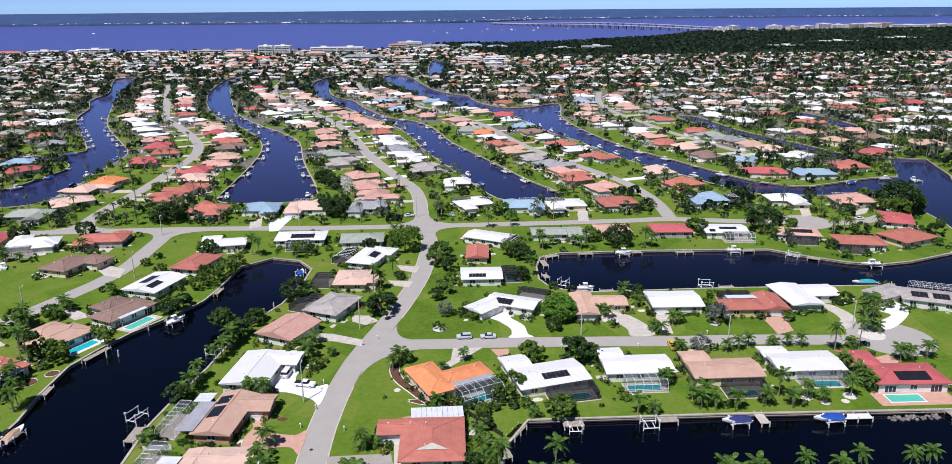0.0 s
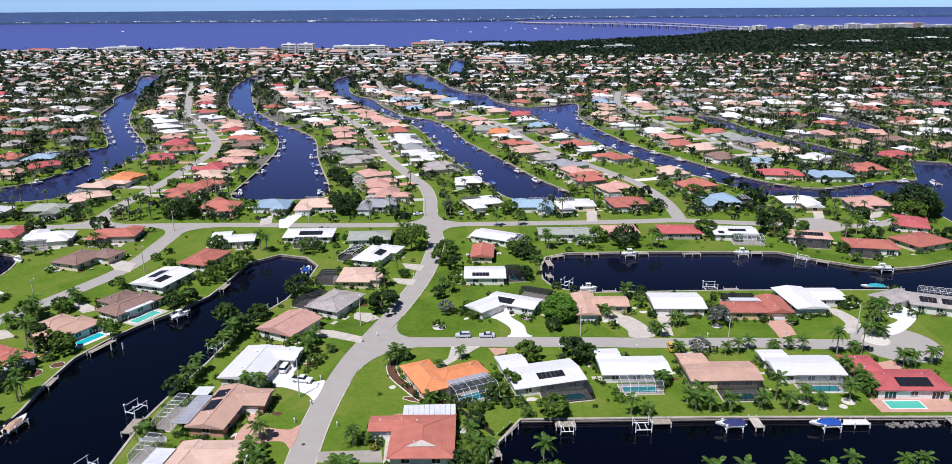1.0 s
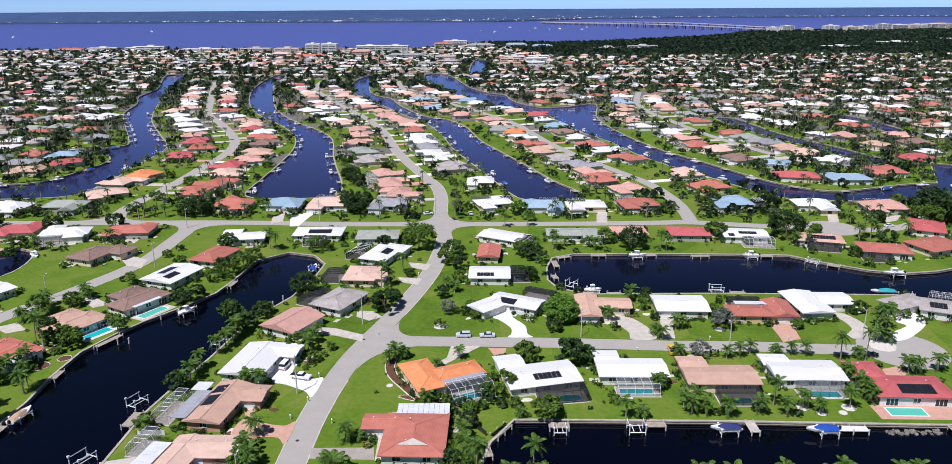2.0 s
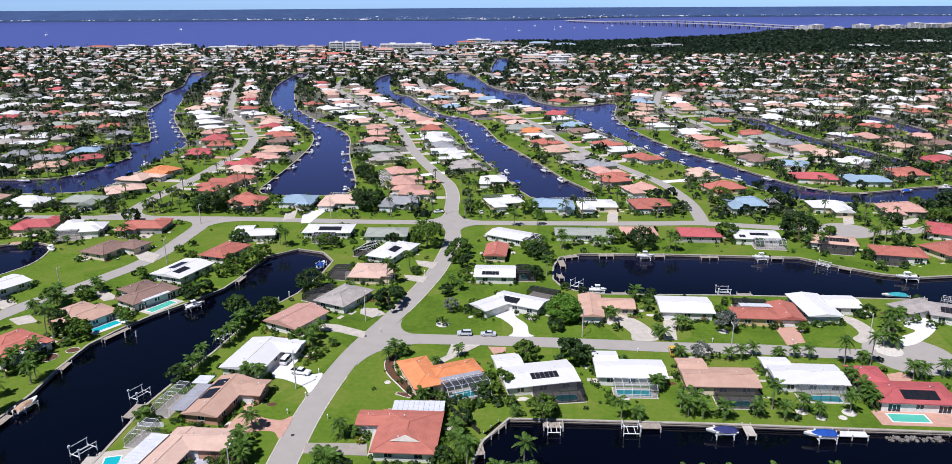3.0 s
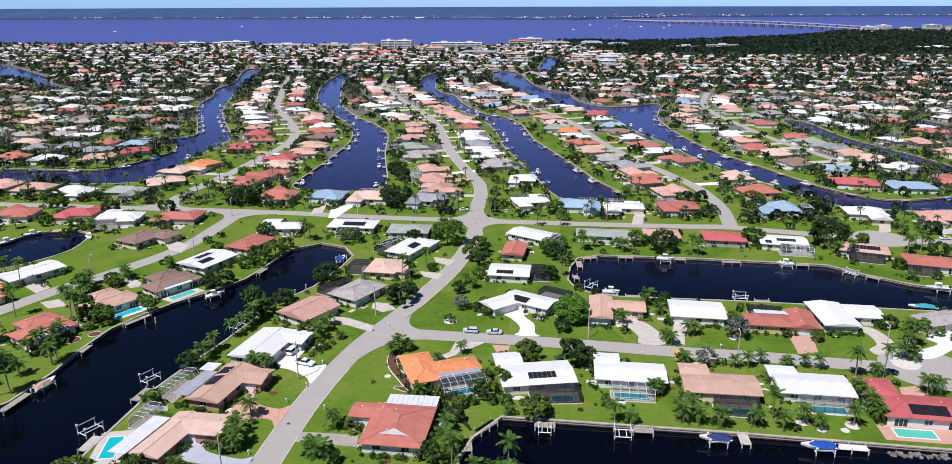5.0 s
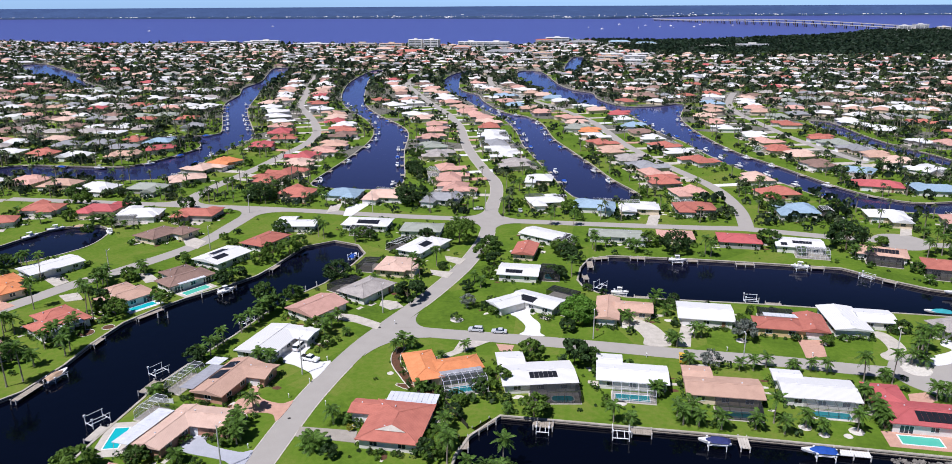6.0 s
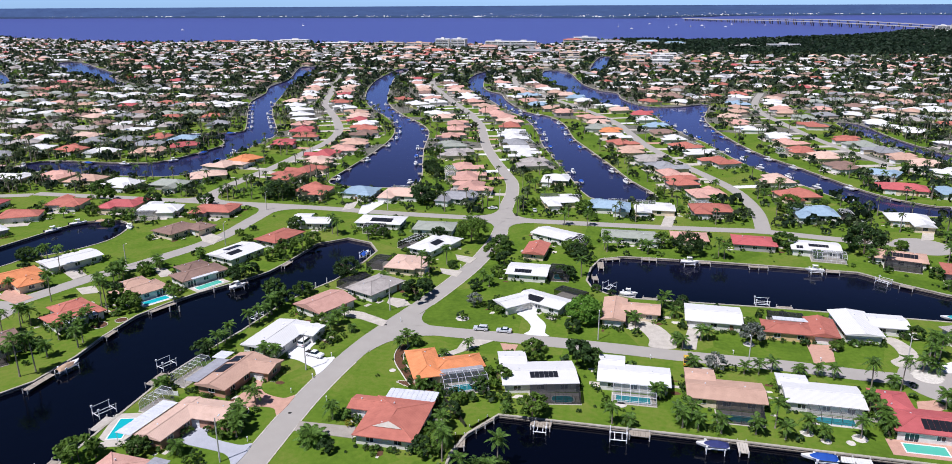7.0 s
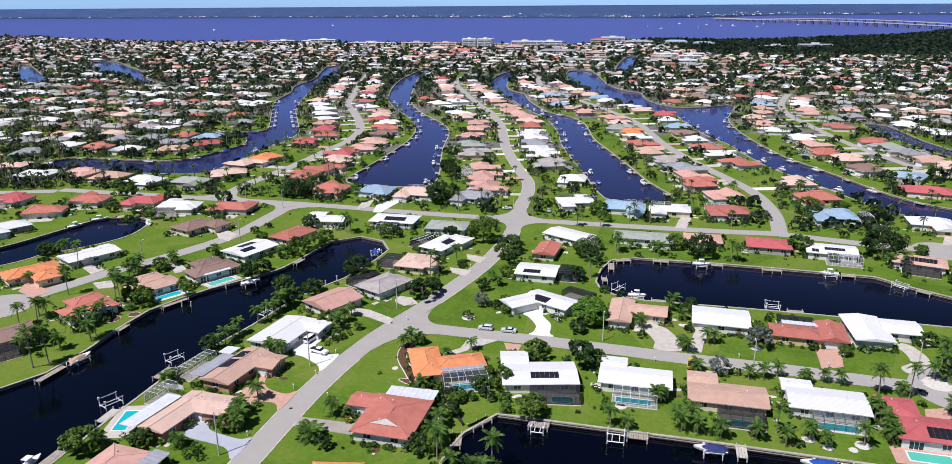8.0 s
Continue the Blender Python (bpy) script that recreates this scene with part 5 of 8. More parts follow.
plant("s", [(-43.7, 177.9, 1.5), (-42.6, 180.1, 1.8), (-41.2, 183.1, 1.8), (-40.1, 185.8, 1.6), (-74.4, 149.3, 2), (-72.7, 148.0, 1.4), (-60.2, 148.5, 1.2), (-61.5, 147.9, 1.2), (-63.1, 147.6, 1.2)])
# west bank
plant("p", [(-106.7, 203.1, 5.5), (-92.8, 226.3, 6), (-128.5, 228.9, 6), (-137.8, 218.2, 8), (-137.0, 214.1, 7), (-135.0, 216.7, 6), (-140.0, 210.0, 6), (-129.0, 223.8, 4), (-121.5, 189.5, 13), (-116.8, 188.4, 2.5), (-122.2, 174.1, 8), (-122.5, 171.9, 8), (-121.5, 178.5, 7), (-121.2, 180.8, 7), (-121.0, 244.7, 5), (-123.0, 202.5, 5)])
plant("b", [(-111.0, 207.7, 4), (-93.1, 222.5, 5.5), (-92.3, 230.2, 4.5), (-130.2, 222.2, 4), (-129.2, 179.3, 3), (-124.5, 245.9, 2), (-125.8, 203.8, 5)])
plant("g", [(-88.8, 250.4, 5.6), (-83.9, 258.2, 6.4), (-82.9, 266.3, 5.5), (-91.6, 246.1, 4.6)])
plant("s", [(-118.0, 177.9, 2), (-86.0, 246.6, 2.2), (-84.8, 253.4, 2.4)])
# west side at the turning
plant("p", [(-146.5, 194.8, 12), (-142.9, 170.0, 9), (-140.9, 175.0, 9), (-138.9, 176.9, 8), (-142.9, 178.0, 7), (-114.0, 166.1, 8), (-114.6, 169.0, 9), (-123.0, 169.3, 7), (-115.2, 151.0, 13), (-117.3, 147.7, 14), (-124.2, 190.5, 13), (-170.0, 223.6, 10), (-164.9, 220.5, 12), (-175.1, 225.4, 9), (-167.0, 205.8, 5), (-160.4, 204.1, 4), (-140.5, 211.4, 5), (-143.0, 225.8, 7), (-131.3, 231.7, 6), (-119.9, 242.8, 4), (-118.4, 159.1, 6), (-127.2, 155.2, 6)])
plant("b", [(-116.0, 192.7, 6), (-119.7, 194.6, 6), (-175.7, 216.9, 4), (-141.7, 220.7, 5), (-132.6, 226.0, 4), (-193.1, 229.7, 5), (-184.1, 229.3, 5), (-128.4, 161.0, 6)])
plant("s", [(-154.3, 220.0, 2), (-122.1, 170.8, 2.5), (-118.5, 170.3, 2)])
# the near west corner
plant("p", [(-78.0, 117.0, 5), (-72.6, 118.7, 5), (-55.6, 123.1, 4)])
plant("b", [(-75.0, 116.5, 6.2), (-64.0, 121.3, 4.2)])
plant("s", [(-63.4, 123.2, 2.4), (-51.0, 122.5, 2), (-51.0, 120.1, 2.2), (-48.1, 119.8, 1.8), (-53.7, 132.4, 1.5), (-60.9, 133.6, 1.6), (-59.6, 129.8, 1.8)])
# north of the side street
plant("p", [(45.2, 208.9, 5), (44.4, 213.5, 4), (58.1, 195.2, 5), (56.9, 198.4, 4), (63.9, 202.1, 5.5), (66.0, 203.0, 5), (55.1, 226.3, 6), (53.7, 223.7, 5), (57.2, 217.8, 4), (127.1, 203.2, 8), (127.5, 201.1, 9), (126.0, 204.0, 6), (135.1, 212.2, 5)])
plant("b", [(26.4, 201.5, 4), (4.8, 212.9, 3), (-0.1, 214.2, 3), (1.6, 219.2, 3), (59.1, 223.9, 3.2), (60.6, 229.2, 3), (79.0, 214.8, 3), (80.0, 207.9, 4), (100.9, 202.2, 3), (124.9, 214.2, 4), (138.0, 210.1, 3), (38.9, 234.7, 2.4), (35.7, 237.5, 2.6), (17.9, 186.9, 3)])
plant("r", [(29.7, 209.2, 8.0)])
plant("s", [(-3.2, 215.6, 2), (-8.8, 205.9, 2.2), (-7.2, 204.6, 2), (17.9, 210.1, 1.6), (20.2, 207.9, 1.5), (40.5, 204.2, 1.6), (45.4, 202.2, 2.4), (57.4, 196.4, 1.6), (67.8, 203.1, 1.5), (73.5, 207.7, 1.4), (85.2, 206.8, 1.2), (88.6, 206.0, 1.3), (102.5, 206.6, 2), (107.0, 208.9, 1.3), (109.4, 208.1, 1.3), (112.0, 207.8, 1.8), (123.0, 214.1, 2), (134.7, 207.8, 1.5)])
# mid east
plant("p", [(78.0, 279.3, 9), (79.9, 277.2, 8), (34.4, 280.9, 9), (35.4, 277.9, 8), (27.0, 279.1, 7), (49.2, 281.4, 6), (51.3, 278.4, 6), (39.5, 283.4, 5), (26.8, 248.1, 9), (16.2, 310.8, 8), (27.0, 313.1, 9), (167.7, 293.3, 11), (168.7, 290.1, 10), (164.5, 291.6, 8), (171.9, 291.8, 7), (138.4, 281.4, 9), (135.4, 282.8, 6), (117.3, 290.0, 4), (-7.3, 237.9, 5), (-4.4, 233.4, 5)])
plant("b", [(118.9, 343.3, 6.5), (104.8, 293.6, 7), (57.4, 288.0, 6), (27.5, 264.6, 5), (24.1, 268.0, 6), (22.2, 244.9, 5), (19.0, 247.8, 4), (21.9, 272.9, 6), (-5.7, 270.5, 7), (-7.6, 263.3, 6), (-2.5, 256.7, 5), (198.4, 309.5, 10), (151.7, 268.9, 4), (216.8, 316.2, 9), (-2.9, 244.0, 4), (-8.3, 229.4, 4)])
plant("g", [(117.8, 351.1, 8), (-20.2, 282.2, 10)])
plant("d", [(134.4, 293.0, 11.5), (66.5, 279.7, 9), (209.4, 315.9, 15)])
# mid west
plant("p", [(-30.2, 238.2, 11), (-27.7, 240.1, 8), (-23.9, 252.7, 9), (-138.1, 333.2, 7), (-142.7, 329.8, 7), (-158.9, 329.3, 8), (-167.8, 332.3, 7), (-181.0, 328.6, 8), (-149.2, 289.4, 8), (-178.4, 280.1, 8), (-80.9, 281.7, 10), (-77.7, 279.5, 9), (-62.9, 276.1, 7), (-25.0, 302.2, 6), (-42.2, 230.9, 4)])
plant("b", [(-21.2, 249.5, 3), (-34.2, 283.3, 5), (-133.7, 333.3, 6), (-126.6, 336.8, 6), (-225.5, 323.0, 7.5), (-214.4, 315.1, 6.8), (-181.2, 272.0, 4.5), (-184.8, 284.0, 5.2), (-98.0, 286.9, 6.0), (-57.6, 280.1, 4.5), (-62.3, 284.0, 4.5), (-95.9, 260.3, 3.8), (-33.5, 255.6, 3), (-110.4, 263.3, 3.8), (-119.3, 272.6, 3), (-166.8, 232.1, 3.8)])
plant("d", [(-55.8, 232.6, 7.8), (-24.6, 215.7, 7), (-22.9, 220.9, 5.5), (-54.0, 335.8, 8.5), (-59.3, 343.4, 7), (-52.5, 349.4, 7), (-62.5, 391.9, 8), (-68.7, 406.6, 7), (-129.4, 332.4, 9)])
# south bank of the front canal
plant("p", [(9.1, 130.9, 9.5), (14.9, 131.2, 9.5), (49.0, 125.1, 10.5), (55.3, 126.1, 10.5), (64.8, 125.3, 11.5), (75.7, 121.4, 11), (71.3, 121.7, 10), (86.2, 123.6, 11), (89.9, 121.2, 11), (11.6, 126.5, 11), (17.2, 126.0, 11), (12.1, 125.6, 8)])
plant("b", [(16.7, 125.6, 9)])

# ---- houses along the streets farther off ----
def along(line, start, pitch, count):
    """Points and headings at even steps along a line."""
    line = np.asarray(line, float)
    seg = np.hypot(*np.diff(line, axis=0).T)
    s = np.concatenate([[0], np.cumsum(seg)])
    for k in range(count):
        d = start + k * pitch
        if d > s[-1]:
            return
        i = min(int(np.searchsorted(s, d, "right")) - 1, len(seg) - 1)
        t = (d - s[i]) / seg[i]
        p = line[i] + t * (line[i + 1] - line[i])
        yield p, math.atan2(*(line[i + 1] - line[i])[::-1])


row_rng = random.Random(11)


def far_house(x, y, w, d, turn, code, fine=True):
    """A house of the middle distance: a hipped main roof, a garage wing to the street, often a rear wing, a patio and windows."""
    wall = row_rng.choice(("white", "white", "cream", "cream", "grey"))
    h = thing("house", x, y, 0, turn, f"{ROOF_WORDS[code]} roofed house with {wall} walls", "house", "canal-side houses")
    low = code == "w" and row_rng.random() < 0.4
    slope = 0.20 if low else row_rng.uniform(0.33, 0.42)
    s = row_rng.choice((-1, 1))
    hw, hd = w / 2, d * 0.37
    f, fw, fx = row_rng.uniform(4.0, 6.0), w * row_rng.uniform(0.19, 0.23), s * w * 0.27
    wings = [(fx, -hd - f, 0.0, fw)]
    if row_rng.random() < 0.75:
        wings.append((-s * w * 0.24, 0.0, hd + row_rng.uniform(3.0, 4.5), w * row_rng.uniform(0.17, 0.22)))
    k = 0.6
    front, back = wings[0], wings[1] if len(wings) > 1 else None
    outline = [(-hw + k, -hd + k), (front[0] - fw + k, -hd + k), (front[0] - fw + k, front[1] + k), (front[0] + fw - k, front[1] + k), (front[0] + fw - k, -hd + k), (hw - k, -hd + k), (hw - k, hd - k)]
    if back:
        outline += [(back[0] + back[3] - k, hd - k), (back[0] + back[3] - k, back[2] - k), (back[0] - back[3] + k, back[2] - k), (back[0] - back[3] + k, hd - k)]
    outline.append((-hw + k, hd - k))
    bm = bmesh.new()
    slab(bm, outline, -0.05, 2.65)
    part("wall", bm, WALLS[wall], h)
    part("roof", roof_bm(w, 2 * hd, 2.8, slope, "hip", fine), ROOF[code], h)
    for i, (cx, y0, y1, half) in enumerate(wings):
        bm = roof_bm(y1 - y0, 2 * half, 2.84 + 0.03 * i, slope, "gable" if row_rng.random() < 0.25 else "hip", False)
        bmesh.ops.transform(bm, matrix=pose(cx, (y0 + y1) / 2, 0, 0, 0, 90), verts=bm.verts)
        part("roof", bm, ROOF[code], h)
    if fine:
        part("garage_door", boxed(fx - 2.2, fx + 2.2, front[1] + k - 0.08, front[1] + k, 0.0, 2.1), TRIM, h)
        for u in (-0.34, 0.1):
            if u * s < 0.05:
                piece("window", TINY_PANE, h, pose(u * w, -hd + k, 1.55))
        part("patio", boxed(-hw * 0.6, hw * 0.6, hd, hd + 5.4, -0.02, 0.06), CONCRETE, h)
    ca, sa = math.cos(radians(turn)), math.sin(radians(turn))
    FOOT.append((x, y, w / 2, hd, radians(turn)))
    for cx, y0, y1, half in wings:
        cy = (y0 + y1) / 2
        FOOT.append((x + cx * ca - cy * sa, y + cx * sa + cy * ca, half, (y1 - y0) / 2, radians(turn)))
    if fine and row_rng.random() < 0.22:
        back_ = pose(x, y, 0, 0, 0, turn) @ Vector((s * w * 0.2, hd + 3.0, 0))
        enclosure(back_.x, back_.y, 9, 6, turn + 180, bays=3, screen=SCREEN_PALE, frame=row_rng.choice((ALU, ALU, BRONZE)), label="screened pool enclosure behind a house")
    return fx, front[1]


def nearest_on(line, p):
    line, p = np.asarray(line, float), np.asarray(p, float)
    best = None
    for a, b in zip(line[:-1], line[1:]):
        ab = b - a
        q = a + min(1, max(0, (p - a) @ ab / max(ab @ ab, 1e-9))) * ab
        if best is None or np.hypot(*(p - q)) < best[0]:
            best = (np.hypot(*(p - q)), q)
    return best[1]


def lots(street, houses, w=(16.5, 20.0), d=(15.5, 18.5)):
    """One house a lot (x, y, roof), each with its front and drive to the street."""
    for x, y, code in houses:
        q = nearest_on(street, (x, y))
        n = np.array((x, y)) - q
        gap = np.hypot(*n)
        n /= gap
        shift = max(0, 15.0 - gap)
        turn = math.degrees(math.atan2(n[1], n[0])) - 90 + row_rng.uniform(-8, 8)
        x, y = x + n[0] * shift, y + n[1] * shift
        fx, fy = far_house(x, y, row_rng.uniform(*w), row_rng.uniform(*d), turn, code, y < 560)
        if gap > 40:
            continue
        t = math.radians(turn)
        a = np.array((x + fx * math.cos(t) - (fy + 0.4) * math.sin(t), y + fx * math.sin(t) + (fy + 0.4) * math.cos(t)))
        e = nearest_on(street, a)
        e = e + (a - e) / max(np.hypot(*(a - e)), 0.1) * 3.0
        u = np.array((-(a - e)[1], (a - e)[0])) / max(np.hypot(*(a - e)), 0.1) * row_rng.uniform(2.3, 3.3)
        drive(row_rng.choice((CONCRETE, CONCRETE, CONCRETE, DRIVE_WHITE, PAVER)), "pale driveway running from a garage to the street", tuple(e - u), tuple(e + u), tuple(a + u), tuple(a - u))


def house_row(line, side, start, pitch, codes, off=18.5):
    """Houses on one side of a street, fronts to it."""
    for (p, a), code in zip(along(line, start, pitch, len(codes)), codes):
        if code == " ":
            continue
        n = np.array([-math.sin(a), math.cos(a)]) * side
        gap = off + row_rng.uniform(-2.0, 2.0)
        q = p + n * gap
        if in_water([q])[0] or not clear_of_houses([q], 8)[0]:
            continue
        while shore_gap([q])[0] < 11.5 and gap > 12.5:
            gap -= 0.7
            q = p + n * gap
        turn = math.degrees(a) + (0 if side > 0 else 180) + row_rng.uniform(-7, 7)
        far_house(q[0], q[1], row_rng.uniform(17.0, 20.0), row_rng.uniform(15, 18), turn, code, False)
        e = p + n * 4.0
        f = p + n * (gap - 6)
        t = np.array([math.cos(a), math.sin(a)]) * row_rng.choice((-4.5, 4.5))
        u = np.array([math.cos(a), math.sin(a)]) * 2.4
        drive(CONCRETE, "short pale concrete driveway to a garage", tuple(e + t - u), tuple(e + t + u), tuple(f + t + u), tuple(f + t - u))


def start_at(line, y):
    line = np.asarray(line, float)
    s = np.concatenate([[0], np.cumsum(np.hypot(*np.diff(line, axis=0).T))])
    return float(np.interp(y, line[:, 1], s))



# lots along the cross street and round the western arm: x, y, width, depth, turn of the front
def lot(code, x, y, w, d, turn):
    far_house(x, y, w, d * 1.22, turn, code)


lot("c", -114.8, 344.5, 18, 14, -2)
lot("e", -68, 345, 20, 16, -2)
lot("g", -38.8, 342.5, 18, 13, -6)
lot("w", 6, 389.5, 15, 13, -2)
lot("w", 11.8, 344.5, 18, 13, 16)
lot("u", 35.3, 338, 20, 13, 0)
lot("w", 56.1, 338, 19, 12, 0)
lot("c", 81.8, 341, 19, 14, 4)
lot("p", 82.5, 371, 18, 12, 14)
lot("c", 126.5, 374.5, 20, 15, 14)
lot("u", 127.5, 342, 19, 14, 0)
lot("p", 196.7, 333, 20, 14, -8)
lot("c", 238.6, 409, 20, 17, -6)
lot("c", -146.5, 301, 20, 12, 182)
lot("w", -172.7, 298, 20, 12, 194)
lot("r", -195.4, 302, 18, 12, 184)
lot("w", -223, 341, 20, 14, -2)
lot("n", -196.9, 344, 20, 13, 2)
lot("e", -187.4, 367, 20, 13, 30)
lot("o", -186.5, 410, 18, 14, 62)
lot("g", -302, 458, 18, 14, 8)
lot("c", -286, 474, 15, 12, 4)
lot("u", -264, 470, 18, 13, 0)
lot("r", -250, 446, 19, 12, 30)
lot("t", -262, 423, 19, 12, 6)
lot("w", -291, 418, 19, 12, 2)
lot("w", -343, 424, 19, 12, 8)
lot("g", -349, 396, 18, 13, 14)
lot("c", -317, 421, 19, 12, 2)
lot("e", -342, 469, 19, 13, 4)
lot("g", -322, 452, 17, 13, 10)
lot("w", -294, 342, 20, 12, 2)
lot("p", -271, 352, 19, 13, -4)
lot("t", -248, 347, 18, 13, -2)
lot("e", -326, 358, 18, 12, 10)
lot("r", -263, 293, 18, 13, 184)
lot("c", -224, 300, 18, 13, 192)
lot("c", -230, 277, 18, 12, 206)
lot("w", -226, 251, 18, 12, 60)
lot("g", -274, 534, 17, 13, 12)
lot("c", -300, 571, 18, 13, 12)
lot("b", 305, 497, 20, 14, 6)
lot("t", 330, 470, 20, 14, 4)
lot("r", 276, 446, 20, 13, 6)
lot("u", 340, 442, 20, 14, 4)
lot("c", 373, 650, 20, 15, 4)
lot("c", 428, 688, 20, 15, 4)
lot("r", 453, 672, 20, 15, 2)


CANAL_H_BANK = [(330, 440), (300, 500), (285, 560), (275, 640)]
lots(NORTHWEST, [(-192.2, 392.4, "e"), (-187.4, 465.3, "r"), (-185, 494.5, "c"), (-194.8, 516.3, "r"), (-206.4, 542.7, "p"), (-216.9, 565.7, "w"), (-229.7, 590.6, "w"), (-243.1, 617.7, "w"), (-256.8, 643.4, "w"), (-271, 671.2, "e")])
lots(NORTHWEST, [(-142.1, 369.8, "c"), (-137.5, 388.8, "c"), (-140, 412.6, "e"), (-144.7, 433.6, "r"), (-138.5, 451, "p"), (-138.8, 473.8, "t"), (-144.1, 508.2, "b"), (-151.4, 531.1, "c"), (-157.5, 553.1, "w"), (-168.7, 570.5, "r"), (-176, 589.2, "e"), (-186.4, 612.5, "t"), (-205.8, 637.4, "w"), (-223.3, 672.7, "c")])
lots(MAIN, [(-36, 364.1, "p"), (-42.9, 385.8, "p"), (-49.3, 410.1, "p"), (-62.8, 448.5, "s"), (-71.6, 476.6, "n"), (-79.3, 508.4, "p"), (-82.5, 539.1, "p"), (-87.9, 564.5, "p"), (-104.9, 595, "e"), (-115.6, 615, "w"), (-134.3, 647.4, "w"), (-148.1, 670.9, "w")])
lots(MAIN, [(-10.5, 427, "s"), (-17.8, 452.4, "w"), (-24.3, 470.1, "w"), (-29.2, 489.4, "g"), (-34.1, 510.2, "w"), (-38.5, 532.8, "w"), (-42.7, 560.3, "c"), (-46.7, 581.1, "e"), (-54.1, 603.4, "p"), (-64.8, 623.7, "p"), (-73.5, 641.7, "p"), (-82.2, 664.8, "t")])
lots(NORTHEAST, [(72.4, 394.2, "c"), (68.3, 410.7, "p"), (65.6, 430.4, "g"), (56.8, 449.9, "s"), (47, 475.2, "t"), (41.1, 501.4, "c"), (38.3, 528, "w"), (34.5, 549.1, "o"), (22.8, 562.7, "n"), (22.1, 586.8, "e"), (15.2, 612.6, "p"), (-9.2, 640.1, "p"), (-21.1, 662.8, "t"), (-36.4, 682.7, "u"), (-47.1, 708.5, "p"), (-61.8, 736.3, "w")])
lots(NORTHEAST, [(124, 407, "e"), (99.5, 449.9, "c"), (90.4, 477.1, "w"), (83.8, 496.3, "c"), (77.9, 524.5, "w"), (67, 576.2, "u"), (60.9, 610.8, "w"), (58.1, 638.7, "r"), (38.9, 660.8, "e"), (28.4, 684.7, "w")])
lots(FAR_EAST, [(181.9, 430.6, "u"), (166.3, 447.3, "b"), (163.8, 476.1, "e"), (153.5, 492.5, "c"), (151.4, 520.1, "p"), (149, 542.7, "w"), (134.2, 572.7, "w"), (129.8, 600.1, "p"), (128.2, 633.9, "e")])
lots(FAR_EAST, [(222.4, 440.9, "w"), (215.3, 462.5, "e"), (209.8, 480.1, "t"), (195.4, 496.5, "g"), (194.1, 517, "n"), (189.2, 539.1, "c"), (172, 595.3, "c"), (189.5, 635.9, "n")])
lots(CANAL_H_BANK, [(295.2, 570.1, "c"), (271.1, 524.9, "p"), (275.8, 489.1, "t"), (303.9, 523.8, "p"), (257.5, 531.7, "w"), (250.9, 580, "w"), (243.6, 597.9, "w"), (278.7, 615.1, "c"), (235.9, 616.9, "w")])
house_row(MAIN, 1, start_at(MAIN, 696), 23.5, "wpwbtewpw")
house_row(MAIN, -1, start_at(MAIN, 690), 23.5, "pwwtepwbw")
house_row(NORTHWEST, 1, start_at(NORTHWEST, 700), 24, "ewwtpwbwe")
house_row(NORTHWEST, -1, start_at(NORTHWEST, 700), 24, "wrptewwpbw")
house_row(NORTHEAST, 1, start_at(NORTHEAST, 760), 24, "utewwpbw")
house_row(NORTHEAST, -1, start_at(NORTHEAST, 710), 24, "wuetwpbwe")
house_row(FAR_EAST, 1, start_at(FAR_EAST, 690), 24, "tugwcpwbe")
house_row(FAR_EAST, -1, start_at(FAR_EAST, 640), 24, "wtpwweb")

# ---- the rest of the town, too many houses to count ----
TOWN_CODES = "wwwwwwwwwwwwwwegggggssssssbbbbppttenncr"


def town_spots():
    """Rows of lots that follow a slow bend across the land, kept off water, streets and the named houses."""
    rng = np.random.default_rng(3)
    spots = []
    for row, base in enumerate(np.arange(240, 2450, 29.5)):
        xs = np.arange(-2700, 2300, 22.0) + rng.uniform(-8, 8)
        ys = base + 22 * np.sin(xs / 210.0 + row * 0.12) + rng.normal(0, 4.0, len(xs)) + (6 if row % 2 else -6)
        spots.append(np.stack([xs + rng.normal(0, 3.0, len(xs)), ys, np.degrees(np.arctan(22 / 210 * np.cos(xs / 210.0 + row * 0.12))) + (180 if row % 2 else 0)], 1))
    s = np.concatenate(spots)
    xy = s[:, :2]
    keep = ~in_water(xy) & (near_line(BAY_LINE, xy) > 16) & (shore_gap(xy) > 11) & (street_gap(xy) > 13) & clear_of_houses(xy, 12)
    keep &= (xy[:, 0] < 150 + 0.86 * xy[:, 1]) & (xy[:, 0] > -150 - 1.3 * xy[:, 1]) & (xy[:, 1] > 250)
    woods = (xy[:, 0] > 150 + (xy[:, 1] - 1350) * -0.25) & (xy[:, 1] > 1380) & (xy[:, 1] < 2250)
    keep &= ~(woods & (rng.random(len(xy)) < 0.9))
    keep &= rng.random(len(xy)) < 0.93
    return s[keep]


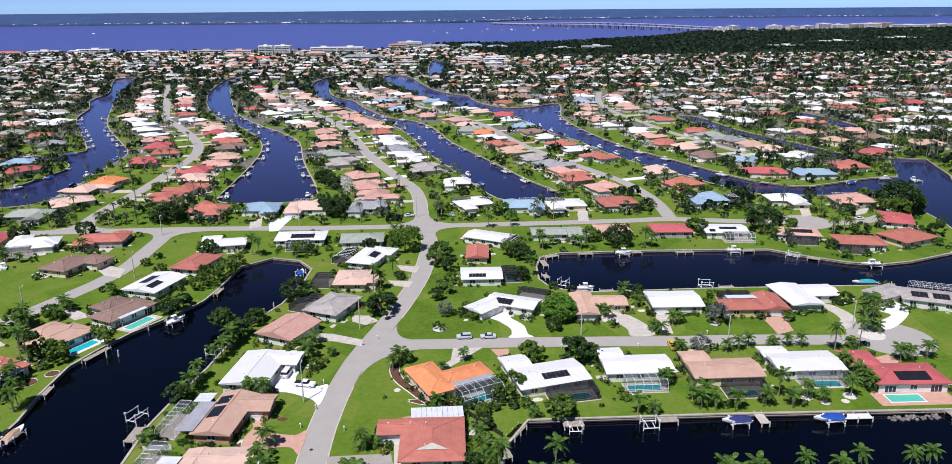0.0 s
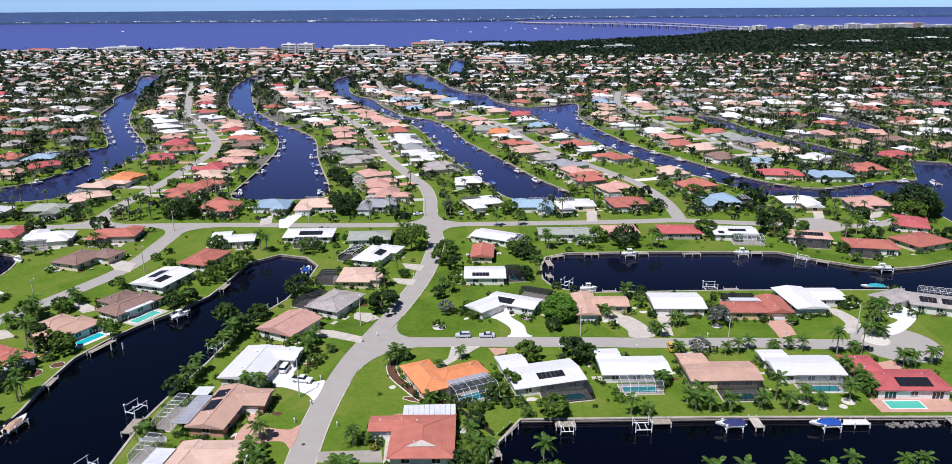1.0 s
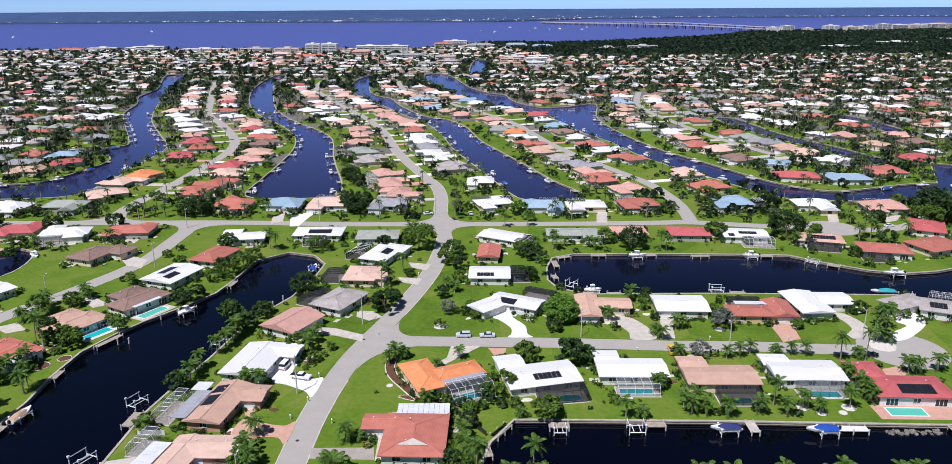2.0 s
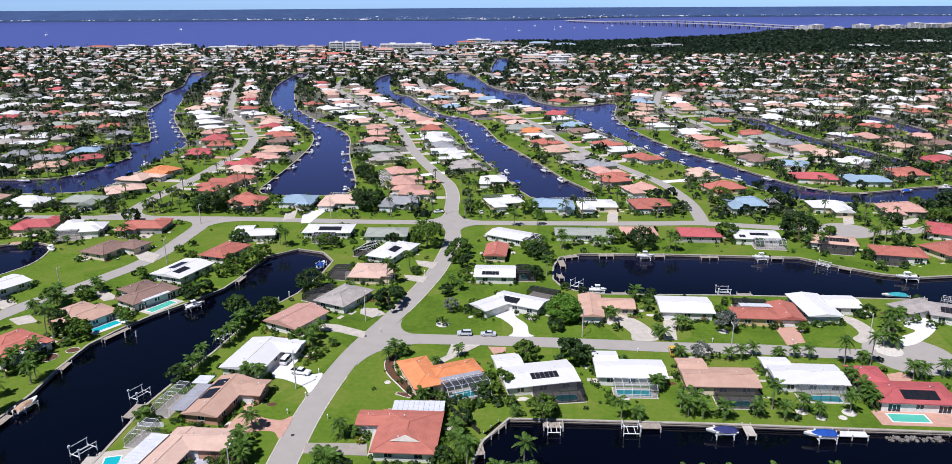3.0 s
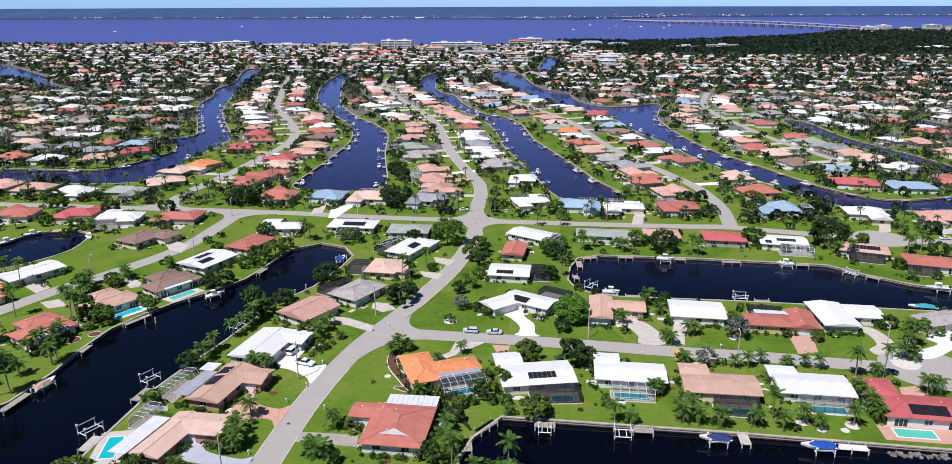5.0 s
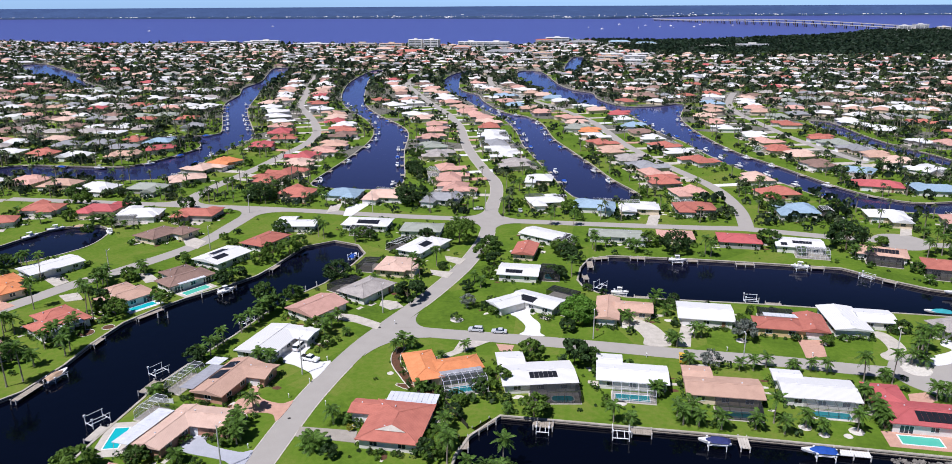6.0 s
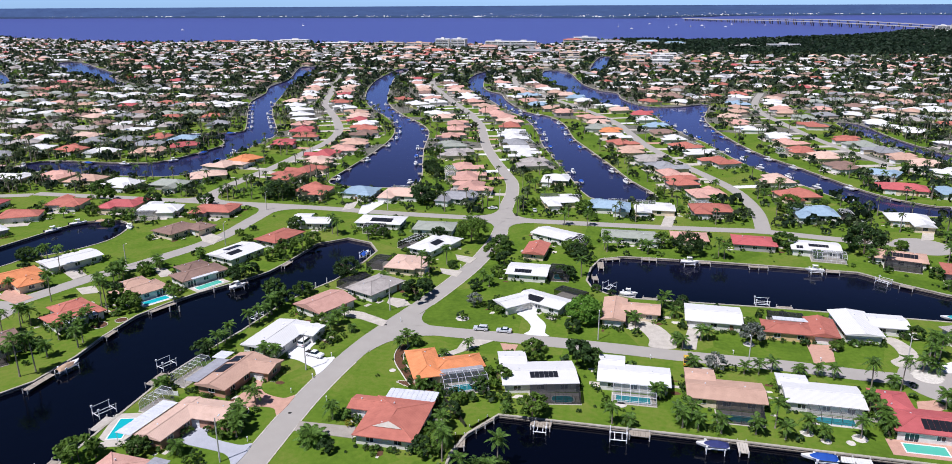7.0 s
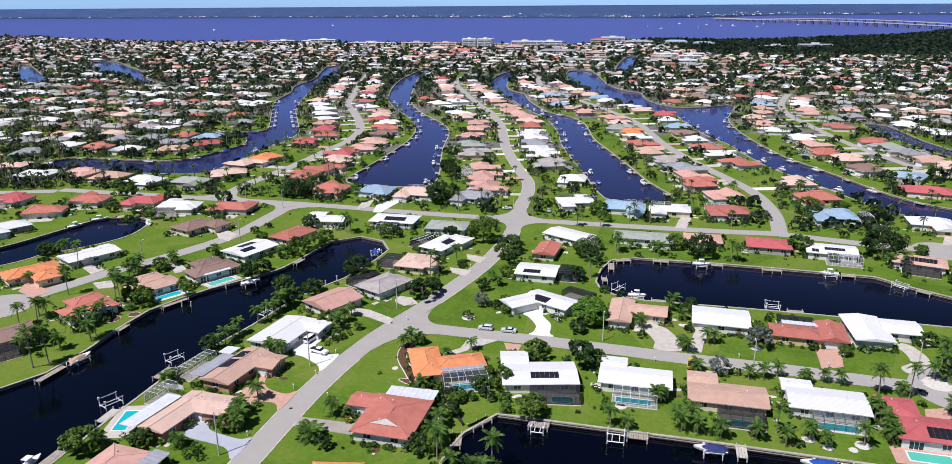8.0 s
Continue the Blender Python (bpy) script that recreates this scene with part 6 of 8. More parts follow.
def town(spots):
    rng = np.random.default_rng(4)
    groups = {}
    for x, y, turn in spots:
        code = TOWN_CODES[rng.integers(len(TOWN_CODES))]
        groups.setdefault(code, []).append((x, y, turn))
    wall_v, wall_f = [], []
    for code, rows in groups.items():
        verts, faces = [], []
        for x, y, turn in rows:
            w, d = rng.uniform(15, 21.5), rng.uniform(12.5, 17)
            m = np.array(pose(x, y, 0, 0, 0, turn + rng.normal(0, 24)))
            slope = 0.15 if code == "w" and rng.random() < 0.5 else 0.29
            side = rng.choice((-1, 1))
            for (cx, cy, a, b) in ((0, 0, w / 2, d / 2), (side * w * 0.26, -d * 0.36, w * 0.2, d * 0.36)):
                base = len(verts)
                long = a >= b
                rise = min(a, b) * slope
                r = abs(a - b)
                e0, e1 = ((-r, 0), (r, 0)) if long else ((0, -r), (0, r))
                loc = [(-a, -b, 2.65), (a, -b, 2.65), (a, b, 2.65), (-a, b, 2.65), (e0[0], e0[1], 2.8 + rise), (e1[0], e1[1], 2.8 + rise)]
                loc = np.array([(px + cx, py + cy, pz, 1) for px, py, pz in loc]) @ m.T
                verts += [tuple(p[:3]) for p in loc]
                if long:
                    fs = ((0, 1, 5, 4), (2, 3, 4, 5), (1, 2, 5, 5), (3, 0, 4, 4))
                else:
                    fs = ((1, 2, 5, 4), (3, 0, 4, 5), (0, 1, 4, 4), (2, 3, 5, 5))
                faces += [tuple(dict.fromkeys(base + i for i in f)) for f in fs]
                wb = len(wall_v)
                k = 0.65
                loc = [(-a + k, -b + k, -0.05), (a - k, -b + k, -0.05), (a - k, b - k, -0.05), (-a + k, b - k, -0.05), (-a + k, -b + k, 2.7), (a - k, -b + k, 2.7), (a - k, b - k, 2.7), (-a + k, b - k, 2.7)]
                loc = np.array([(px + cx, py + cy, pz, 1) for px, py, pz in loc]) @ m.T
                wall_v.extend(tuple(p[:3]) for p in loc)
                wall_f.extend((wb + i, wb + (i + 1) % 4, wb + 4 + (i + 1) % 4, wb + 4 + i) for i in range(4))
        tagged(new("town_roofs", mesh_of("town_roofs", verts, faces, ROOF[code])), f"{ROOF_WORDS[code]} roofs of the distant town", "houses", kind="stuff")
    tagged(new("town_walls", mesh_of("town_walls", wall_v, wall_f, WALLS["cream"])), "cream and white walls of the distant town", "houses", kind="stuff")


TOWN = town_spots()
town(TOWN)

# yards of the middle distance: palms and trees round the houses
yard_rng = np.random.default_rng(8)


def yard_spots(n, x0, x1, y0, y1, gap=1.6):
    xy = np.stack([yard_rng.uniform(x0, x1, n), yard_rng.uniform(y0, y1, n)], 1)
    ok = ~in_water(xy) & (shore_gap(xy) > 1.5) & (street_gap(xy) > 1.6) & clear_of_houses(xy, gap)
    for pts in DRIVES:
        ok &= ~inside(pts, xy)
    return xy[ok]


for band, count in (((-235, 262, 324, 470), 120), ((-235, -125, 280, 322), 18), ((125, 240, 240, 320), 26)):
    for x, y in yard_spots(int(count * 1.9), *band)[:count]:
        k = yard_rng.random()
        if k < 0.62:
            plant("p", [(x, y, float(yard_rng.choice((4, 5, 6, 7, 8, 9))))])
        elif k < 0.86:
            plant("b", [(x, y, float(yard_rng.uniform(3, 7)))])
        else:
            plant("s", [(x, y, float(yard_rng.uniform(1.2, 2.4)))])


def far_trees():
    """Woods and yard trees beyond: many small uneven crowns, joined."""
    rng = np.random.default_rng(9)
    n = 132000
    # nearer ones denser
    y = 316 + 2230 * rng.random(n) ** 1.25
    x = rng.uniform(-1.35, 1, n) * (180 + 0.80 * y)
    xy = np.stack([x, y], 1)
    woods = (x > 150 + (y - 1350) * -0.25) & (y > 1380)
    built = np.zeros((2600, 1300), bool)
    for tx, ty, _ in TOWN:
        i, k = int((tx + 2800) / 2), int(ty / 2)
        built[i - 3:i + 4, k - 3:k + 4] = True
    keep = ~built[np.clip(((x + 2800) / 2).astype(int), 0, 2599), np.clip((y / 2).astype(int), 0, 1299)]
    keep &= (y > 720) | (rng.random(n) < np.where((x < -225) | (x > 205), 0.62, 0.24 + 0.30 * np.clip((y - 420) / 300, 0, 1)))
    keep &= (y < 800) | woods | (rng.random(n) < 0.80)
    keep &= (x > 200) & (y > 420) | (x < -240) & (y < 900) | (rng.random(n) < 0.68)
    x, y, xy, woods = x[keep], y[keep], xy[keep], woods[keep]
    keep = ~in_water(xy) & (near_line(BAY_LINE, xy) > 3) & (shore_gap(xy) > 0.9) & (street_gap(xy) > 1.8) & clear_of_houses(xy, 1.0)
    for pts in DRIVES:
        keep &= ~inside(pts, xy)
    xy, woods = xy[keep], woods[keep]
    palms = rng.random(len(xy)) < np.where(xy[:, 1] < 800, 0.34, 0.22)
    palms &= ~woods
    share = np.where(woods, 1, rng.choice(3, len(xy), p=(0.46, 0.49, 0.05)))
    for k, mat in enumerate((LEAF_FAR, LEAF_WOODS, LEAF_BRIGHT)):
        c, u, v = [], [], []
        for y0, y1, m, grow in ((0, 650, 24, 1.1), (650, 1100, 12, 1.55), (1100, 9999, 7, 2.0)):
            mine = ~palms & (share == k) & (xy[:, 1] >= y0) & (xy[:, 1] < y1)
            px, py, wood = xy[mine, 0][:, None, None], xy[mine, 1][:, None, None], woods[mine][:, None, None]
            q = px.shape[0]
            h = np.where(wood, rng.uniform(5, 9, (q, 1, 1)), 1.5 + 4.6 * rng.random((q, 1, 1)) ** 1.9)
            h = np.where((py > 800) & ~wood, h * 1.4, h)
            d = rng.normal(size=(q, m, 3))
            d /= np.linalg.norm(d, axis=2, keepdims=True)
            d[:, :, 2] = np.abs(d[:, :, 2]) - 0.25
            wide = h * np.where(wood, 0.7, 0.55)
            lump = 1 + 0.35 * np.sin(d[:, :, :1] * 3 + px) * np.cos(d[:, :, 1:2] * 4 + py)
            pos = np.concatenate([px, py, h * 0.45], 2) + d * lump * np.concatenate([wide, wide, h * 0.52], 2)
            nrm = d + rng.normal(size=d.shape) * 0.55
            nrm /= np.linalg.norm(nrm, axis=2, keepdims=True)
            a = np.cross(nrm, rng.normal(size=d.shape))
            a /= np.linalg.norm(a, axis=2, keepdims=True)
            s = h * rng.uniform(0.10, 0.2, (q, m, 1)) * grow
            c.append(pos.reshape(-1, 3))
            u.append((a * s).reshape(-1, 3))
            v.append((np.cross(nrm, a) * s * 0.8).reshape(-1, 3))
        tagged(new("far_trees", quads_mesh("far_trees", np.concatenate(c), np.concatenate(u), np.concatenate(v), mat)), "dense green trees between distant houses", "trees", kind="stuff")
    c, u, v, tv, tf = [], [], [], [], []
    for y0, y1, m in ((0, 900, 10), (900, 9999, 6)):
        mine = palms & (xy[:, 1] >= y0) & (xy[:, 1] < y1)
        p = xy[mine]
        q = len(p)
        h = rng.uniform(3.5, 9.5, q)
        for zz, r in ((0 * h, 0.2), (h, 0.14)):
            tv.append(np.stack([np.stack([p[:, 0] + sx * r, p[:, 1] + sy * r, zz], 1) for sx, sy in ((-1, -1), (1, -1), (1, 1), (-1, 1))], 1))
        low, high = tv[-2], tv[-1]
        tf.append(np.concatenate([low, high], 1))
        del tv[-2:]
        top = np.stack([p[:, 0], p[:, 1], h], 1)
        for j in range(m):
            a = j * 2.4 + p[:, 0]
            rise = 0.7 - 1.3 * j / m
            out = np.stack([np.cos(a), np.sin(a), 0 * a], 1)
            side = np.stack([-out[:, 1], out[:, 0], 0 * a], 1)
            mid = top + out * 0.8 + (0, 0, 0.8 * rise)
            tip = mid + out * 1.0 + (0, 0, 0.6 * rise - 0.6)
            for p_, q_, wd in ((top, mid, 0.32), (mid, tip, 0.36)):
                c.append((p_ + q_) / 2)
                u.append((q_ - p_) / 2)
                v.append(side * wd + np.array([0, 0, -0.12]))
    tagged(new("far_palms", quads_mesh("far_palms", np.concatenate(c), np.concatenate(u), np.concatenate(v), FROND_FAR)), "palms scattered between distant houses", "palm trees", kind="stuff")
    posts = np.concatenate(tf)
    faces = np.array([(i, (i + 1) % 4, 4 + (i + 1) % 4, 4 + i) for i in range(4)])[None] + np.arange(len(posts))[:, None, None] * 8
    tagged(new("far_palm_trunks", raw_mesh("far_palm_trunks", posts.reshape(-1, 3), faces.reshape(-1, 4), PALM_BARK)), "slim trunks of distant palms", "palm trees", kind="stuff")


far_trees()


def yard_planting():
    """Low clumps of shrubs and small palms close round the houses and along the banks."""
    rng = np.random.default_rng(14)
    n = 52000
    xy = np.stack([rng.uniform(-330, 330, n), rng.uniform(125, 500, n)], 1)
    ok = ~in_water(xy) & (shore_gap(xy) > 0.9) & (street_gap(xy) > 2.2) & clear_of_houses(xy, 0.5)
    xy = xy[ok]
    by_house, by_bank = ~clear_of_houses(xy, 3.4), shore_gap(xy) < 4.0
    side = (xy[:, 1] > 235) & ~inside(EMPTY_LOT, xy)
    r = rng.random(len(xy))
    ok = (by_house & (r < 0.17)) | (by_bank & (r < 0.045)) | (side & (r < 0.035))
    for pts in DRIVES:
        ok &= ~inside(pts, xy)
    xy = xy[ok]
    for k, (mat, words) in enumerate(((LEAF, "mixed green shrubs planted round houses"), (LEAF_DARK, "dark green shrubs planted round houses"), (LEAF_BRIGHT, "light green shrubs planted round houses"))):
        p = xy[k::3]
        m, q = 26, len(p)
        h = 0.6 + 2.3 * rng.random((q, 1, 1)) ** 2.0
        d = rng.normal(size=(q, m, 3))
        d /= np.linalg.norm(d, axis=2, keepdims=True)
        d[:, :, 2] = np.abs(d[:, :, 2]) - 0.2
        wide = h * 0.6
        pos = np.concatenate([p[:, None, :], h * 0.42], 2) + d * np.concatenate([wide, wide, h * 0.5], 2) * rng.uniform(0.7, 1.1, (q, m, 1))
        nrm = d + rng.normal(size=d.shape) * 0.5
        nrm /= np.linalg.norm(nrm, axis=2, keepdims=True)
        a = np.cross(nrm, rng.normal(size=d.shape))
        a /= np.linalg.norm(a, axis=2, keepdims=True)
        s = h * rng.uniform(0.13, 0.24, (q, m, 1))
        tagged(new("garden_shrubs", quads_mesh("garden_shrubs", pos.reshape(-1, 3), (a * s).reshape(-1, 3), (np.cross(nrm, a) * s * 0.75).reshape(-1, 3), mat)), words, "shrubs", kind="stuff")


EMPTY_LOT = [(-184, 246), (-164, 270), (-130, 262), (-134, 250), (-143, 232), (-154, 232)]


# ---- the far water front ----
def block(x, y, w, d, storeys, turn, wall, roof, label, high=3.2, name="apartment_building", roof_rise=0.0, bays=0):
    """A many-storeyed building with banded balconies and a parapet."""
    b = thing(name, x, y, 0, turn, label, "building", "water-front buildings")
    h = storeys * high
    part("wall", boxed(-w / 2, w / 2, -d / 2, d / 2, -0.05, h), WALLS[wall], b)
    for k in range(storeys):
        z = k * high
        part("window_band", boxed(-w / 2 + 1.2, w / 2 - 1.2, -d / 2 - 0.08, -d / 2, z + 1.1, z + high - 0.9), GLASS, b)
        part("balcony", boxed(-w / 2 + 0.6, w / 2 - 0.6, -d / 2 - 1.6, -d / 2 - 0.01, z + high - 0.75, z + high - 0.05), TRIM, b)
    bays = (bays + 1) // 2
    for k in range(bays + 1):
        u = -w / 2 + 0.6 + k * (w - 1.2) / max(bays, 1)
        part("pier", boxed(u - 0.5, u + 0.5, -d / 2 - 1.7, -d / 2 + 0.02, 0, h), WALLS[wall], b)
    if roof_rise:
        bm = roof_bm(w + 2, d + 2, h + 0.25, roof_rise, "hip")
        part("roof", bm, ROOF[roof], b)
    else:
        part("roof", boxed(-w / 2 - 0.4, w / 2 + 0.4, -d / 2 - 0.4, d / 2 + 0.4, h, h + 0.7), ROOF[roof], b)
        part("plant_room", boxed(-w * 0.12, w * 0.12, -d * 0.2, d * 0.2, h + 0.7, h + 3.2), WALLS[wall], b)
    return b


block(-316, 1500, 27, 18, 6, 4, "white", "w", "white six-storey water-front apartment tower", bays=4)
block(-283, 1503, 30, 18, 6, -4, "white", "w", "white six-storey water-front apartment tower", bays=4)
block(-210, 1548, 52, 17, 4, 1, "white", "w", "long white three-storey hotel", bays=8)
block(-157, 1548, 52, 17, 4, -2, "white", "w", "long white three-storey hotel", bays=8)
block(-850, 1600, 50, 16, 2, 3, "white", "c", "coral-roofed water-front apartments by the bay", roof_rise=0.3, bays=4)
block(-800, 1640, 62, 15, 2, 2, "white", "w", "white water-front apartments near the bay", bays=6)
block(-730, 1640, 40, 15, 2, 0, "white", "w", "white water-front apartments near the bay", bays=5)
block(-690, 1625, 60, 15, 3, 2, "white", "w", "white water-front apartments near the bay", bays=6)
block(-560, 1585, 95, 15, 2, 1, "white", "w", "long white water-front apartments", bays=9)
block(-440, 1540, 60, 15, 3, 2, "cream", "s", "grey-roofed water-front apartments by the bay", bays=8)
block(-375, 1535, 50, 15, 3, -4, "cream", "t", "tan water-front apartments near the bay", bays=6)
block(-360, 1420, 30, 16, 2, 0, "cream", "e", "cream two-storey house with a pale hipped roof", roof_rise=0.3, bays=3)
block(-300, 1395, 60, 18, 1, 0, "cream", "c", "long building under red tile roofs", roof_rise=0.35, bays=4)
block(-210, 1430, 34, 18, 3, 0, "pink", "p", "pink three-storey building with tiled roof", roof_rise=0.3, bays=4)
block(-120, 1370, 62, 16, 2, -3, "grey", "g", "grey two-storey apartments near the bay", roof_rise=0.3, bays=8)
block(-66, 1690, 40, 20, 3, 6, "cream", "c", "red and cream water-front building", roof_rise=0.2, bays=4)
block(-40, 1730, 52, 20, 4, 6, "white", "w", "white terraced water-front building", bays=5)
block(20, 1680, 60, 18, 2, 0, "grey", "g", "grey-roofed water-front apartments by the bay", roof_rise=0.3, bays=5)
block(95, 1640, 44, 16, 3, 4, "white", "u", "pale grey-blue roofed bay-side apartments", roof_rise=0.3, bays=5)
block(150, 1640, 44, 16, 2, 4, "white", "u", "pale grey-blue roofed bay-side apartments", roof_rise=0.3, bays=5)
for bx, by, bw, bs in ((60, 1170, 30, 2), (98, 1180, 30, 2), (62, 1215, 32, 3), (104, 1225, 34, 3), (70, 1262, 34, 3), (112, 1275, 34, 3), (-40, 1230, 32, 2), (-46, 1280, 34, 3), (-70, 1180, 28, 2)):
    block(bx, by, bw, 13, bs, row_rng.uniform(-8, 8), row_rng.choice(("cream", "white")), row_rng.choice("gswt"), "marina-side apartment block with balconies", bays=5)
block(280, 1560, 70, 15, 2, 0, "white", "s", "long low pale building by the woods", bays=6)
block(350, 1556, 60, 15, 3, 0, "white", "g", "pale three-storey building by the woods", bays=6)
for bx, by, bw, bs, c in ((962, 2440, 34, 5, "white"), (1010, 2448, 38, 6, "white"), (1068, 2430, 30, 4, "cream"), (1165, 2480, 46, 6, "white"), (1226, 2470, 40, 5, "cream"), (1290, 2500, 36, 5, "white"), (1342, 2490, 44, 7, "white"), (1404, 2510, 50, 6, "white"), (1480, 2540, 60, 6, "cream"), (1560, 2580, 70, 6, "white"),
                          (1620, 2640, 120, 6, "pink"), (1720, 2610, 120, 4, "white"), (1880, 2660, 110, 4, "white"), (960, 1720, 90, 2, "white"), (1200, 1850, 100, 2, "white"), (760, 1560, 70, 2, "white")):
    block(bx, by, bw, 24, bs, row_rng.uniform(-12, 12), c, "w" if c != "pink" else "t", "large pale building on the distant shore", bays=6)


def bridge():
    """Twin road bridges on rows of piers across the bay."""
    for k in (0, 1):
        b = thing("bridge", 0, 0, 0, 0, "long pale concrete road bridge over the bay", "bridge", "twin bay bridges")
        a, e = ((Vector((1050, 2700, 0)), Vector((330, 3640, 0))), (Vector((965, 2500, 0)), Vector((318, 3600, 0))))[k]
        n = 30
        bm = bmesh.new()
        d = (e - a).normalized()
        s = Vector((-d.y, d.x, 0)) * 6
        last = None
        for i in range(n + 1):
            t = i / n
            p = a.lerp(e, t) + Vector((0, 0, 8.5 + (9 if k == 0 else 5) * math.sin(math.pi * min(t * 1.25, 1))))
            ring = [bm.verts.new(p + s), bm.verts.new(p - s), bm.verts.new(p - s - Vector((0, 0, 2.0))), bm.verts.new(p + s - Vector((0, 0, 2.0)))]
            if last:
                for j in range(4):
                    bm.faces.new((last[j], last[(j + 1) % 4], ring[(j + 1) % 4], ring[j]))
            last = ring
        part("deck", bm, CONCRETE, b)
        for i in range(1, n + 1):
            t = (i - 0.5) / n
            p = a.lerp(e, t)
            z = 6.4 + (9 if k == 0 else 5) * math.sin(math.pi * min(t * 1.25, 1))
            bm = bmesh.new()
            for q in (-4.2, 4.2):
                o = Vector((-d.y, d.x, 0)) * q
                box(bm, p.x + o.x - 1.3, p.x + o.x + 1.3, p.y + o.y - 1.3, p.y + o.y + 1.3, -2, z + 0.6)
            # dark seawall colour here carries the shade on the piers
            part("pier", bm, WALL_FACE, b)


bridge()


def far_shore():
    """Wooded land beyond the bay, climbing gently to the skyline."""
    rng = np.random.default_rng(12)
    verts, faces = [], []
    line = [(-4400, 3840), (-3900, 3930), (-2900, 4060), (-1880, 4080), (-870, 4077), (108, 3960), (420, 4200), (660, 4520), (1420, 4660), (2320, 4660), (3900, 4540)]
    xs = np.arange(-4400, 3901, 26.0)
    y0 = np.interp(xs, [p[0] for p in line], [p[1] for p in line])
    rows = 9
    for r in range(rows):
        t = r / (rows - 1)
        far = np.minimum(4900, np.where(xs < 0, 4955 + 0.235 * xs, 4900 - 0.07 * xs))
        y = y0 + 8 + (far - y0 - 8) * t
        z = (6 if r else -0.2) + 50 * t ** 1.1 + rng.normal(0, 0.8, len(xs)) * (0 < r < rows - 1)
        verts += [(a, b, c) for a, b, c in zip(xs, y, z)]
    n = len(xs)
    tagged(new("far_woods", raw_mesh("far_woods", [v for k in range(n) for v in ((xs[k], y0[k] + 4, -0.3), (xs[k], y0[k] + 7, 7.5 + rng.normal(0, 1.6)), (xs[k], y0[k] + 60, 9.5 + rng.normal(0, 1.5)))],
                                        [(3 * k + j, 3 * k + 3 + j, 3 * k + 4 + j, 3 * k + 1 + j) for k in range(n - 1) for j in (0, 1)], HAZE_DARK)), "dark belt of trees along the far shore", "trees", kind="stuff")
    for r in range(rows - 1):
        for i in range(n - 1):
            faces.append((r * n + i, r * n + i + 1, (r + 1) * n + i + 1, (r + 1) * n + i))
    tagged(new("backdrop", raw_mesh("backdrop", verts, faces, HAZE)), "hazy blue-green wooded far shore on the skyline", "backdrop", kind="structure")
    wv, wf = [], []
    for i in range(900):
        x = rng.uniform(-4200, 3600) + rng.normal(0, 60) * (i % 3)
        t = rng.random() ** 4.0 * 0.6
        y = np.interp(x, xs, y0) + 10 + 420 * t * 0.8
        z = 6 + 50 * (min(1, (y - np.interp(x, xs, y0)) / max(4900 - np.interp(x, xs, y0), 50))) ** 1.1
        w, h = 3 + 9 * rng.random() ** 3.5, rng.uniform(0.2, 1.0)
        b = len(wv)
        wv += [(x - w / 2, y - 3, z - 4), (x + w / 2, y - 3, z - 4), (x + w / 2, y - 3, z + h * 0.6), (x - w / 2, y - 3, z + h * 0.6), (x - w / 2, y + 9, z + h * 0.6 + 2), (x + w / 2, y + 9, z + h * 0.6 + 2)]
        wf += [(b, b + 1, b + 2, b + 3), (b + 3, b + 2, b + 5, b + 4)]
    tagged(new("far_shore_houses", raw_mesh("far_shore_houses", wv, wf, WALLS["white"])), "pale houses dotted along the far shore", "houses", kind="stuff")


# blue of the distant air is mixed straight into the woods' own colour
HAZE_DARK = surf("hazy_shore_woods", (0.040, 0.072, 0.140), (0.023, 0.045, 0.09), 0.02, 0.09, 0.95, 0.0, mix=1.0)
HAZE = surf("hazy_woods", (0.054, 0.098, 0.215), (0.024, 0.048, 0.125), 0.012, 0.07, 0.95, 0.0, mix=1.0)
far_shore()


